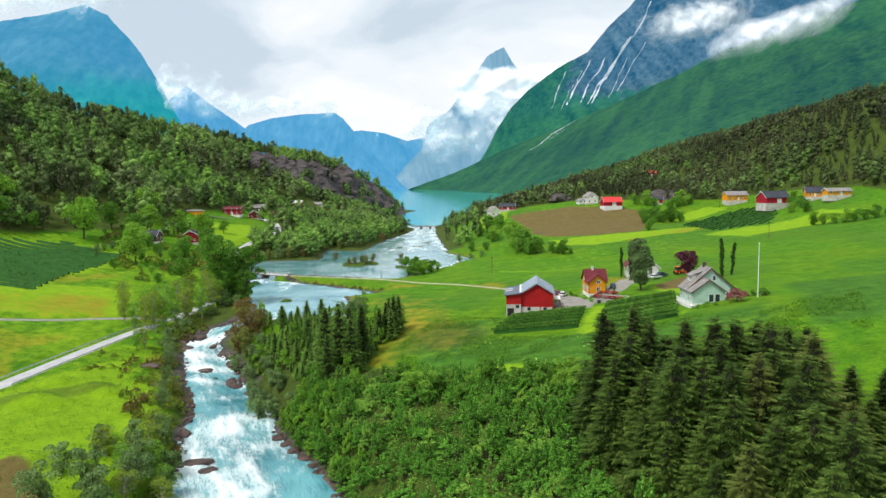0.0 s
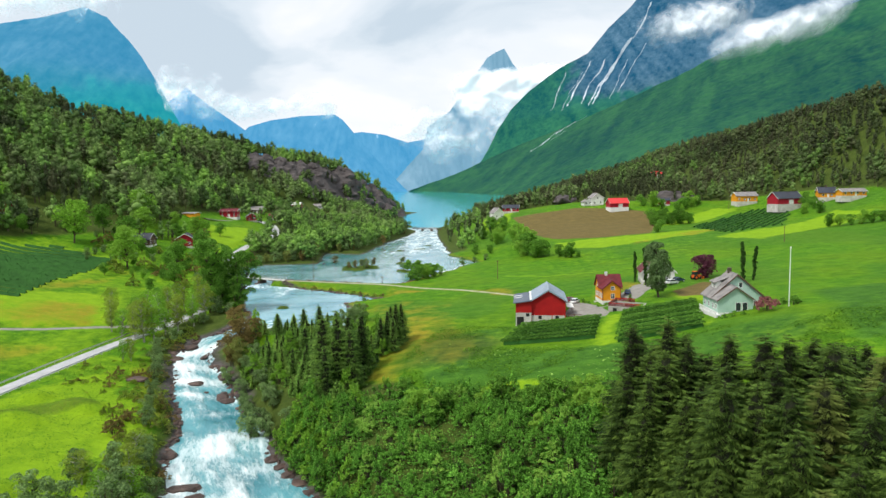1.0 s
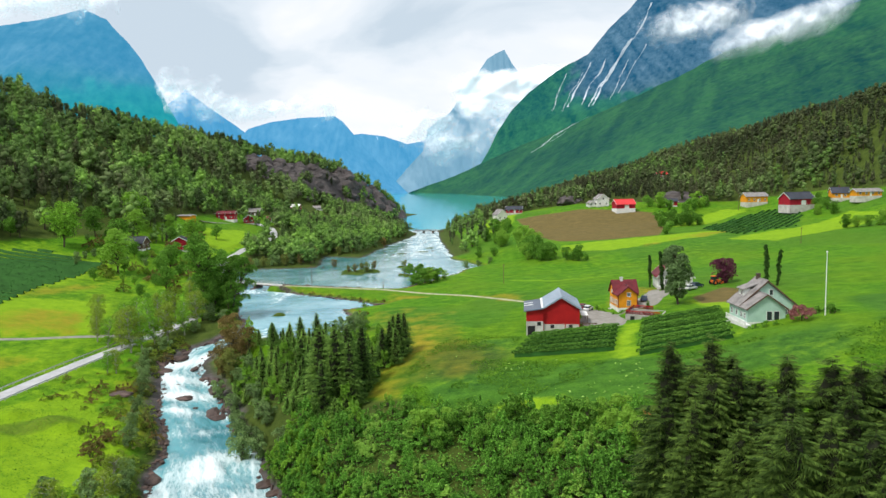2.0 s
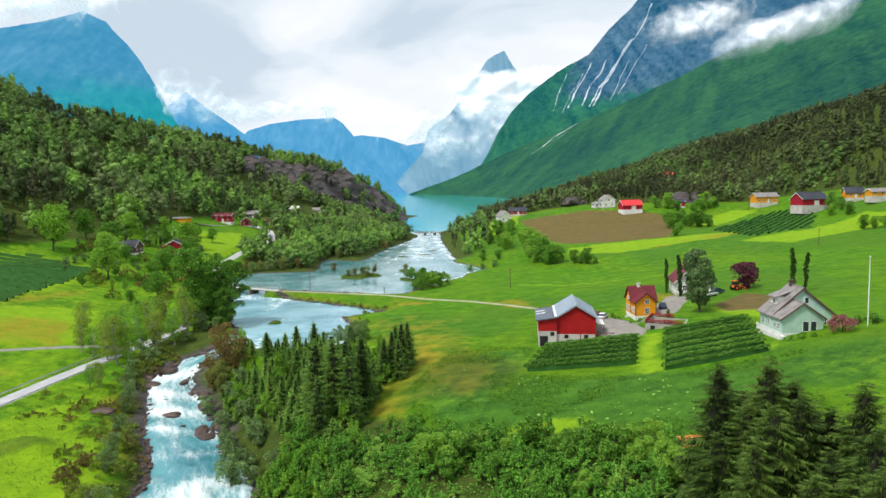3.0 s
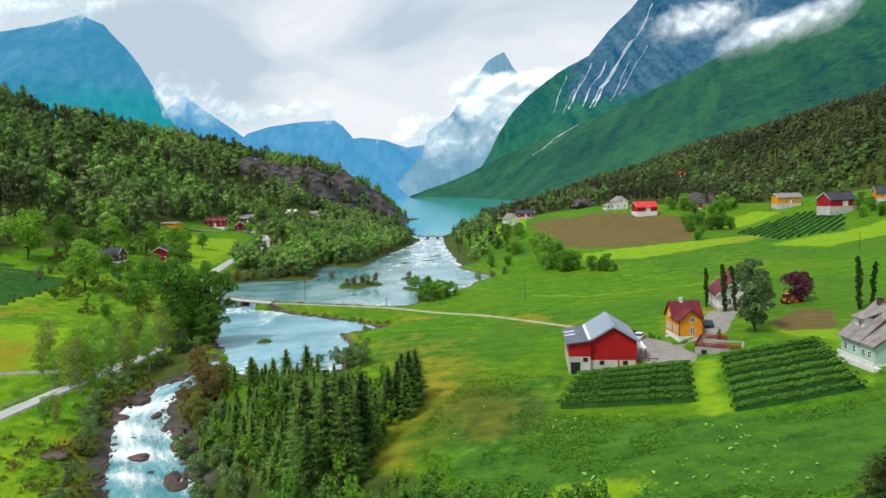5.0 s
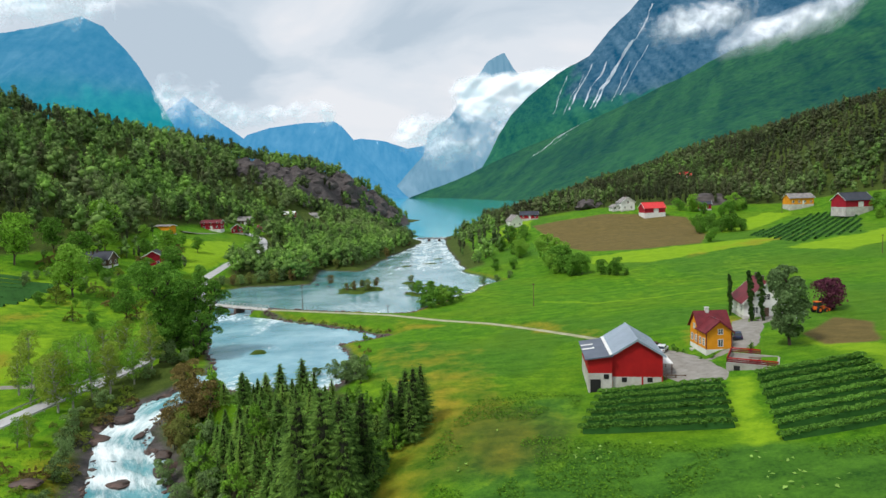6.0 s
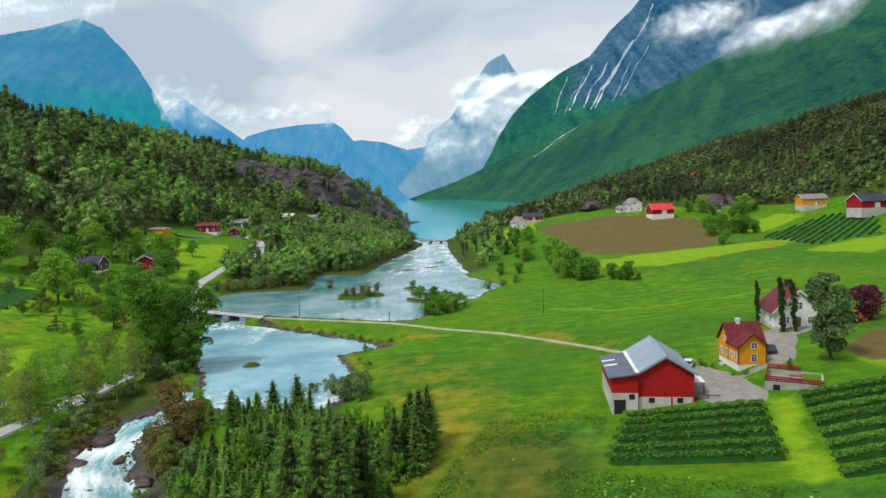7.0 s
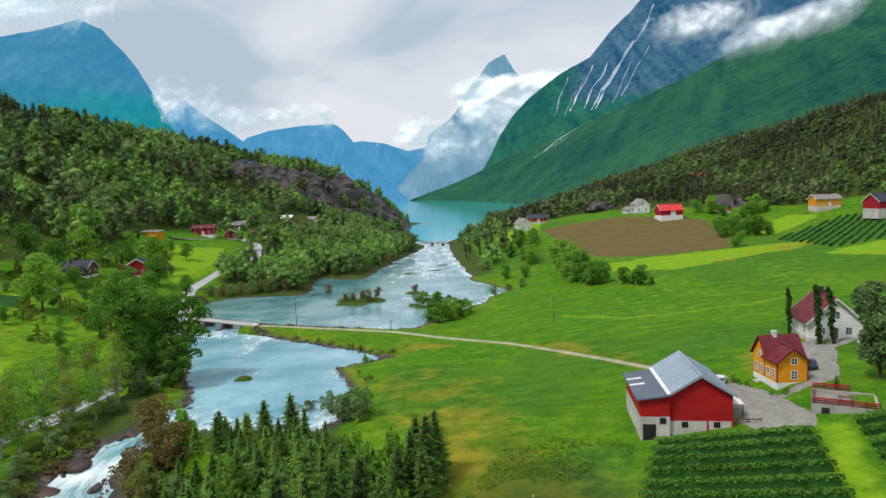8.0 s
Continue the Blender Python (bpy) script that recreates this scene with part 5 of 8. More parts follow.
meadow_bush = Stand([lambda s=s: broad_tree("meadow_tree", 340 + s, 9, 4.0, M_LEAF, M_BARK, "rounded dark green tree in the meadow hedge", "tree", "trees in the meadow hedge", 2, 0.06, 18, 130, 0.30, 0.36) for s in range(3)])
for x, y, s in [(41, 360, 1.3), (39, 352, 1.1), (40, 344, 1.0), (42, 336, 0.95), (44, 330, 0.9), (47, 327, 0.9), (43, 327, 0.75), (38, 338, 0.8), (53.5, 320, 0.7), (58, 315, 0.6), (56, 317, 0.5), (61, 313, 0.35), (40, 368, 1.1),
                (117, 372, 0.7), (124, 402, 0.75), (127, 408, 0.8), (131, 405, 0.85), (136, 404, 0.85), (141, 403, 0.8), (146, 402, 0.75), (129, 414, 0.8), (136, 412, 0.8), (143, 410, 0.8), (149, 408, 0.65), (188, 331, 0.55), (192, 329, 0.6), (196, 327, 0.62), (200, 325, 0.6), (204, 323, 0.65), (208, 321, 0.6), (212, 320, 0.55), (217, 318, 0.6), (222, 316, 0.6),
                (30, 395, 0.8), (33, 402, 0.6), (28, 410, 0.7), (16, 372, 0.5), (24, 368, 0.5), (30, 420, 0.7), (24, 430, 0.7), (36, 440, 0.9), (40, 452, 0.8), (31, 446, 0.8),
                (157, 452, 0.9), (164, 458, 0.8), (170, 462, 0.9), (150, 462, 0.7), (176, 466, 0.8), (146, 470, 0.9), (140, 474, 0.8), (215, 418, 0.6), (219, 409, 0.6), (213, 398, 0.7), (205, 385, 0.7), (209, 376, 0.6), (214, 390, 0.6), (219, 399, 0.6)]:
    meadow_bush.add(x, y, s)

# trees round the farm
garden = Stand([lambda: broad_tree("maple_tree", 360, 15.5, 4.3, M_MAPLE, M_BARK, "large grey-green maple beside the farm drive", "tree", "", 1, 0.14, 36, 330, 0.24, 0.30)])
garden.add(57, 187, 1.0)
column = Stand([lambda s=s: broad_tree("column_poplar", 370 + s, 12, 0.50, M_CYPRESS, M_BARK, "narrow dark green column-shaped tree by the houses", "tree", "column trees by the houses", 1, 0.03, 42, 110, 0.18, 0.72) for s in range(2)])
for x, y, s in [(60.4, 220.5, 0.9), (84.6, 197, 1.05), (88.0, 198, 1.0), (60.9, 210.6, 1.0), (63.0, 209.6, 1.12)]:
    column.add(x, y, s)
purple = Stand([lambda: broad_tree("copper_beech", 380, 6.0, 3.0, M_PURPLE, M_BARK, "dark purple-leaved beech behind the soil plot", "tree", "", 2, 0.04, 26, 150, 0.2, 0.42)])
purple.add(80.4, 213.8, 1.22)
pink = Stand([lambda: shrub("red_maple_shrub", 390, 4.4, 2.8, M_PINK, "pinkish red maple shrub beside the pale green house", "", 30, 90, 0.15)])
pink.add(67.2, 147.8, 0.98)
garden_bush = Stand([lambda s=s: shrub("garden_shrub", 400 + s, 1.5, 1.0, M_LEAF, "small clipped garden shrub", "garden shrubs", 6, 60, 0.16) for s in range(2)])
for x, y, s in [(58.5, 149.2, 1.0), (60.5, 148.4, 1.1), (62.5, 147.8, 0.9), (56.6, 156, 0.7), (57.4, 165, 1.2), (74, 150, 1.6), (76, 153, 1.5), (73, 153, 1.2), (39.5, 195, 1.0), (38.5, 197.5, 1.2), (41, 188.5, 0.8), (43, 188.2, 0.8), (60.8, 211, 1.0), (62, 210, 0.9), (36, 200, 1.0)]:
    garden_bush.add(x, y, s)
spruce_pot = spruce("small_spruce", 410, 2.6, 0.8, M_YOUNG, "small young spruce beside the terrace", "", 12, 6)
set_down(spruce_pot, 48.5, 184.5)


# ---------------------------------------------------------------- woods: whole hillsides
def wood(name, poly, gap, seed, mat, label, pine=0.4, hgt=(7, 13), n_cards=34, keep=None, bright=1.0, gaps=0.66, pine_above=None, lumps=5):
    """A wooded slope: every tree a pile of uneven lumps broken up by leaf sprays, on a thin trunk; pines narrower and darker."""
    r = rng(seed)
    P = np.array(poly, float)
    lo, hi = P.min(0), P.max(0)
    gx, gy = np.meshgrid(np.arange(lo[0], hi[0], gap), np.arange(lo[1], hi[1], gap))
    x = (gx + r.uniform(-0.48, 0.48, gx.shape) * gap).ravel()
    y = (gy + r.uniform(-0.48, 0.48, gy.shape) * gap).ravel()
    ok = (outline_distance(x, y, poly) < 0) & (waters(x, y)[0] > 1.5)
    ok &= fractal(x, y, 26, seed + 5, 3) < gaps
    if keep is not None:
        ok &= keep(x, y)
    x, y = x[ok], y[ok]
    n = len(x)
    z = ground_z(x, y)
    pines = pine if pine_above is None else pine + 0.26 * smoothstep(pine_above[0], pine_above[1], z) - 0.10
    is_pine = fractal(x, y, 34, seed + 1, 3) + r.normal(0, 0.12, n) < pines
    H = r.uniform(hgt[0], hgt[1], n) * (0.65 + 0.7 * fractal(x, y, 30, seed + 8, 2)) * np.where(r.uniform(0, 1, n) < 0.10, 1.22, 1.0) * np.where(is_pine, 0.86, 1.0)
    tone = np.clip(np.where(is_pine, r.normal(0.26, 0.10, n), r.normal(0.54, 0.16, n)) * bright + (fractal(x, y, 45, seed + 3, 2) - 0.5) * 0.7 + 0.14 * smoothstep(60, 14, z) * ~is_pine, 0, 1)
    hue = np.clip(np.where(is_pine, 0.55, 0.28) + r.normal(0, 0.25, n) + (fractal(x, y, 70, seed + 4, 2) - 0.5) * 1.2, 0, 1)
    W = H * np.where(is_pine, r.uniform(0.18, 0.27, n), r.uniform(0.27, 0.42, n))
    low = np.where(is_pine, 0.24, 0.10)
    bm = bmesh.new()
    bmesh.ops.create_icosphere(bm, subdivisions=1, radius=1.0)
    ball = np.array([q.co[:] for q in bm.verts])
    tri = np.array([[q.index for q in t.verts] for t in bm.faces])
    bm.free()
    # lumps climb round the stem: wide below, narrow at the top
    K = lumps
    u = (np.arange(K)[None, :] + r.uniform(0.1, 0.9, (n, K))) / K
    prof = np.where(is_pine[:, None], (1.08 - u) ** 0.5, np.sin(math.pi * (0.22 + 0.74 * u)) ** 0.9)
    a = r.uniform(0, 6.28, (n, 1)) + np.arange(K)[None, :] * 2.4 + r.normal(0, 0.4, (n, K))
    off = W[:, None] * prof * np.where(is_pine[:, None], 0.22, 0.40) * r.uniform(0.4, 1.2, (n, K))
    size = W[:, None] * (0.20 + 0.42 * prof) * r.uniform(0.75, 1.2, (n, K))
    cx, cy = x[:, None] + off * np.cos(a), y[:, None] + off * np.sin(a)
    cz = z[:, None] + H[:, None] * (low[:, None] + (0.93 - low[:, None]) * (0.12 + 0.84 * u))
    tall = H[:, None] * np.where(is_pine[:, None], 0.17, 0.165) * r.uniform(0.8, 1.25, (n, K))
    jag = 1 + r.normal(0, 0.16, (n, K, len(ball), 1))
    cv = np.stack([cx, cy, cz], -1)[:, :, None, :] + ball[None, None] * jag * np.stack([size, size, tall], -1)[:, :, None, :] * 0.72
    cf = (tri[None] + (np.arange(n * K) * len(ball))[:, None, None]).reshape(-1, 3)
    # tone rises up each crown: darker foot, lighter top
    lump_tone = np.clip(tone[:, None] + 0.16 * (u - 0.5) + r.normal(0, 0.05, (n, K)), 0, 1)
    # leaf sprays on the lumps
    per = max(1, n_cards // K)
    d = r.normal(size=(n, K, per, 3))
    d /= np.linalg.norm(d, axis=-1, keepdims=True)
    d[..., 2] = np.where(d[..., 2] < -0.3, -d[..., 2], d[..., 2])
    c = np.stack([cx, cy, cz], -1)[:, :, None, :] + d * np.stack([size, size, tall], -1)[:, :, None, :] * r.uniform(0.70, 1.38, (n, K, per, 1))
    v, f = cards(c.reshape(-1, 3), np.repeat(H * 0.040, K * per), r, d.reshape(-1, 3), 0.9, 0.7)
    k = np.arange(3) * 2.094
    tr = np.repeat(W * 0.06 + 0.05, 3).reshape(n, 3)
    ring = np.stack([x[:, None] + tr * np.cos(k), y[:, None] + tr * np.sin(k), np.repeat(z[:, None] - 0.4, 3, 1)], -1)
    tip = np.stack([x, y, z + H * 0.9], -1)[:, None, :]
    tv = np.concatenate([ring, tip], 1).reshape(-1, 3)
    q = np.arange(n)[:, None] * 4
    tf = np.concatenate([q + np.array([[0, 1, 3]]), q + np.array([[1, 2, 3]]), q + np.array([[2, 0, 3]])])
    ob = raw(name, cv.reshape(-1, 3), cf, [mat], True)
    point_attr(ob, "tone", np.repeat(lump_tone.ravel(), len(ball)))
    point_attr(ob, "hue", np.repeat(hue, len(ball) * K))
    spray = raw("sprays", v, f, [mat], False, ob)
    spray["kind"] = "stuff"
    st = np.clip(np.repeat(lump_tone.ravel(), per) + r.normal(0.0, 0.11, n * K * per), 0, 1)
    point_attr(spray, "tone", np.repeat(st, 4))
    point_attr(spray, "hue", np.repeat(hue, K * per * 4))
    stems = raw("trunks", tv, tf, [M_BARK], False, ob)
    stems["kind"] = "stuff"
    tagged(ob, label, "woods", kind="stuff")
    return n


GLADES = [[(-166, 452), (-140, 452), (-136, 500), (-160, 486)], [(-172, 412), (-150, 412), (-150, 432), (-172, 436)], [(-140, 600), (-112, 600), (-112, 660), (-142, 640)], [(-138, 556), (-100, 556), (-98, 612), (-138, 606)]]


def clear(x, y):
    ok = np.ones(x.shape, bool)
    for g in GLADES:
        ok &= outline_distance(x, y, g) > 0
    d, _ = line_distance(x, y, WAYS[0][0])
    slope = np.abs(ground_z(x + 3, y) - ground_z(x, y)) / 3
    thin = (outline_distance(x, y, CLIFF) > 0) | (fractal(x, y, 12, 88, 3) > 0.70)
    crest = np.interp(y, [300, 480, 560, 640, 720, 780, 830, 900, 1000], [-400, -326, -283, -246, -212, -170, -132, -73, -60])
    seen = (x > np.maximum(-0.71 * y - 8, crest - 22)) & (x < np.minimum(0.70 * y + 8, 372)) & (y < 960)
    return ok & (d > 4) & thin & seen


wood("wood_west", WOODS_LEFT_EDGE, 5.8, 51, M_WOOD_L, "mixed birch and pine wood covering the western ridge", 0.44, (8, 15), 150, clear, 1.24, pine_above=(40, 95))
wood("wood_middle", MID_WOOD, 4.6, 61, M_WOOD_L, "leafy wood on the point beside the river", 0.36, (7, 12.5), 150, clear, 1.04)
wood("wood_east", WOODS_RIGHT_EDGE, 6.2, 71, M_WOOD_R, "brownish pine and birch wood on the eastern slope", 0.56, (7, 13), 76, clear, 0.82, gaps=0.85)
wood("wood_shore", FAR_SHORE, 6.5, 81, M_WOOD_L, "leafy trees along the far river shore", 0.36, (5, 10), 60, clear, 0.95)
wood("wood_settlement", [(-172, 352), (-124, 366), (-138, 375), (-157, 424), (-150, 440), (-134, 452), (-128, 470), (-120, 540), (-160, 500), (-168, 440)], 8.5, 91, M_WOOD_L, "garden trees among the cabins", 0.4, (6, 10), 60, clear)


# ---------------------------------------------------------------- roads, bridges, rails
def ribbon(name, line, half, lift, mat, label, category, step=1.0):
    C, T = resample(line, step, 4)
    u = np.linspace(-1, 1, 7)
    wob = 1 + 0.10 * (fractal(C[:, 0], C[:, 1], 5, 8, 3) - 0.5)
    X = C[:, 0:1] + T[:, 1:2] * u * half * wob[:, None]
    Y = C[:, 1:2] - T[:, 0:1] * u * half * wob[:, None]
    Z = C[:, 2:3] + lift - 0.10 * np.abs(u) ** 3 + X * 0
    Z[:, 0] -= 0.3
    Z[:, -1] -= 0.3
    return tagged(raw(name, np.stack([X, Y, Z], -1).reshape(-1, 3), grid_faces(X.shape), [mat], True), label, category, kind="structure")


ribbon("road", WAYS[0][0], 3.2, 0.16, M_ASPHALT, "narrow pale grey asphalt road along the river", "road")
ribbon("house_drive", with_height([(-158, 436), (-154, 446), (-150, 462), (-146, 478), (-138, 490)]), 2.0, 0.14, M_GRAVEL, "level gravel drive before the red farmhouse", "road")
ribbon("lane", WAYS[1][0], 1.9, 0.14, M_GRAVEL, "pale gravel lane joining the road", "road")
ribbon("causeway_track", WAYS[2][0], 1.3, 0.14, M_TRACK, "gravel farm track with grass edges on the causeway", "road")


def sheet_patch(name, poly, lift, mat, label, category, step=1.0):
    """A surface that follows the ground inside an outline."""
    P = np.array(poly, float)
    x, y = np.arange(P[:, 0].min() - 1, P[:, 0].max() + 1, step), np.arange(P[:, 1].min() - 1, P[:, 1].max() + 1, step)
    X, Y = np.meshgrid(x, y)
    d = outline_distance(X, Y, poly) + (fractal(X, Y, 3, 12, 2) - 0.5) * 1.2
    Z = ground_z(X, Y) + lift - 0.25 * smoothstep(-0.8, 0.8, d)
    f = grid_faces(X.shape)
    ok = (d.ravel()[f] < 0.8).all(1)
    return tagged(raw(name, np.stack([X, Y, Z], -1).reshape(-1, 3), f[ok], [mat], True), label, category, kind="structure")


sheet_patch("farmyard", [(31, 183), (33, 175.5), (39, 173.5), (41, 177), (40.5, 187), (47, 188.5), (52, 190), (57, 199), (62, 208), (68, 211), (73, 216), (69, 219), (58, 213), (52, 203), (49.5, 197), (48.5, 190.5), (42, 189), (39, 196), (36, 203), (33.5, 202), (34.5, 193)], 0.20, M_GRAVEL, "grey gravel farmyard and drive between the houses", "yard", 0.35)
sheet_patch("bare_earth", [(24.6, 117.2), (26.2, 118.4), (28.6, 117.8), (30.2, 116.2), (28.8, 114.9), (26.4, 115.4)], 0.25, M_ORANGESOIL, "bare orange earth at the edge of the meadow", "earth", 0.6)


def rail_fence(name, line, side, label, height=0.75, gap=3.0):
    C, T = resample(line, gap, 2)
    base = empty(name, Matrix(), label, "guard rail")
    pts = np.stack([C[:, 0] + T[:, 1] * side, C[:, 1] - T[:, 0] * side], 1)
    z = ground_z(pts[:, 0], pts[:, 1])
    post = None
    for (x, y), h in zip(pts, z):
        if post is None:
            bm = bmesh.new()
            box(bm, -0.06, 0.06, -0.08, 0.08, -0.4, height)
            post = part("post", bm, M_STEEL, base)
        else:
            p = post.copy()
            scene.collection.objects.link(p)
            post = p
        post.location = (x, y, h)
    for lo, hi in ((height - 0.30, height), ):
        V = np.concatenate([np.stack([pts[:, 0] + dx, pts[:, 1], z + q], 1) for dx, q in ((0.0, lo), (-0.10, (lo + hi) / 2), (0.0, hi))])
        n = len(pts)
        F = [[i, i + 1, n + i + 1, n + i] for i in range(n - 1)] + [[n + i, n + i + 1, 2 * n + i + 1, 2 * n + i] for i in range(n - 1)]
        rail = raw("rail", V, F, [M_STEEL], False, base)
        rail.modifiers.new("thick", "SOLIDIFY").thickness = 0.04


rail_fence("guard_rail", [(a, b) for a, b, _ in WAYS[0][0][2:8]], 3.5, "galvanised steel guard rail along the river side of the road")
rail_fence("far_guard_rail", [(a, b) for a, b, _ in WAYS[0][0][2:7]], -3.5, "galvanised steel guard rail along the meadow side of the road")


def beam_bridge(name, a, b, width, deck_z, piers, label, mat_deck, mat_rail, water):
    ax, bx = Vector((*a, deck_z)), Vector((*b, deck_z))
    L = (bx - ax).length
    ang = math.degrees(math.atan2(b[1] - a[1], b[0] - a[0]))
    base = empty(name, pose(a[0], a[1], deck_z, 0, 0, ang), label, "bridge")
    bm = bmesh.new()
    box(bm, -1, L + 1, -width / 2, width / 2, -0.18, 0.0)
    part("deck", bm, mat_deck, base)
    for s in (-1, 1):
        bm = bmesh.new()
        box(bm, -1, L + 1, s * width * 0.32 - 0.15, s * width * 0.32 + 0.15, -0.55, -0.18)
        part("girder", bm, M_BROWNWOOD, base)
        bm = bmesh.new()
        box(bm, -0.5, L + 0.5, s * width / 2 - 0.05, s * width / 2 + 0.05, 0.95, 1.05)
        box(bm, -0.5, L + 0.5, s * width / 2 - 0.04, s * width / 2 + 0.04, 0.5, 0.57)
        part("handrail", bm, mat_rail, base)
        n = int(L / 1.8)
        for i in range(n + 1):
            bm = bmesh.new()
            box(bm, L * i / n - 0.05, L * i / n + 0.05, s * width / 2 - 0.05, s * width / 2 + 0.05, -0.1, 1.05)
            part("post", bm, mat_rail, base)
    for i in range(piers):
        x = L * (i + 0.5) / piers if piers > 2 else L * (i + 1) / (piers + 1)
        bm = bmesh.new()
        vs = box(bm, x - 0.55, x + 0.55, -width / 2 - 0.3, width / 2 + 0.3, water - deck_z - 1.6, -0.55)
        for v in vs:
            if v.co.z < -1.2:
                v.co.x = x + (v.co.x - x) * 1.5
                v.co.y *= 1.15
        bmesh.ops.bevel(bm, geom=bm.edges[:], offset=0.1, segments=1, affect="EDGES")
        part("pier", bm, M_BOULDER, base)


beam_bridge("river_bridge", (-101, 308), (-71, 290), 3.4, 3.1, 4, "low grey river bridge with stone piers and railings", M_CONCRETE, M_STEEL, POOL_Z)
beam_bridge("foot_bridge", (-29, 601), (-4, 590), 2.2, 4.0, 2, "slender footbridge across the far river outlet", M_BROWNWOOD, M_BROWNWOOD, LAKE_Z)


def pole(name, x, y, h, radius, mat, label, arm=0.0):
    base = empty(name, pose(x, y, gz(x, y)), label, "pole")
    v, f = tube([(0, 0, -0.6), (0, 0, h / 2), (0, 0, h)], [radius, radius * 0.85, radius * 0.6], 8)
    raw("shaft", v, f, [mat], True, base)
    bm = bmesh.new()
    if arm:
        box(bm, -arm, arm, -0.06, 0.06, h - 0.5, h - 0.36)
        part("crossarm", bm, mat, base)
    else:
        bmesh.ops.create_uvsphere(bm, u_segments=8, v_segments=6, radius=radius * 1.8, matrix=Matrix.Translation((0, 0, h)))
        part("knob", bm, mat, base)


pole("flag_pole", 72.4, 149, 12.6, 0.11, M_WHITE, "white flag pole in the garden of the pale green house")
for x, y, h in [(20, 271, 7.5), (-57.6, 288.5, 8.5), (187, 442, 11), (-27, 276, 3.0), (150, 300, 7)]:
    pole("utility_pole", x, y, h, 0.14, M_BROWNWOOD, "thin brown wooden utility pole", 0.6)


# ---------------------------------------------------------------- buildings
def prism(bm, poly, y0, y1):
    """An outline in x and z, drawn out along y."""
    a = [bm.verts.new((x, y0, z)) for x, z in poly]
    b = [bm.verts.new((x, y1, z)) for x, z in poly]
    bm.faces.new(a)
    bm.faces.new(b[::-1])
    n = len(poly)
    for i in range(n):
        bm.faces.new((a[i], b[i], b[(i + 1) % n], a[(i + 1) % n]))
    bmesh.ops.recalc_face_normals(bm, faces=bm.faces)


FACES = {"front": lambda w, d, u: pose(u, 0, 0), "back": lambda w, d, u: pose(u, d, 0, 0, 0, 180), "left": lambda w, d, u: pose(-w / 2, u, 0, 0, 0, -90), "right": lambda w, d, u: pose(w / 2, u, 0, 0, 0, 90)}


def window(parent, m, w, h, bars=(1, 1), frame_mat=None, name="window_frame"):
    """A casement proud of the wall, with glazing bars and a dark pane behind them."""
    bm = bmesh.new()
    t = 0.10
    for x0, x1, z0, z1 in ((-w / 2 - t, w / 2 + t, h, h + t), (-w / 2 - t, w / 2 + t, -t, 0), (-w / 2 - t, -w / 2, 0, h), (w / 2, w / 2 + t, 0, h)):
        box(bm, x0, x1, -0.08, 0.04, z0, z1, m)
    for i in range(bars[0]):
        x = -w / 2 + w * (i + 1) / (bars[0] + 1)
        box(bm, x - 0.04, x + 0.04, -0.06, 0.03, 0, h, m)
    for i in range(bars[1]):
        z = h * (i + 1) / (bars[1] + 1)
        box(bm, -w / 2, w / 2, -0.055, 0.025, z - 0.03, z + 0.03, m)
    fr = part(name, bm, frame_mat or M_WHITE, parent)
    bm = bmesh.new()
    box(bm, -w / 2, w / 2, -0.03, 0.02, 0, h, m)
    part("pane", bm, M_GLASS, fr)
    return fr


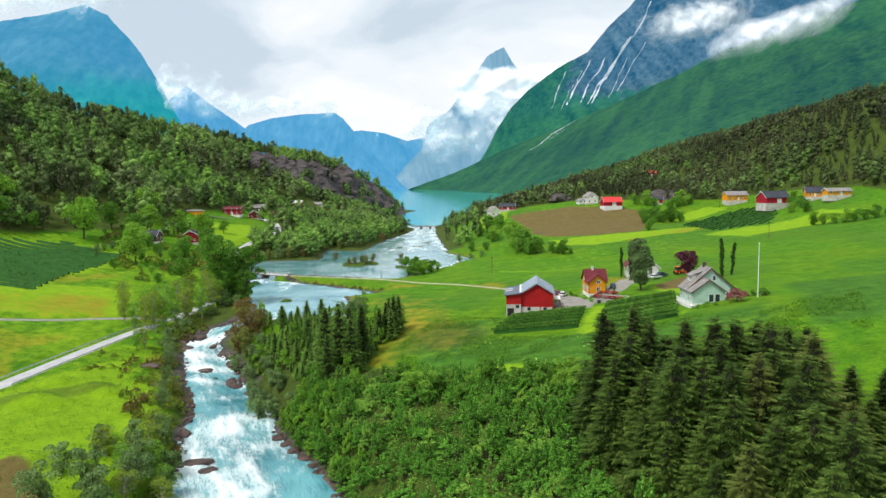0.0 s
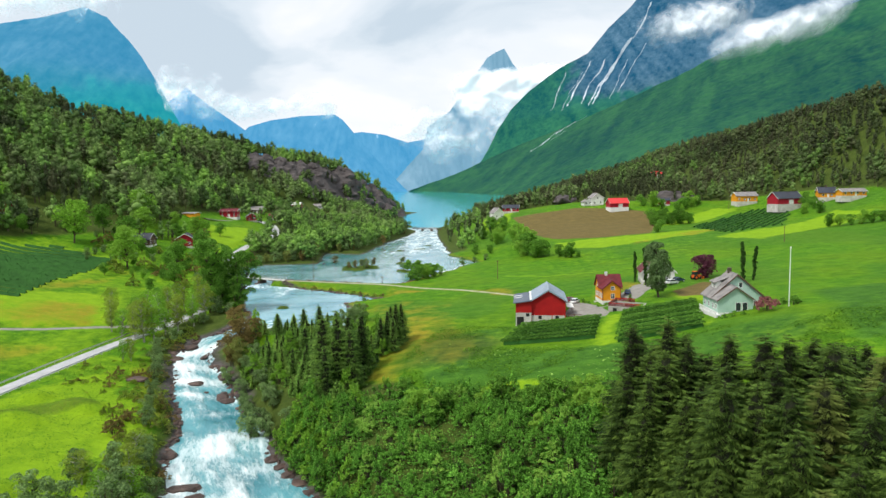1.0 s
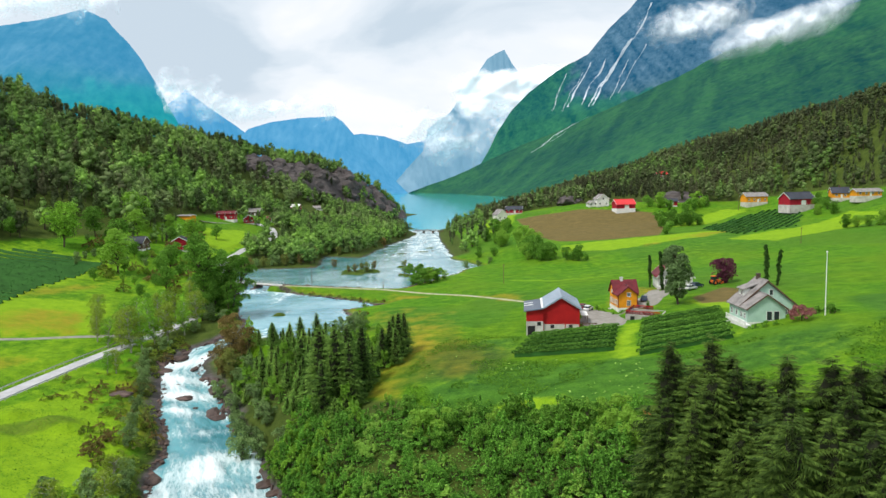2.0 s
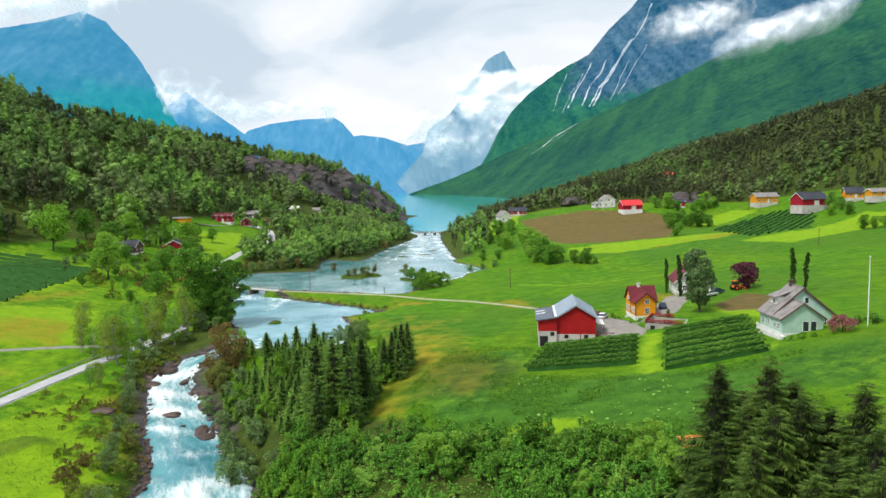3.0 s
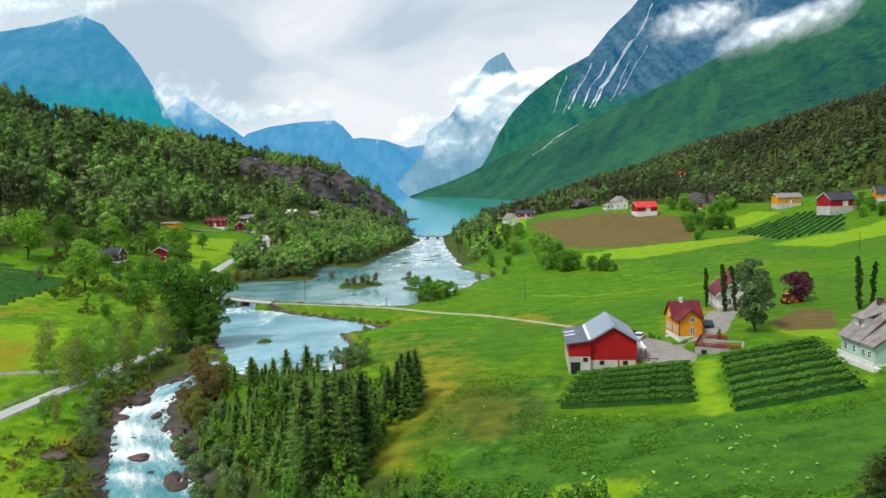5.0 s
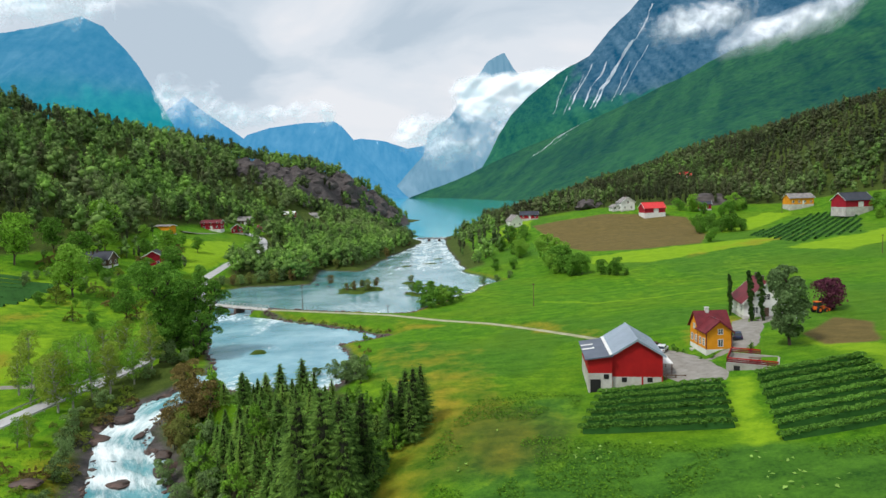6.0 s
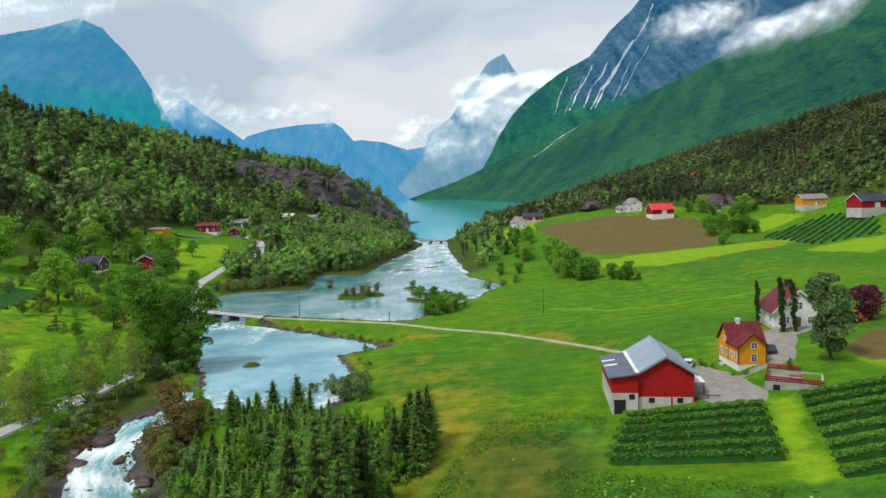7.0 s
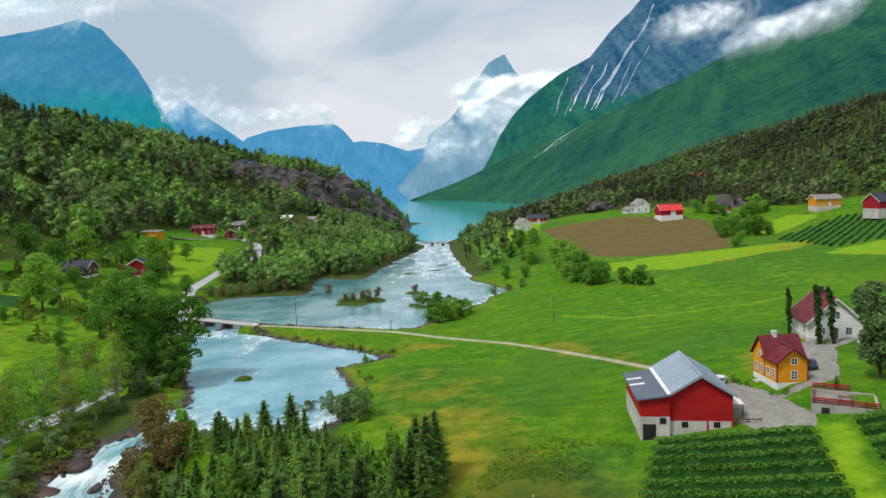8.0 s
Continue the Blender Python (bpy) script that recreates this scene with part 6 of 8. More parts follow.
def gable_house(name, m, w, d, eave, ridge, wall, roof, label, base_h=0.6, base=None, over=0.5, windows=(), doors=(), chimneys=(), category="house", verge=None, down=1.5, thick=0.22, corner=None):
    """A house with its gables to the front and back, at the pose m: front wall along x at y = 0."""
    ob = empty(name, m, label, category)
    bm = bmesh.new()
    prism(bm, [(-w / 2, base_h), (w / 2, base_h), (w / 2, eave), (0, ridge), (-w / 2, eave)], 0, d)
    part("wall", bm, wall, ob)
    bm = bmesh.new()
    box(bm, -w / 2 - 0.03, w / 2 + 0.03, -0.03, d + 0.03, -down, base_h)
    part("foundation", bm, base or M_CONCRETE, ob)
    k = (ridge - eave) / (w / 2)
    for s in (-1, 1):
        bm = bmesh.new()
        e = w / 2 + over
        prism(bm, [(0, ridge + 0.05), (s * e, eave - over * k + 0.05), (s * e, eave - over * k + 0.05 + thick), (0, ridge + 0.05 + thick)], -over, d + over)
        slope = part("roof_slope", bm, roof, ob)
        for y0 in (-over - 0.06, d + over + 0.01):
            bm = bmesh.new()
            prism(bm, [(0, ridge - 0.10), (s * (e + 0.02), eave - over * k - 0.10), (s * (e + 0.02), eave - over * k + 0.06 + thick), (0, ridge + 0.06 + thick)], y0, y0 + 0.05)
            part("verge_board", bm, verge or M_WHITE, slope)
    bm = bmesh.new()
    box(bm, -0.18, 0.18, -over, d + over, ridge + thick + 0.02, ridge + thick + 0.10)
    part("ridge_cap", bm, verge if verge is M_METALROOF else roof, ob)
    if corner:
        for sx in (-1, 1):
            for yy in (-0.03, d - 0.07):
                bm = bmesh.new()
                box(bm, sx * w / 2 - 0.10, sx * w / 2 + 0.10, yy, yy + 0.1, base_h, eave)
                part("corner_board", bm, corner, ob)
    for face, u, z, ww, hh, bars in windows:
        window(ob, FACES[face](w, d, u) @ pose(0, 0, z), ww, hh, bars)
    for face, u, z, ww, hh, mat in doors:
        bm = bmesh.new()
        box(bm, -ww / 2, ww / 2, -0.07, 0.03, z, z + hh, FACES[face](w, d, u))
        door = part("door", bm, mat, ob)
        bm = bmesh.new()
        box(bm, ww * 0.3, ww * 0.36, -0.13, -0.07, z + hh * 0.45, z + hh * 0.5, FACES[face](w, d, u))
        part("handle", bm, M_STEEL, door)
    for x, y, h in chimneys:
        z0 = ridge - abs(x) * k
        bm = bmesh.new()
        box(bm, x - 0.4, x + 0.4, y - 0.4, y + 0.4, z0 - 0.4, z0 + h)
        box(bm, x - 0.5, x + 0.5, y - 0.5, y + 0.5, z0 + h, z0 + h + 0.15)
        part("chimney", bm, M_BOULDER, ob)
    return ob


def build_barn():
    m = pose(25.6, 178.6, 6.0, 0, 0, -7)
    ob = gable_house("barn", m, 8.8, 13.4, 6.3, 9.0, M_REDWALL, M_METALROOF, "red timber barn with zinc roof on a whitewashed stone base", 2.4, M_CONCRETE, 0.5, [],
                     [("front", -1.8, 0.3, 2.6, 1.2, M_CONCRETE), ("front", 2.4, 0.3, 2.4, 1.2, M_CONCRETE)], [], "barn", M_METALROOF, 3.0)
    # lower wing along the left side
    bm = bmesh.new()
    prism(bm, [(-8.5, 3.2), (-4.4, 3.2), (-4.4, 6.2), (-8.5, 5.68)], -0.6, 12.6)
    wing = part("wing_wall", bm, M_REDWALL, ob)
    bm = bmesh.new()
    prism(bm, [(-8.5, -3.0), (-4.43, -3.0), (-4.43, 3.2), (-8.5, 3.2)], -0.63, 12.6)
    part("wing_base", bm, M_CONCRETE, ob)
    bm = bmesh.new()
    prism(bm, [(-9.1, 5.63), (-4.3, 6.32), (-4.3, 6.54), (-9.1, 5.85)], -1.1, 12.9)
    roof = part("wing_roof", bm, M_WINGROOF, ob, "darker sheet roof with two rooflights")
    for y in (5.5, 8.5):
        bm = bmesh.new()
        prism(bm, [(-9.0, 5.88), (-6.8, 6.19), (-6.8, 6.25), (-9.0, 5.94)], y, y + 0.7)
        part("rooflight", bm, M_WHITE, roof)
    bm = bmesh.new()
    prism(bm, [(-4.85, 6.56), (-4.35, 6.70), (-4.35, 6.80), (-4.85, 6.66)], -1.1, 12.9)
    part("flashing", bm, M_WHITE, roof, "pale flashing strip")
    bm = bmesh.new()
    box(bm, -8.2, -6.4, -0.72, -0.60, -0.3, 2.1)
    part("wing_door", bm, M_BLACK, ob, "dark open doorway")
    for x, z in ((-5.4, 2.2), (-2.2, 1.45), (2.2, 1.45)):
        bm = bmesh.new()
        box(bm, x - 0.45, x + 0.45, -0.70 if x < -4.4 else -0.09, -0.5 if x < -4.4 else 0.02, z, z + 0.85)
        part("hatch", bm, M_BLACK, ob)
    for x in (-4.4, 0.9, 4.3):
        bm = bmesh.new()
        box(bm, x - 0.12, x + 0.12, -0.14, 0.0, -1.0, 2.5)
        part("post", bm, M_REDWALL, ob)
    bm = bmesh.new()
    box(bm, 4.9, 6.6, 2.0, 7.5, 4.2, 4.32, None)
    part("lean_to_roof", bm, M_WHITE, ob, "white sheet roof over the side entrance")
    for y in (2.2, 7.3):
        bm = bmesh.new()
        box(bm, 6.35, 6.5, y - 0.08, y + 0.08, 0.5, 4.2)
        part("lean_to_post", bm, M_BROWNWOOD, ob)
    # seams of the metal roof
    for s in (-1, 1):
        for i in range(13):
            bm = bmesh.new()
            y = -0.4 + i * 1.15
            prism(bm, [(0.05 * s, 9.28), (s * 4.85, 6.28), (s * 4.85, 6.33), (0.05 * s, 9.33)], y, y + 0.05)
            part("roof_seam", bm, M_METALROOF, ob)
    # timber ramp to the loft
    rp = empty("loading_ramp", m @ pose(4.9, 0.4, 0), "weathered timber loading ramp beside the barn", "ramp")
    bm = bmesh.new()
    box(bm, 0, 3.6, 0, 2.4, 1.55, 1.75)
    part("deck", bm, M_BROWNWOOD, rp)
    for x in (0.2, 1.8, 3.4):
        for y in (0.1, 2.3):
            bm = bmesh.new()
            box(bm, x - 0.09, x + 0.09, y - 0.09, y + 0.09, -1.0, 2.7 if y < 1 else 1.6)
            part("post", bm, M_BROWNWOOD, rp)
    bm = bmesh.new()
    box(bm, 0, 3.6, 0.05, 0.13, 2.5, 2.65)
    box(bm, 0, 3.6, 0.05, 0.13, 2.1, 2.2)
    part("handrail", bm, M_BROWNWOOD, rp)


build_barn()


def build_yellow_house():
    W, D = 6.6, 8.4
    ob = gable_house("ochre_house", pose(45.2, 190.8, 8.6, 0, 0, 2) @ Matrix.Scale(0.93, 4), 5.4, D * 0.5, 5.0, 7.2, M_YELLOW, M_MAROON, "ochre yellow timber house with maroon tiled roof on a white base", 1.3, M_WHITE, 0.45,
                     [("front", 0.3, 1.9, 0.95, 1.4, (1, 2)), ("front", 0.3, 4.5, 0.95, 1.0, (1, 1)), ("left", 1.2, 2.0, 0.8, 1.4, (1, 2)), ("left", 3.0, 2.0, 0.8, 1.4, (1, 2))], [], [], "house", M_MAROON, 2.0, corner=M_MAROON)
    # main block with its ridge across
    bm = bmesh.new()
    p = [(0, 1.3), (0.01, 5.2), (D * 0.27, 8.2), (D * 0.54, 5.2), (D * 0.54, 1.3)]
    mm = pose(-2.74, D * 0.42, 0, 0, 0, 90)
    prism(bm, p, -W + 0.04, 0)
    bmesh.ops.transform(bm, matrix=mm, verts=bm.verts)
    part("main_wall", bm, M_YELLOW, ob)
    for a, b in (((-0.5, 4.70), (D * 0.27, 8.3)), ((D * 0.54 + 0.5, 4.70), (D * 0.27, 8.3))):
        bm = bmesh.new()
        prism(bm, [a, b, (b[0], b[1] + 0.22), (a[0], a[1] + 0.22)], -W - 0.45, 0.45)
        bmesh.ops.transform(bm, matrix=mm, verts=bm.verts)
        part("main_roof", bm, M_MAROON, ob)
    bm = bmesh.new()
    box(bm, -2.76, W - 2.72, D * 0.42, D * 0.96, -2, 1.31)
    part("main_base", bm, M_WHITE, ob)
    for u, z, ww, hh in ((D * 0.60, 2.0, 0.8, 1.4), (D * 0.82, 2.0, 0.8, 1.4), (D * 0.70, 4.7, 0.7, 1.0)):
        window(ob, FACES["left"](5.52, D, u) @ pose(0, 0, z), ww, hh, (1, 2))
    window(ob, pose(3.2, D * 0.42 - 0.02, 2.0), 0.8, 1.4, (1, 2))
    window(ob, FACES["front"](W, D, 0.4) @ pose(0, -0.04, 0.35), 0.7, 0.5, (0, 0))
    bm = bmesh.new()
    box(bm, -0.5, 0.2, D * 0.69 - 0.35, D * 0.69 + 0.35, 7.8, 9.1)
    box(bm, -0.6, 0.3, D * 0.69 - 0.45, D * 0.69 + 0.45, 9.1, 9.22)
    part("chimney", bm, M_WHITE, ob)
    # attic skylight on the main roof
    bm = bmesh.new()
    box(bm, -0.35, 0.35, -0.45, 0.45, 0, 0.08, pose(0.9, D * 0.52, 6.86, 52))
    part("skylight", bm, M_GLASS, ob)
    # low steps and planted stones along the white base
    bm = bmesh.new()
    for i in range(4):
        box(bm, -3.6 - 0.02 * i, -2.78, 4.6 + i * 0.3, 6.4, -0.6 + 0.2 * i, -0.4 + 0.2 * i)
    part("steps", bm, M_CONCRETE, ob)


build_yellow_house()


def build_white_house():
    m = pose(65.6, 213.4, 10.6, 0, 0, -10)
    gable_house("white_house", m, 9.8, 10.5, 4.0, 8.5, M_WHITE, M_MAROON, "white timber house with steep maroon roof and two chimneys", 0.7, M_CONCRETE, 0.6,
                [("front", -2.4, 1.5, 1.0, 1.3, (1, 2)), ("front", 2.4, 1.5, 1.0, 1.3, (1, 2)), ("front", 0, 4.6, 1.4, 1.3, (1, 2)), ("left", 2.0, 1.5, 1.0, 1.3, (1, 2)), ("left", 6.0, 1.5, 1.0, 1.3, (1, 2))],
                [("front", 0, 0.7, 1.0, 2.05, M_BROWNWOOD)], [(-0.4, 2.5, 1.5), (-0.2, 7.0, 1.5)], "house", M_WHITE)


build_white_house()


def build_green_house():
    ob = gable_house("pale_green_house", pose(62.5, 152.4, 13.3, 0, 0, -1) @ Matrix.Scale(0.85, 4), 9.0, 4.6, 3.8, 7.0, M_MINT, M_SLATE, "pale green timber house with large grey slate roofs", 0.5, M_WHITE, 0.5,
                     [("front", 0.7, 0.9, 1.2, 2.1, (0, 0)), ("front", 2.4, 0.9, 1.2, 2.1, (0, 0)), ("left", 1.4, 1.3, 0.9, 1.2, (1, 1)), ("left", 3.2, 1.3, 0.9, 1.2, (1, 1))], [], [], "house", M_BROWNWOOD, 2.5)
    # taller rear block: its left eave runs on in line with the front wing
    ridge, foot = (2.0, 9.7), 4.2
    bm = bmesh.new()
    prism(bm, [(-4.48, 0.5), (8.6, 0.5), (8.6, 4.0), (2.0, 9.5), (-4.48, 3.8)], foot, 10.2)
    part("rear_wall", bm, M_MINT, ob)
    bm = bmesh.new()
    prism(bm, [(-4.5, -2.5), (8.64, -2.5), (8.64, 0.5), (-4.5, 0.5)], foot + 0.4, 10.24)
    part("rear_foundation", bm, M_WHITE, ob)
    for a in ((-5.05, 3.45), (9.4, 3.5)):
        bm = bmesh.new()
        prism(bm, [a, ridge, (ridge[0], ridge[1] + 0.24), (a[0], a[1] + 0.24)], foot - 0.5, 10.8)
        slope = part("rear_roof", bm, M_SLATE, ob)
        for y in (foot - 0.58, 10.82):
            bm = bmesh.new()
            prism(bm, [(a[0], a[1] - 0.16), (ridge[0], ridge[1] - 0.16), (ridge[0], ridge[1] + 0.26), (a[0], a[1] + 0.26)], y, y + 0.06)
            part("verge_board", bm, M_BROWNWOOD, slope)
    bm = bmesh.new()
    box(bm, ridge[0] - 0.2, ridge[0] + 0.2, foot - 0.5, 10.8, ridge[1] + 0.2, ridge[1] + 0.3)
    part("ridge_tiles", bm, M_SLATE, ob)
    # dormer on the left slope
    bm = bmesh.new()
    box(bm, -2.6, 0.6, 6.4, 9.4, 5.4, 7.5)
    dormer = part("dormer", bm, M_WHITE, ob)
    bm = bmesh.new()
    prism(bm, [(-3.1, 7.3), (1.5, 9.0), (1.5, 9.2), (-3.1, 7.5)], 6.0, 9.8)
    part("dormer_roof", bm, M_SLATE, dormer)
    window(ob, pose(-2.62, 7.4, 5.9, 0, 0, -90), 0.9, 1.0, (1, 0))
    window(ob, pose(3.0, foot - 0.02, 6.3), 0.8, 1.3, (0, 0))
    window(ob, pose(7.0, foot - 0.02, 1.4), 1.0, 1.3, (1, 1))
    for u in (6.0, 8.6):
        window(ob, FACES["left"](9.0, 11, u) @ pose(0, 0, 1.3), 0.9, 1.2, (1, 1))
    bm = bmesh.new()
    box(bm, 1.5, 2.3, 8.4, 9.2, 9.2, 10.9)
    box(bm, 1.4, 2.4, 8.3, 9.3, 10.9, 11.05)
    part("chimney", bm, M_BOULDER, ob)
    # low white garden wall and veranda along the left side
    bm = bmesh.new()
    box(bm, -6.0, -4.6, -2.2, 9.0, -2.4, 0.25)
    ver = part("veranda", bm, M_WHITE, ob)
    for y in (-2.0, 0.8, 3.6, 6.4, 8.8):
        bm = bmesh.new()
        box(bm, -5.95, -5.8, y - 0.07, y + 0.07, 0.25, 1.3)
        part("veranda_post", bm, M_WHITE, ver)
    for i in range(32):
        bm = bmesh.new()
        box(bm, -5.9, -5.86, -1.9 + i * 0.335, -1.78 + i * 0.335, 0.25, 1.12)
        part("baluster", bm, M_WHITE, ver)
    bm = bmesh.new()
    box(bm, -5.96, -5.80, -2.1, 8.9, 1.12, 1.22)
    part("handrail", bm, M_WHITE, ver)
    bm = bmesh.new()
    box(bm, 4.6, 8.4, -1.0, 4.1, -2.0, 0.3)
    part("terrace", bm, M_CONCRETE, ob)


build_green_house()


def build_terrace():
    L0, D0, top = 8.2, 8.0, 1.9
    ob = empty("terrace", pose(40.9, 177.6, 8.9, 0, 0, -29), "concrete terrace with dark red timber railings", "terrace")
    for k, (x0, x1, y0, y1) in enumerate(((0, L0, 0, 0.35), (0, 0.35, 0.35, D0), (L0 - 0.35, L0, 0.35, D0), (0.35, L0 - 0.35, D0 - 0.35, D0))):
        bm = bmesh.new()
        box(bm, x0, x1, y0, y1, -2.0, top)
        part("retaining_wall", bm, M_OLDCONCRETE, ob)
    bm = bmesh.new()
    box(bm, 0.35, L0 - 0.35, 0.35, D0 - 0.35, -1.0, top - 0.45)
    part("deck", bm, M_GRAVEL, ob)
    for x0, y0, x1, y1 in ((0.1, 0.1, L0 - 0.1, 0.1), (0.1, 0.1, 0.1, D0 - 0.1), (0.1, D0 - 0.1, L0 * 0.6, D0 - 0.1)):
        L = math.hypot(x1 - x0, y1 - y0)
        n = int(L / 1.5)
        for i in range(n + 1):
            bm = bmesh.new()
            x, y = x0 + (x1 - x0) * i / n, y0 + (y1 - y0) * i / n
            box(bm, x - 0.06, x + 0.06, y - 0.06, y + 0.06, top, top + 0.95)
            part("post", bm, M_MAROON, ob)
        for z in (top + 0.15, top + 0.45, top + 0.75):
            bm = bmesh.new()
            box(bm, min(x0, x1) - 0.05, max(x0, x1) + 0.05, min(y0, y1) - 0.05, max(y0, y1) + 0.05, z, z + 0.2)
            part("board", bm, M_REDWALL if z > top + 0.5 else M_MAROON, ob)
    bm = bmesh.new()
    box(bm, 1.2, 2.2, -0.04, 0.02, -0.6, 1.5)
    part("cellar_door", bm, M_BLACK, ob)
    tb = empty("garden_table", pose(46.6, 179.0, 10.35, 0, 0, -29), "brown timber garden table with benches", "table")
    bm = bmesh.new()
    box(bm, -1.0, 1.0, -0.45, 0.45, 0.70, 0.76)
    part("tabletop", bm, M_BROWNWOOD, tb)
    for s in (-1, 1):
        bm = bmesh.new()
        box(bm, -1.0, 1.0, s * 0.85 - 0.15, s * 0.85 + 0.15, 0.42, 0.47)
        part("bench", bm, M_BROWNWOOD, tb)
        bm = bmesh.new()
        box(bm, s * 0.7 - 0.05, s * 0.7 + 0.05, -0.9, 0.9, 0, 0.7)
        part("leg", bm, M_BROWNWOOD, tb)


build_terrace()


def car(name, x, y, turn, paint, label, scale=1.0):
    """A hatchback: body with sloping bonnet, glazed cabin, four wheels, lamps."""
    ob = empty(name, pose(x, y, gz(x, y) + 0.16, 0, 0, turn) @ Matrix.Scale(scale, 4), label, "car", "parked cars")
    bm = bmesh.new()
    prism(bm, [(-2.1, 0.35), (2.1, 0.35), (2.15, 0.70), (1.9, 0.86), (0.9, 0.95), (-1.9, 0.98), (-2.15, 0.75)], -0.85, 0.85)
    bmesh.ops.bevel(bm, geom=bm.edges[:], offset=0.07, segments=2, affect="EDGES")
    part("body", bm, paint, ob)
    bm = bmesh.new()
    prism(bm, [(0.95, 0.93), (0.35, 1.38), (-1.35, 1.42), (-1.95, 0.96)], -0.74, 0.74)
    part("glazed_cabin", bm, M_GLASS, ob)
    bm = bmesh.new()
    prism(bm, [(0.38, 1.36), (0.30, 1.46), (-1.30, 1.49), (-1.42, 1.38)], -0.72, 0.72)
    part("roof", bm, paint, ob)
    for wx in (-1.3, 1.3):
        for wy in (-0.82, 0.82):
            bm = bmesh.new()
            bmesh.ops.create_cone(bm, segments=16, radius1=0.32, radius2=0.32, depth=0.2, cap_ends=True, matrix=pose(wx, wy, 0.32, 90))
            wheel = part("wheel", bm, M_BLACK, ob)
            bm = bmesh.new()
            bmesh.ops.create_cone(bm, segments=12, radius1=0.2, radius2=0.2, depth=0.23, cap_ends=True, matrix=pose(wx, wy, 0.32, 90))
            part("rim", bm, M_STEEL, wheel)
    for s in (-1, 1):
        bm = bmesh.new()
        box(bm, 2.05, 2.16, s * 0.6 - 0.15, s * 0.6 + 0.15, 0.62, 0.76)
        part("headlight", bm, M_WHITE, ob)
        bm = bmesh.new()
        box(bm, -2.16, -2.08, s * 0.65 - 0.1, s * 0.65 + 0.1, 0.65, 0.82)
        part("tail_light", bm, M_CARRED, ob)


car("white_car", 36.2, 197.0, 60, M_CARWHITE, "white hatchback parked beside the barn")
car("red_car", 35.6, 200.4, 50, M_CARRED, "wine red hatchback parked beside the barn")
car("blue_car", 51.4, 197.0, 75, M_CARBLUE, "dark blue car parked beside the ochre house")
car("silver_car", 67.5, 206.5, 30, M_CARWHITE, "white car parked on the drive")
car("grey_car", 70.5, 209.5, 30, M_CARBLUE, "dark blue car parked on the drive")


def build_tractor():
    x, y = 77.2, 212.6
    ob = empty("tractor", pose(x, y, gz(x, y), 0, 0, 20), "small orange tractor beside the soil plot", "tractor")
    bm = bmesh.new()
    prism(bm, [(-1.4, 0.7), (1.7, 0.7), (1.7, 1.4), (0.2, 1.6), (-1.4, 1.5)], -0.55, 0.55)
    bmesh.ops.bevel(bm, geom=bm.edges[:], offset=0.08, segments=2, affect="EDGES")
    part("body", bm, M_ORANGE, ob)
    bm = bmesh.new()
    prism(bm, [(-1.3, 1.5), (0.1, 1.6), (-0.1, 2.5), (-1.2, 2.5)], -0.6, 0.6)
    part("cab", bm, M_GLASS, ob)
    bm = bmesh.new()
    box(bm, -1.35, 0.05, -0.68, 0.68, 2.5, 2.62)
    part("cab_roof", bm, M_ORANGE, ob)
    for wx, r in ((-0.8, 0.75), (1.2, 0.5)):
        for s in (-1, 1):
            bm = bmesh.new()
            bmesh.ops.create_cone(bm, segments=18, radius1=r, radius2=r, depth=0.4, cap_ends=True, matrix=pose(wx, s * 0.8, r, 90))
            wh = part("wheel", bm, M_BLACK, ob)
            bm = bmesh.new()
            bmesh.ops.create_cone(bm, segments=12, radius1=r * 0.5, radius2=r * 0.5, depth=0.43, cap_ends=True, matrix=pose(wx, s * 0.8, r, 90))
            part("rim", bm, M_ORANGE, wh)
    bm = bmesh.new()
    box(bm, 1.9, 2.3, -0.9, 0.9, 0.3, 0.9)
    part("bucket", bm, M_ORANGE, ob)


build_tractor()

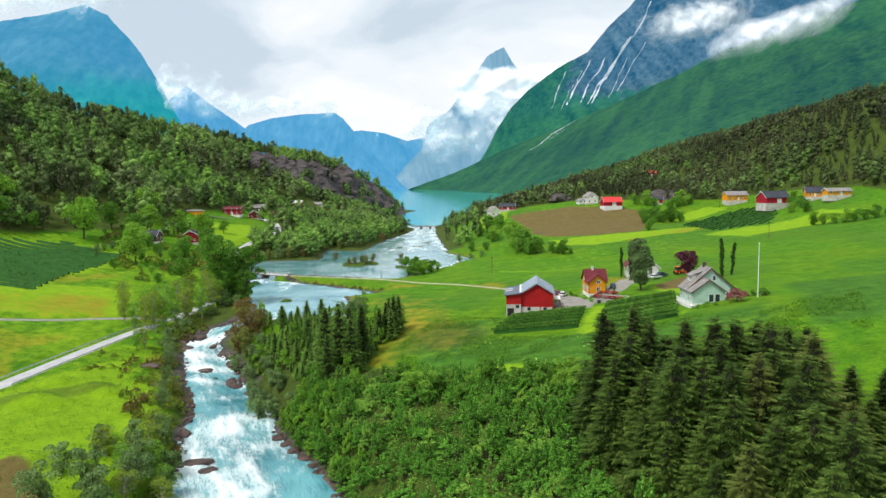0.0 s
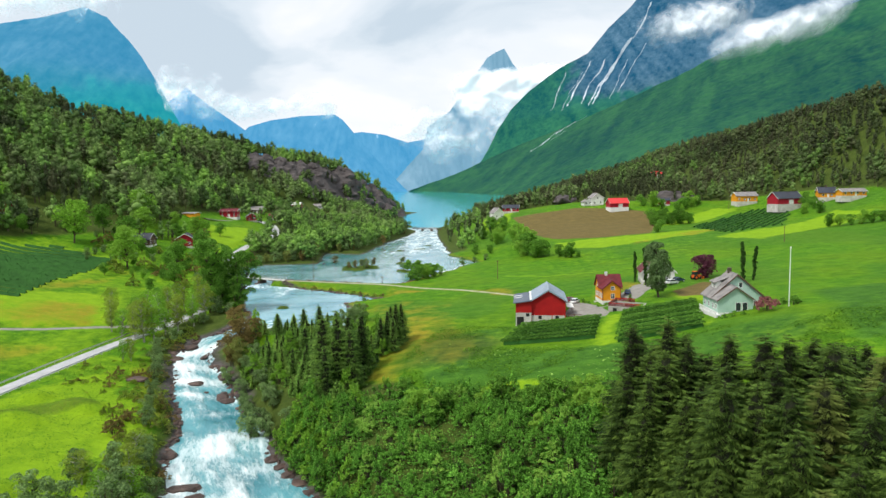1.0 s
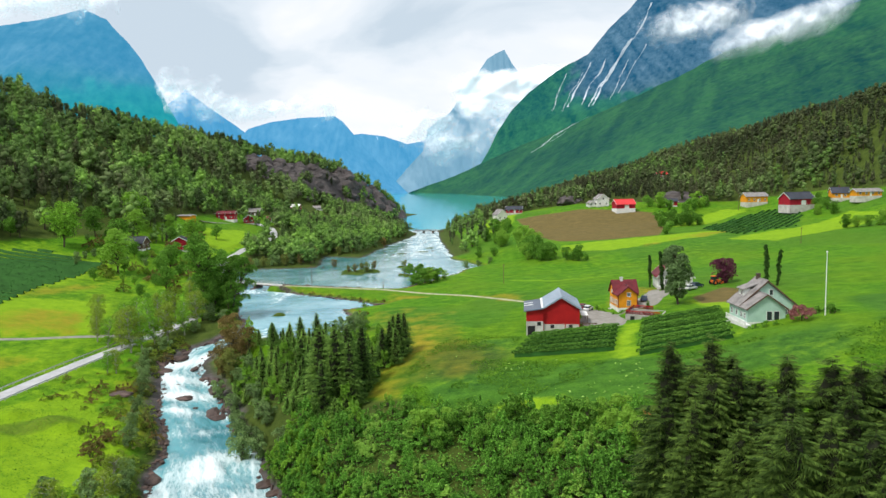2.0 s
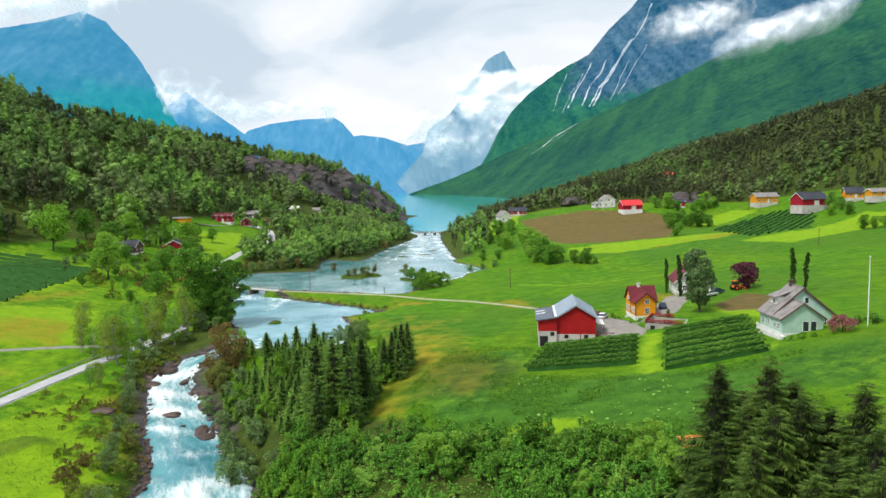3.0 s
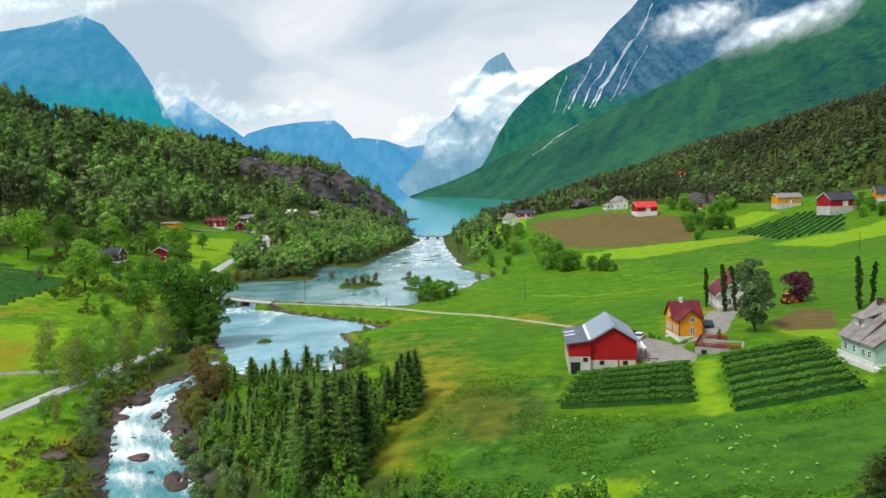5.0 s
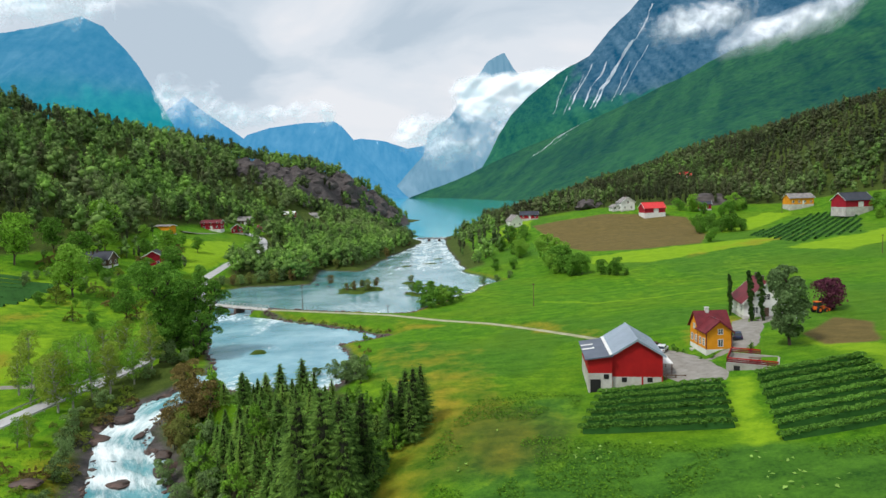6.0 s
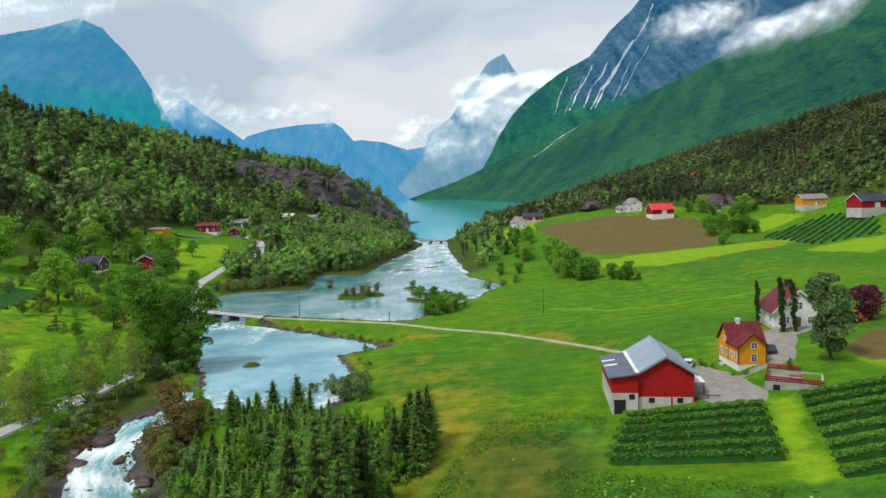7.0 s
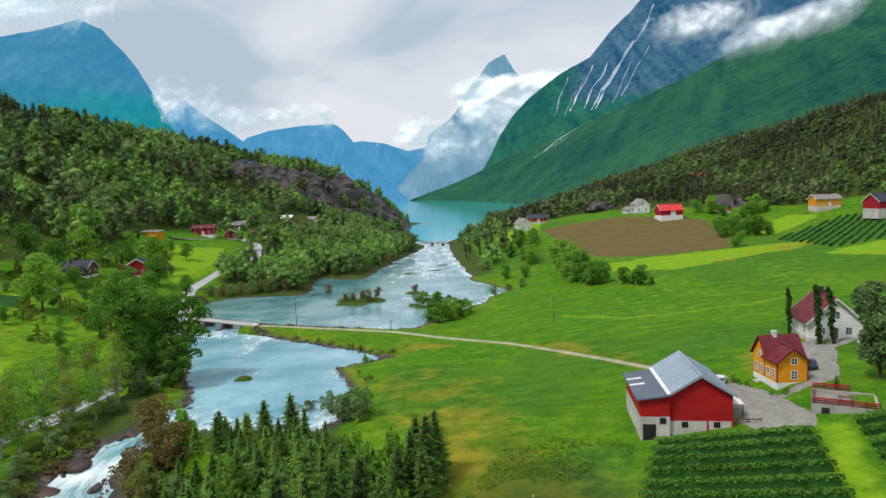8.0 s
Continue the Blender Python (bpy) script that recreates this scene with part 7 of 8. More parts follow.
# farms and cabins further up the valley: name, x, y, turn, width, depth, eave, ridge, wall, roof, base height, base, label
FAR = [
    ("white_cottage", 38.5, 480, 20, 7.5, 8, 4.2, 7.6, M_WHITE, M_SLATE, 0.4, None, "small white cottage with a grey roof above the river"),
    ("dark_red_cabin", 56, 508, 80, 6, 12, 2.8, 5.0, M_CRIMSON, M_DARKROOF, 0.3, None, "low dark red cabin with a dark roof at the wood"),
    ("white_farmhouse", 110.5, 485, 8, 9, 8, 5.4, 8.6, M_WHITE, M_SLATE, 0.6, None, "white two-storey farmhouse with a grey roof"),
    ("white_annex", 104, 487, 10, 6, 6, 2.6, 4.2, M_WHITE, M_SLATE, 0.4, None, "low white annex beside the farmhouse"),
    ("red_roofed_barn", 126, 466, 96, 9, 13, 4.4, 7.6, M_CRIMSON, M_BRIGHTROOF, 1.6, M_WHITE, "crimson barn with a bright red roof"),
    ("crimson_shed", 158, 472, 80, 5, 7, 3.2, 4.8, M_CRIMSON, M_DARKROOF, 0.4, None, "small crimson shed under a rock outcrop"),
    ("yellow_farmhouse", 208, 451, 92, 8, 14, 4.4, 6.8, M_YELLOW, M_SLATE, 0.7, M_CONCRETE, "long ochre yellow farmhouse with a grey roof"),
    ("crimson_barn", 213, 408, 100, 10, 16, 5.3, 9.0, M_CRIMSON, M_DARKROOF, 1.8, M_CONCRETE, "large crimson barn with a dark roof on a white base"),
    ("orange_house", 231, 400, 75, 7, 9, 3.4, 6.4, M_YELLOW, M_DARKROOF, 0.5, None, "small ochre house with a blue-grey roof"),
    ("orange_row", 238, 384, 92, 6, 14, 2.8, 4.4, M_YELLOW, M_SLATE, 0.5, None, "long low ochre outbuilding"),
    ("hill_cabin", 198, 612, 92, 6, 9, 3.0, 5.2, M_CRIMSON, M_BRIGHTROOF, 0.6, None, "red cabin high in the eastern wood"),
    ("red_farmhouse", -147, 474, 92, 8, 12, 5.8, 7.6, M_CRIMSON, M_MAROON, 2.0, M_WHITE, "red farmhouse with a white lower wall below the ridge"),
    ("red_annex", -139, 478, 20, 7, 7, 3.4, 6.0, M_CRIMSON, M_DARKROOF, 0.5, None, "red annex with a dark roof"),
    ("ochre_garage", -157, 423, 70, 5, 9.5, 4.6, 5.2, M_YELLOW, M_SLATE, 0.3, None, "low ochre garage with a flat grey roof"),
    ("brown_cabin", -143, 524, 90, 7, 9, 3.6, 6.0, M_BROWNWOOD, M_SLATE, 0.5, None, "brown timber cabin among trees"),
    ("wine_cabin", -127, 507, 85, 5, 7, 2.8, 4.8, M_CRIMSON, M_MAROON, 0.4, None, "wine red cabin among trees"),
    ("white_roofed_house", -131, 606, 85, 7, 10, 3.0, 5.0, M_CRIMSON, M_WHITE, 0.4, None, "red cabin with a pale roof at the foot of the cliff"),
    ("pale_house", -118, 640, 90, 7, 14, 3.0, 5.0, M_WHITE, M_SLATE, 0.4, None, "long pale house at the foot of the cliff"),
    ("red_cabin", -141, 361, 14, 9, 10, 4.6, 7.2, M_CRIMSON, M_DARKROOF, 0.6, M_CONCRETE, "small red cabin with a dark blue roof beside the road"),
    ("brown_house", -152, 347, 88, 8, 13, 3.6, 6.6, M_BROWNWOOD, M_DARKROOF, 0.8, M_WHITE, "brown house with a dark roof and pale base"),
    ("red_lodge", -214, 330, 80, 7, 12, 3.2, 5.8, M_CRIMSON, M_MAROON, 0.5, None, "red lodge at the edge of the wood"),
    ("boat_house", -40, 640, 20, 5, 7, 2.4, 4.4, M_CRIMSON, M_BRIGHTROOF, 0.3, None, "little red boat house at the river outlet"),
]
for nm, x, y, turn, w, d, ev, ri, wall, roof, bh, bmat, lab in FAR:
    n = max(2, int(d / 3.2))
    wins = [("front", -w * 0.25, bh + 0.9, 1.0, 1.2, (1, 1)), ("front", w * 0.25, bh + 0.9, 1.0, 1.2, (1, 1))]
    if "barn" not in nm and "shed" not in nm:
        wins += [("left", d * (i + 0.5) / n, bh + 0.9, 1.0, 1.2, (1, 1)) for i in range(n)] + [("right", d * (i + 0.5) / n, bh + 0.9, 1.0, 1.2, (1, 1)) for i in range(n)]
        if ev > 5:
            wins += [("front", 0, ev - 0.6, 1.0, 1.2, (1, 1))] + [("left", d * (i + 0.5) / n, bh + 3.2, 1.0, 1.2, (1, 1)) for i in range(n)]
    gable_house(nm, pose(x, y, gz(x, y) + 0.1, 0, 0, turn), w, d, ev, ri, wall, roof, lab, bh, bmat, 0.5, wins if "garage" not in nm else [], [("left", d * 0.45, bh, 1.1 if "barn" not in nm else 3.0, 2.05 if "barn" not in nm else 2.6, M_WHITE if "garage" not in nm else M_BROWNWOOD)],
                [(0, d * 0.5, 1.0)] if "house" in nm and "boat" not in nm else [], "barn" if "barn" in nm else "house", None, 3.0)


# ---------------------------------------------------------------- berry rows and crops
def berry_row(seed, length):
    """One dense row of currant bushes: leafy clumps along a line over a core of stems, coloured dark for the shade
    beneath.
    """
    r = rng(seed)
    base = empty("currant_row", Matrix(), "dense dark green row of currant bushes", "hedge", "currant rows")
    n = int(length / 0.8)
    blobs = [(length * (i + 0.5) / n + r.normal(0, 0.1), r.normal(0, 0.06), 0.95 + r.normal(0, 0.05), 0.72, 0.62 + r.normal(0, 0.05), 0.46 + r.normal(0, 0.05)) for i in range(n)]
    v, f = blob_leaves(blobs, 150, 0.14, r)
    raw("leaves", v, f, [M_HEDGE], False, base)
    # the core's dark green carries the shade below the leaves
    bm = bmesh.new()
    prism(bm, [(0.3, -0.6), (length - 0.3, -0.6), (length - 0.45, 0.8), (0.45, 0.8)], -0.40, 0.40)
    part("stem_core", bm, M_CROP, base)
    return base


def berry_plot(a, b, c, d, rows, seed):
    """Rows from the side a-d to the side b-c; a, b is the row that lies nearest the meadow."""
    a, b, c, d = (np.array(p, float) for p in (a, b, c, d))
    proto = None
    for i in range(rows):
        t = i / (rows - 1)
        p, q = a + (d - a) * t, b + (c - b) * t
        L = np.hypot(*(q - p))
        if proto is None:
            proto, L0 = berry_row(seed, float(L)), float(L)
            row = proto
        else:
            row = copy_thing(proto, Matrix())
        z0, z1 = gz(*p), gz(*q)
        yaw = math.degrees(math.atan2(q[1] - p[1], q[0] - p[0]))
        row.matrix_basis = pose(p[0], p[1], z0, 0, 0, yaw) @ pose(0, 0, 0, 0, -math.degrees(math.atan2(z1 - z0, L)), 0) @ Matrix.Diagonal((L / L0, random.uniform(0.92, 1.08), random.uniform(0.92, 1.1), 1))


berry_plot((12, 161.5), (32.8, 154.4), (38.0, 171.2), (18.5, 176.2), 6, 501)
berry_plot((35.2, 148.0), (53.6, 145.6), (61.4, 171.4), (43.4, 171.6), 8, 502)


def crop_rows(name, poly, direction, gap, seed, label, size=0.28, h=0.55):
    """A field of low crop in rows: leaf sprays along each row, with bare earth between."""
    r = rng(seed)
    P = np.array(poly, float)
    u = np.array(direction, float) / np.hypot(*direction)
    w = np.array([-u[1], u[0]])
    s, t = P @ u, P @ w
    c = []
    for k in np.arange(t.min(), t.max(), gap):
        q = np.arange(s.min(), s.max(), 0.42)
        pts = q[:, None] * u + (k + r.normal(0, 0.12, len(q)))[:, None] * w
        c.append(pts)
    ridge = []
    for k in np.arange(t.min(), t.max(), gap):
        q = np.arange(s.min(), s.max(), 2.0)
        for i in range(len(q) - 1):
            a, b = q[i] * u + k * w, q[i + 1] * u + k * w
            if outline_distance(np.array([a[0], b[0]]), np.array([a[1], b[1]]), poly).max() < 0:
                ridge.append((a, b))
    A, B = np.array([p for p, _ in ridge]), np.array([p for _, p in ridge])
    za, zb = ground_z(A[:, 0], A[:, 1]), ground_z(B[:, 0], B[:, 1])
    V = np.stack([np.column_stack([e + sd * w * gap * 0.19, ze + lift]) for e, ze in ((A, za), (B, zb)) for sd, lift in ((-1, 0.0), (0, h), (1, 0.0))], 1)
    F = np.array([[0, 1, 4, 3], [1, 2, 5, 4]])[None] + (np.arange(len(A)) * 6)[:, None, None]
    c = np.concatenate(c)
    c = c[outline_distance(c[:, 0], c[:, 1], poly) < 0]
    c = np.repeat(c, 3, 0) + r.normal(0, 0.22, (len(c) * 3, 2))
    z = ground_z(c[:, 0], c[:, 1]) + r.uniform(0.1, h, len(c))
    v, f = cards(np.column_stack([c, z]), size, r, np.tile((0, 0, 0.8), (len(c), 1)), 0.7, 0.8)
    ob = tagged(raw(name, v, f, [M_CROP], False), label, "crop", kind="stuff")
    low = raw("row_ridges", V.reshape(-1, 3), F.reshape(-1, 4), [M_CROP], False, ob)
    low["kind"] = "stuff"
    return ob


crop_rows("crop_west", CROP_LEFT, (54, 7), 4.6, 511, "dark green crop in parallel rows on the meadow", 0.26, 1.1)
crop_rows("crop_east", CROP_FAR, (30, 34), 3.4, 512, "dark green crop in curved rows below the farms", 0.5, 0.6)


# ---------------------------------------------------------------- stones
def stone(seed, flat=0.6):
    r = rng(seed)
    bm = bmesh.new()
    bmesh.ops.create_icosphere(bm, subdivisions=3, radius=1.0)
    o = Vector(r.uniform(0, 50, 3))
    for v in bm.verts:
        n = noise.fractal(v.co * 1.1 + o, 0.9, 2.0, 4)
        c = noise.cell(v.co * 1.6 + o)
        v.co *= 1 + 0.28 * n + 0.10 * c
        v.co.z *= flat
    return bm


stones = [part("boulder", stone(600 + i), M_BOULDER) for i in range(4)]
for s in stones:
    tagged(s, "wet brown boulder in the white water", "rock", "boulders in the rapids")
STONES = [(-66.5, 176.5, -7.4, 1.9), (-57.5, 168.5, -8.8, 2.1), (-54.8, 166.5, -8.9, 1.7), (-71.5, 183.5, -6.6, 1.3), (-70, 192.5, -4.6, 1.0), (-62, 171, -8.3, 0.9), (-60, 181, -7.0, 2.2), (-62.5, 186, -6.0, 2.0), (-80, 196, -3.8, 2.0), (-79.5, 188, -5.4, 2.0), (-76, 181, -7.0, 1.6),
          (-48.5, 160, -9.6, 1.7), (-44.5, 156, -10.0, 1.6), (-50.8, 162.5, -9.4, 1.2), (-65, 160, -9.2, 1.5), (-60.5, 149, -10.3, 1.7), (-58.2, 139, -11.2, 1.7), (-57, 130, -11.6, 2.0), (-50, 126, -11.9, 2.4), (-47.5, 123, -12.2, 2.0), (-32, 131, -12.0, 1.5), (-29.5, 128.5, -12.3, 1.7), (-27, 125, -12.6, 1.5), (-17, 115, -13, 1.7), (-38.5, 142.5, -11.6, 1.6), (-36.6, 138.5, -11.8, 1.8), (-34.5, 135, -12.0, 1.4), (-25, 122.5, -12.9, 1.8), (-22.5, 119.5, -13.1, 1.5), (-20, 117, -13.2, 1.9), (-60, 133, -11.4, 2.4), (-57.5, 126.5, -12.0, 2.6), (-54.5, 121, -12.4, 2.2), (-63.5, 143, -10.4, 1.9), (-69.5, 166, -8.4, 1.7), (-77.5, 192, -5.0, 2.2), (-76, 198.5, -3.2, 2.0),
          (-60, 205, -0.5, 1.4), (-57, 207, 0.2, 1.2), (-62, 209, 0.2, 1.1), (-66, 205.5, -1.2, 1.3), (-70, 207, -1.2, 1.4), (-54, 206.5, 0.4, 1.0), (-59, 212, 0.6, 0.8), (-66, 211, 0.5, 1.0), (-58, 234.5, 1.1, 1.0), (-31, 226, 1.0, 0.9), (-30.5, 222, 1.0, 0.7), (-27.5, 251.5, 1.0, 1.2), (-31.5, 250.5, 1.0, 1.1),
          (-46, 268.5, 1.1, 1.2), (-53, 274, 1.1, 1.1), (-58, 279, 1.1, 1.0), (-66, 284.5, 1.2, 1.3), (-78, 290, 0.9, 1.4), (-84, 294, 0.9, 1.5), (-90, 297, 0.9, 1.3), (-34, 415, 1.8, 1.2), (-27, 421, 1.8, 1.3), (-15, 431, 1.8, 1.5), (-20, 428, 1.8, 1.0), (-10, 436, 1.8, 1.1), (-17, 500, 1.8, 1.3), (-60, 352, 1.8, 1.1), (-66, 357, 1.9, 1.0), (-24, 327, 1.8, 0.9)]
for i, (x, y, z, s) in enumerate(STONES):
    ob = stones[i] if i < 4 else stones[i % 4].copy()
    if i >= 4:
        scene.collection.objects.link(ob)
    q = rng(700 + i)
    ob.matrix_basis = pose(x, y, z - 0.15 * s, *q.uniform(-12, 12, 2), q.uniform(0, 360)) @ Matrix.Diagonal((s * q.uniform(0.8, 1.3), s * q.uniform(0.7, 1.0), s * q.uniform(0.5, 0.9), 1))
crag = part("rock_outcrop", stone(650, 0.55), M_CLIFF)
tagged(crag, "dark bare rock outcrop in the trees behind the shed", "rock")
crag.matrix_basis = pose(166, 490, gz(166, 490), 0, 0, 10) @ Matrix.Diagonal((16, 7, 12, 1))
crag2 = tagged(crag.copy(), "dark bare rock face below the eastern wood", "rock")
scene.collection.objects.link(crag2)
crag2.matrix_basis = pose(98, 535, gz(98, 535), 0, 0, 60) @ Matrix.Diagonal((22, 8, 10, 1))
face = [tagged(part("rock_outcrop", stone(670 + i, 0.8), M_CLIFF), "grey weathered rock face on the wooded ridge", "rock", "rock faces on the ridge") for i in range(3)]
qr = rng(677)
for i, (x, y) in enumerate(scatter(CLIFF, 95, 5.2, 678)):
    ob = face[i] if i < 3 else face[i % 3].copy()
    if i >= 3:
        scene.collection.objects.link(ob)
    ob.matrix_basis = pose(x, y, gz(x, y) - 2, qr.uniform(-8, 8), qr.uniform(-10, 4), qr.uniform(40, 80)) @ Matrix.Diagonal((qr.uniform(7, 13), qr.uniform(4, 7), qr.uniform(5, 8), 1))
heap = tagged(part("soil_heap", stone(660, 0.5), M_BOULDER), "low brown heap of earth on the meadow", "mound")
heap.matrix_basis = pose(-79, 171, gz(-79, 171) + 0.2) @ Matrix.Diagonal((2.6, 1.7, 1.3, 1))


# ---------------------------------------------------------------- meadow growth
def tufts(name, poly, n, seed, mat, size, label, patch=0.0, hgt=0.25):
    r = rng(seed)
    P = np.array(poly, float)
    q = r.uniform(P.min(0), P.max(0), (n * 2, 2))
    ok = (outline_distance(q[:, 0], q[:, 1], poly) < 0) & (waters(q[:, 0], q[:, 1])[0] > 1) & (fractal(q[:, 0], q[:, 1], 11, seed, 3) > patch)
    for line, half in WAYS:
        ok &= line_distance(q[:, 0], q[:, 1], line)[0] > half + 0.4
    q = q[ok][:n]
    z = ground_z(q[:, 0], q[:, 1]) + r.uniform(0.02, hgt, len(q))
    v, f = cards(np.column_stack([q, z]), size, r, np.tile((0, -0.1, 1.0), (len(q), 1)), 0.32, 0.7)
    return tagged(raw(name, v, f, [mat], False), label, "grass", kind="stuff")


tufts("meadow_grass", [(-8, 128), (28, 116), (75, 112), (90, 140), (56, 142), (34, 145), (10, 160), (16, 178), (0, 186), (-12, 160)], 30000, 801, M_GRASSTUFT, 0.17, "rough uneven meadow grass with weeds", 0.45, 0.4)
tufts("meadow_flowers", [(-10, 138), (28, 120), (40, 130), (30, 150), (8, 160), (4, 172), (-8, 156)], 260, 802, M_FLOWER, 0.30, "pale cow parsley flowering in the meadow", 0.61, 0.5)
tufts("bank_grass", [(-104, 150), (-90, 222), (-78, 216), (-72, 190), (-54, 150), (-48, 112), (-80, 90), (-100, 100)], 15000, 803, M_GRASSTUFT, 0.13, "long grass on the river bank", 0.40)
tufts("slope_growth", SLOPE, 15000, 804, M_SHRUB, 0.2, "low nettles and ferns between the shrubs", 0.0, 0.7)
tufts("thicket_growth", RIVERSIDE, 5000, 805, M_SHRUB, 0.2, "low growth under the young spruces", 0.0, 0.6)


def shore_stones(seed, n):
    """Small stones along the water's edge."""
    r = rng(seed)
    bm = bmesh.new()
    bmesh.ops.create_icosphere(bm, subdivisions=1, radius=1.0)
    base = np.array([v.co[:] for v in bm.verts])
    tri = np.array([[v.index for v in f.verts] for f in bm.faces])
    bm.free()
    q = np.column_stack([r.uniform(-112, 20, n * 40), np.concatenate([r.uniform(100, 320, n * 30), r.uniform(320, 460, n * 10)])])
    d = waters(q[:, 0], q[:, 1])[0]
    q = q[(d > -0.7) & (d < 0.8)][:n]
    z = ground_z(q[:, 0], q[:, 1])
    s = r.uniform(0.18, 0.75, len(q)) ** 1.3 + 0.1
    V = base[None] * (1 + r.normal(0, 0.16, (len(q), len(base), 1))) * s[:, None, None] * r.uniform(0.6, 1.3, (len(q), 1, 3)) * np.array([1, 1, 0.6]) + np.column_stack([q, z])[:, None, :]
    F = tri[None] + (np.arange(len(q)) * len(base))[:, None, None]
    return tagged(raw("shore_stones", V.reshape(-1, 3), F.reshape(-1, 3), [M_BOULDER], False), "scattered brown stones along the water's edge", "stones", kind="stuff")


shore_stones(681, 1500)


# ---------------------------------------------------------------- waterfalls and cloud, far off
def make_cloud_material():
    k = Mat("cloud_vapour", 1.0, spec=0.0)
    p = k.place(world_place=True)
    a, b = k.noise(0.0075, 8, 0.60, vec=p), k.noise(0.0022, 4, 0.5, vec=p)
    n = k.calc("ADD", k.calc("MULTIPLY", a, 0.55), k.calc("MULTIPLY", b, 0.45))
    f = k.calc("ADD", k.attr("dense"), k.calc("MULTIPLY", k.calc("SUBTRACT", n, 0.5), 3.6))
    f = k.ramp(f, (0.10, (0, 0, 0)), (0.55, (0.42, 0.42, 0.42)), (1.25, (1, 1, 1)))
    k.color((0.72, 0.75, 0.78))
    # emission brightens the vapour in place of daylight scattered inside it
    k.b.inputs["Emission Color"].default_value = (0.82, 0.90, 0.96, 1)
    k.b.inputs["Emission Strength"].default_value = 0.38
    tr = k.node("ShaderNodeBsdfTransparent")
    mx = k.node("ShaderNodeMixShader")
    k.link(f, mx.inputs[0])
    k.link(tr.outputs[0], mx.inputs[1])
    k.link(k.b.outputs[0], mx.inputs[2])
    k.link(mx.outputs[0], k.nt.nodes["Material Output"].inputs["Surface"])
    return k.m


M_CLOUD = make_cloud_material()
M_FALL = simple("falling_water", (0.62, 0.70, 0.76), (0.30, 0.40, 0.48), 0.05, 0.8, bump=0)


def cloud(x0, x1, z0, z1, y, seed, dense, label, tilt=0.0):
    """A bank of cloud clinging to the mountains: a billowing sheet of vapour, thin at its rim."""
    u, v = np.meshgrid(np.linspace(-1, 1, 60), np.linspace(-1, 1, 40))
    X, Z = x0 + (x1 - x0) * (u + 1) / 2, z0 + (z1 - z0) * (v + 1) / 2 + tilt * u
    Y = y + 90 * (u ** 2 + v ** 2) - (fractal(X + 7000, Z + 7000, 160, seed, 4) - 0.5) * 160
    ob = raw("cloud", np.stack([X, Y, Z], -1).reshape(-1, 3), grid_faces(X.shape), [M_CLOUD], True)
    rim = np.clip(1 - u ** 4, 0, 1) * np.clip(1 - v ** 2, 0, 1)
    point_attr(ob, "dense", dense * rim - 0.75 * (1 - rim))
    return tagged(ob, label, "cloud", "clouds", "stuff")


cloud(880, 1600, 660, 960, 3250, 901, 0.72, "white cloud drifting across the waterfall cliff", 80)
cloud(730, 1300, 405, 575, 1950, 902, 0.92, "white cloud bank lying on the wooded mountainside", 85)
cloud(1100, 2600, 1000, 1500, 3500, 903, 0.60, "grey-white cloud hiding the cliff mountain's summit")
cloud(-4600, -1700, 1010, 1500, 4030, 904, 1.05, "grey cloud hiding the summit of the blue mountain", 20)
cloud(0, 1100, 470, 905, 4575, 905, 2.0, "white mist across the middle of the misty peak", 30)
cloud(-460, 320, 330, 640, 4570, 909, 0.50, "torn wisps of mist before the misty peak", 60)
cloud(-330, 1300, 60, 740, 4560, 906, 0.62, "thin mist below the misty peak", -30)
cloud(-1950, -1250, 420, 900, 4200, 907, 0.40, "pale mist beside the blue mountain", -60)
cloud(-1600, -540, 440, 720, 4400, 908, 0.50, "thin white cloud on the blue mountain's flat top")


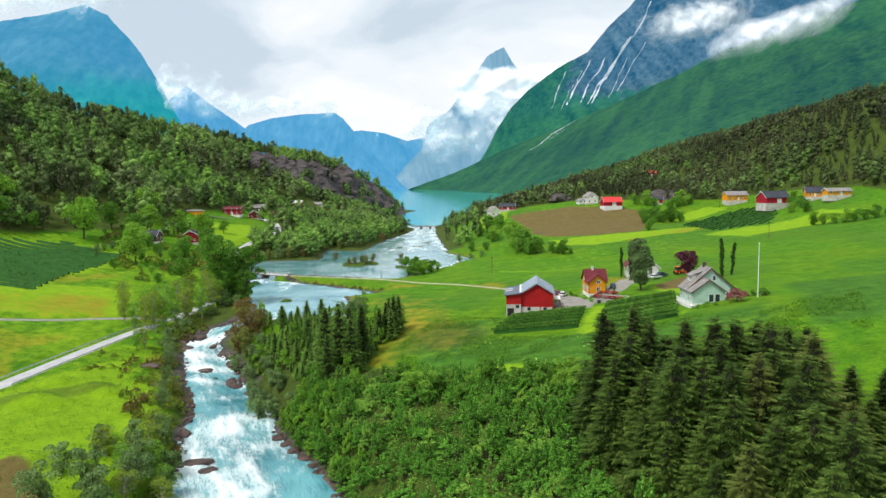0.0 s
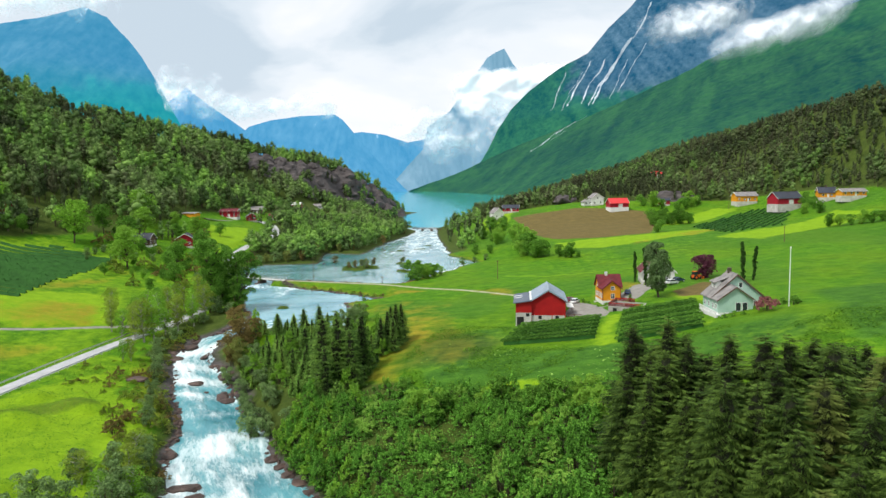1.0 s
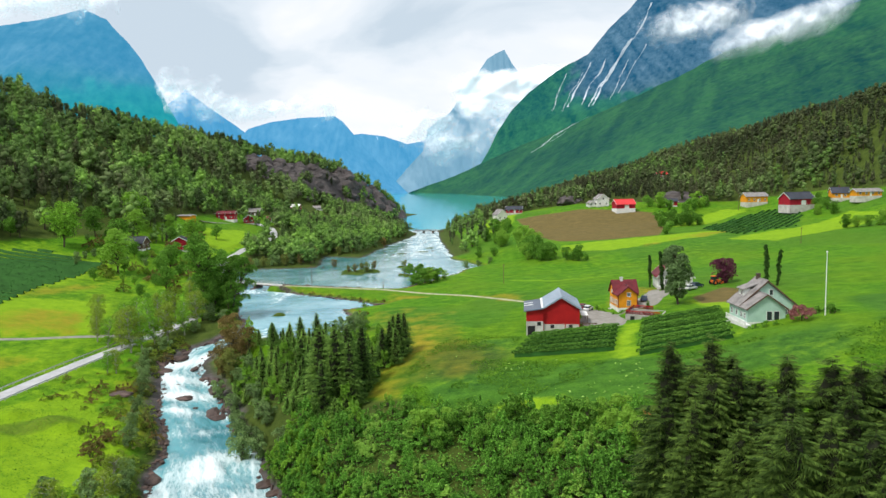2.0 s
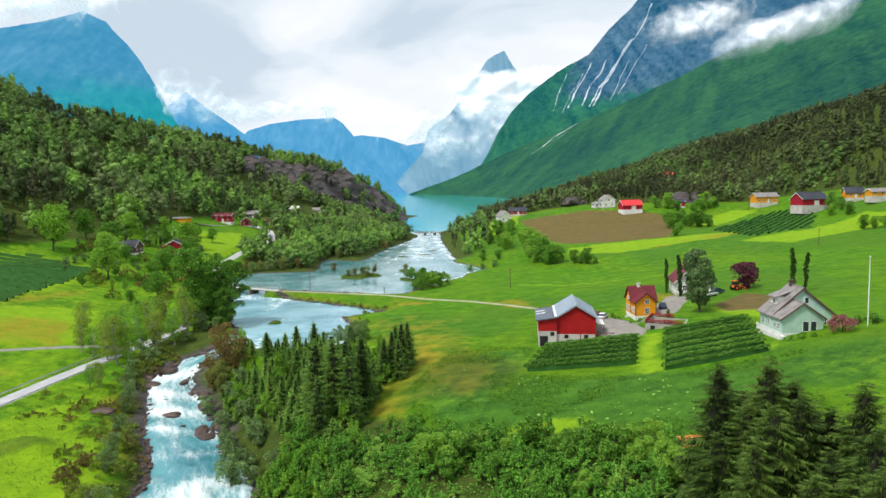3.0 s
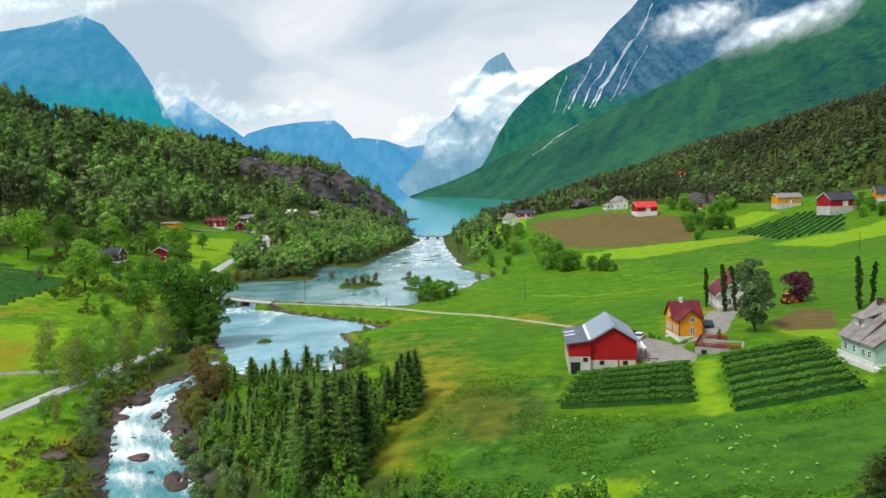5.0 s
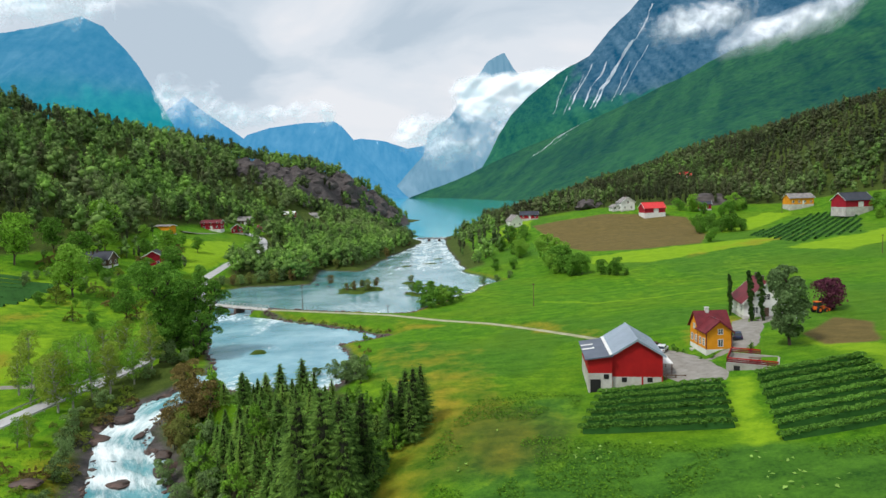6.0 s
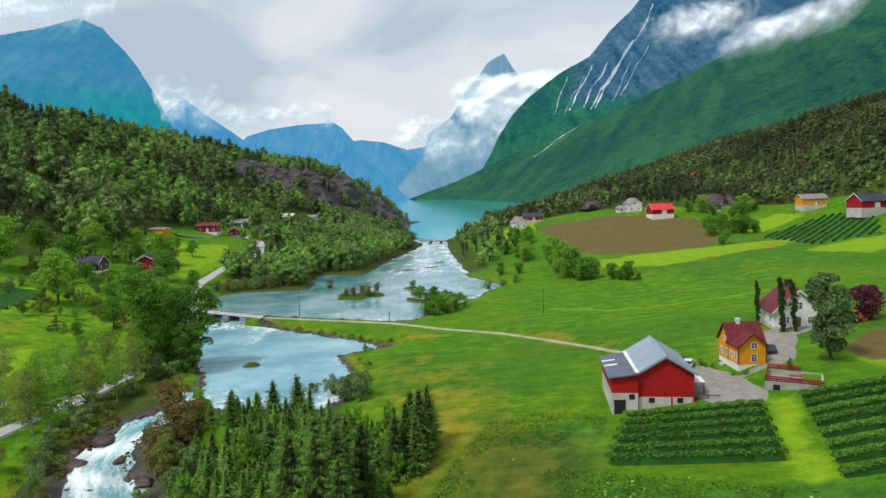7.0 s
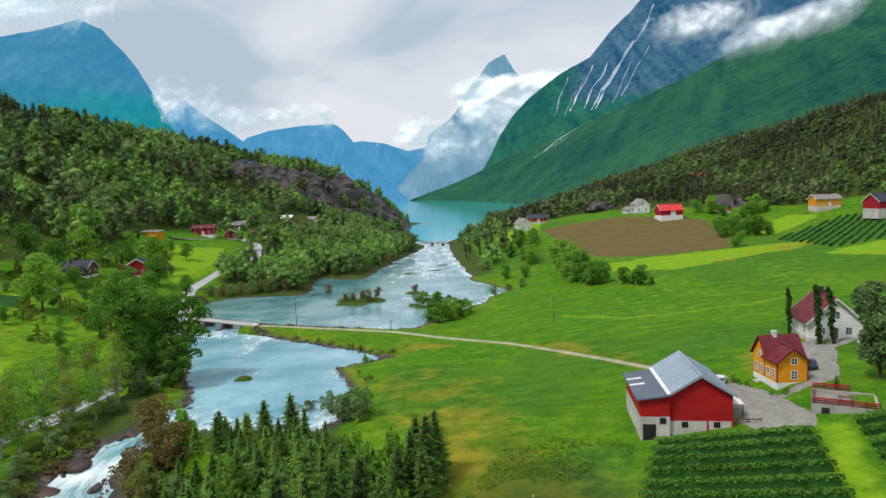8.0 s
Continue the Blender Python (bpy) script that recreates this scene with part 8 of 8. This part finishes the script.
def waterfall(name, path, width, label):
    """A waterfall seen from far off: a ragged ribbon that follows the cliff. path: shares along the crest and up the slope."""
    G = GRIDS[name]
    n = 70
    P = np.array(path, float)
    s = np.linspace(0, len(P) - 1, n)
    q = np.array([np.interp(s, np.arange(len(P)), P[:, i]) for i in range(2)]).T
    q[:, 0] += (fractal(s * 9 + 50, s * 0 + P[0, 0] * 900, 2.2, 6, 3) - 0.5) * 0.010
    i, j = q[:, 1] * (G.shape[0] - 1), q[:, 0] * (G.shape[1] - 1)
    i0, j0 = np.clip(i.astype(int), 0, G.shape[0] - 2), np.clip(j.astype(int), 0, G.shape[1] - 2)
    a, b = (i - i0)[:, None], (j - j0)[:, None]
    C = (G[i0, j0] * (1 - b) + G[i0, j0 + 1] * b) * (1 - a) + (G[i0 + 1, j0] * (1 - b) + G[i0 + 1, j0 + 1] * b) * a
    w = (width * (0.06 + 0.8 * fractal(s * 12 + 900, s * 0 + P[0, 1] * 700, 2.4, 16, 3) ** 2))[:, None]
    side = np.array([1.0, -0.15, 0.25])
    V = np.concatenate([C - side * w, C + side * w]) + (0, -26, 6)
    F = [[k, k + 1, n + k + 1, n + k] for k in range(n - 1)]
    return tagged(raw("waterfall", V, F, [M_FALL], True), label, "waterfall", "waterfalls")


for path, w in [([(0.580, 0.878), (0.502, 0.820), (0.445, 0.770), (0.404, 0.662)], 17), ([(0.572, 0.878), (0.490, 0.820), (0.436, 0.770), (0.392, 0.662)], 13), ([(0.680, 0.942), (0.639, 0.906), (0.586, 0.871)], 12), ([(0.448, 0.935), (0.395, 0.835), (0.345, 0.712)], 11),
                ([(0.489, 0.885), (0.420, 0.806), (0.379, 0.691)], 14), ([(0.608, 0.820), (0.524, 0.741), (0.467, 0.676)], 9), ([(0.379, 0.942), (0.342, 0.842), (0.310, 0.741)], 6), ([(0.42, 0.90), (0.37, 0.80), (0.33, 0.70)], 5), ([(0.54, 0.80), (0.49, 0.74), (0.44, 0.66)], 6)]:
    waterfall("mountain_east", path, w, "thin white waterfall on the dark cliff")
for path, w in [([(0.373, 1.0), (0.343, 0.965), (0.323, 0.868), (0.318, 0.75), (0.305, 0.66)], 9), ([(0.348, 0.975), (0.336, 0.92), (0.33, 0.85)], 6), ([(0.352, 0.86), (0.343, 0.811), (0.335, 0.76)], 5)]:
    waterfall("mountainside", path, w, "white torrent in a gully of the wooded mountainside")
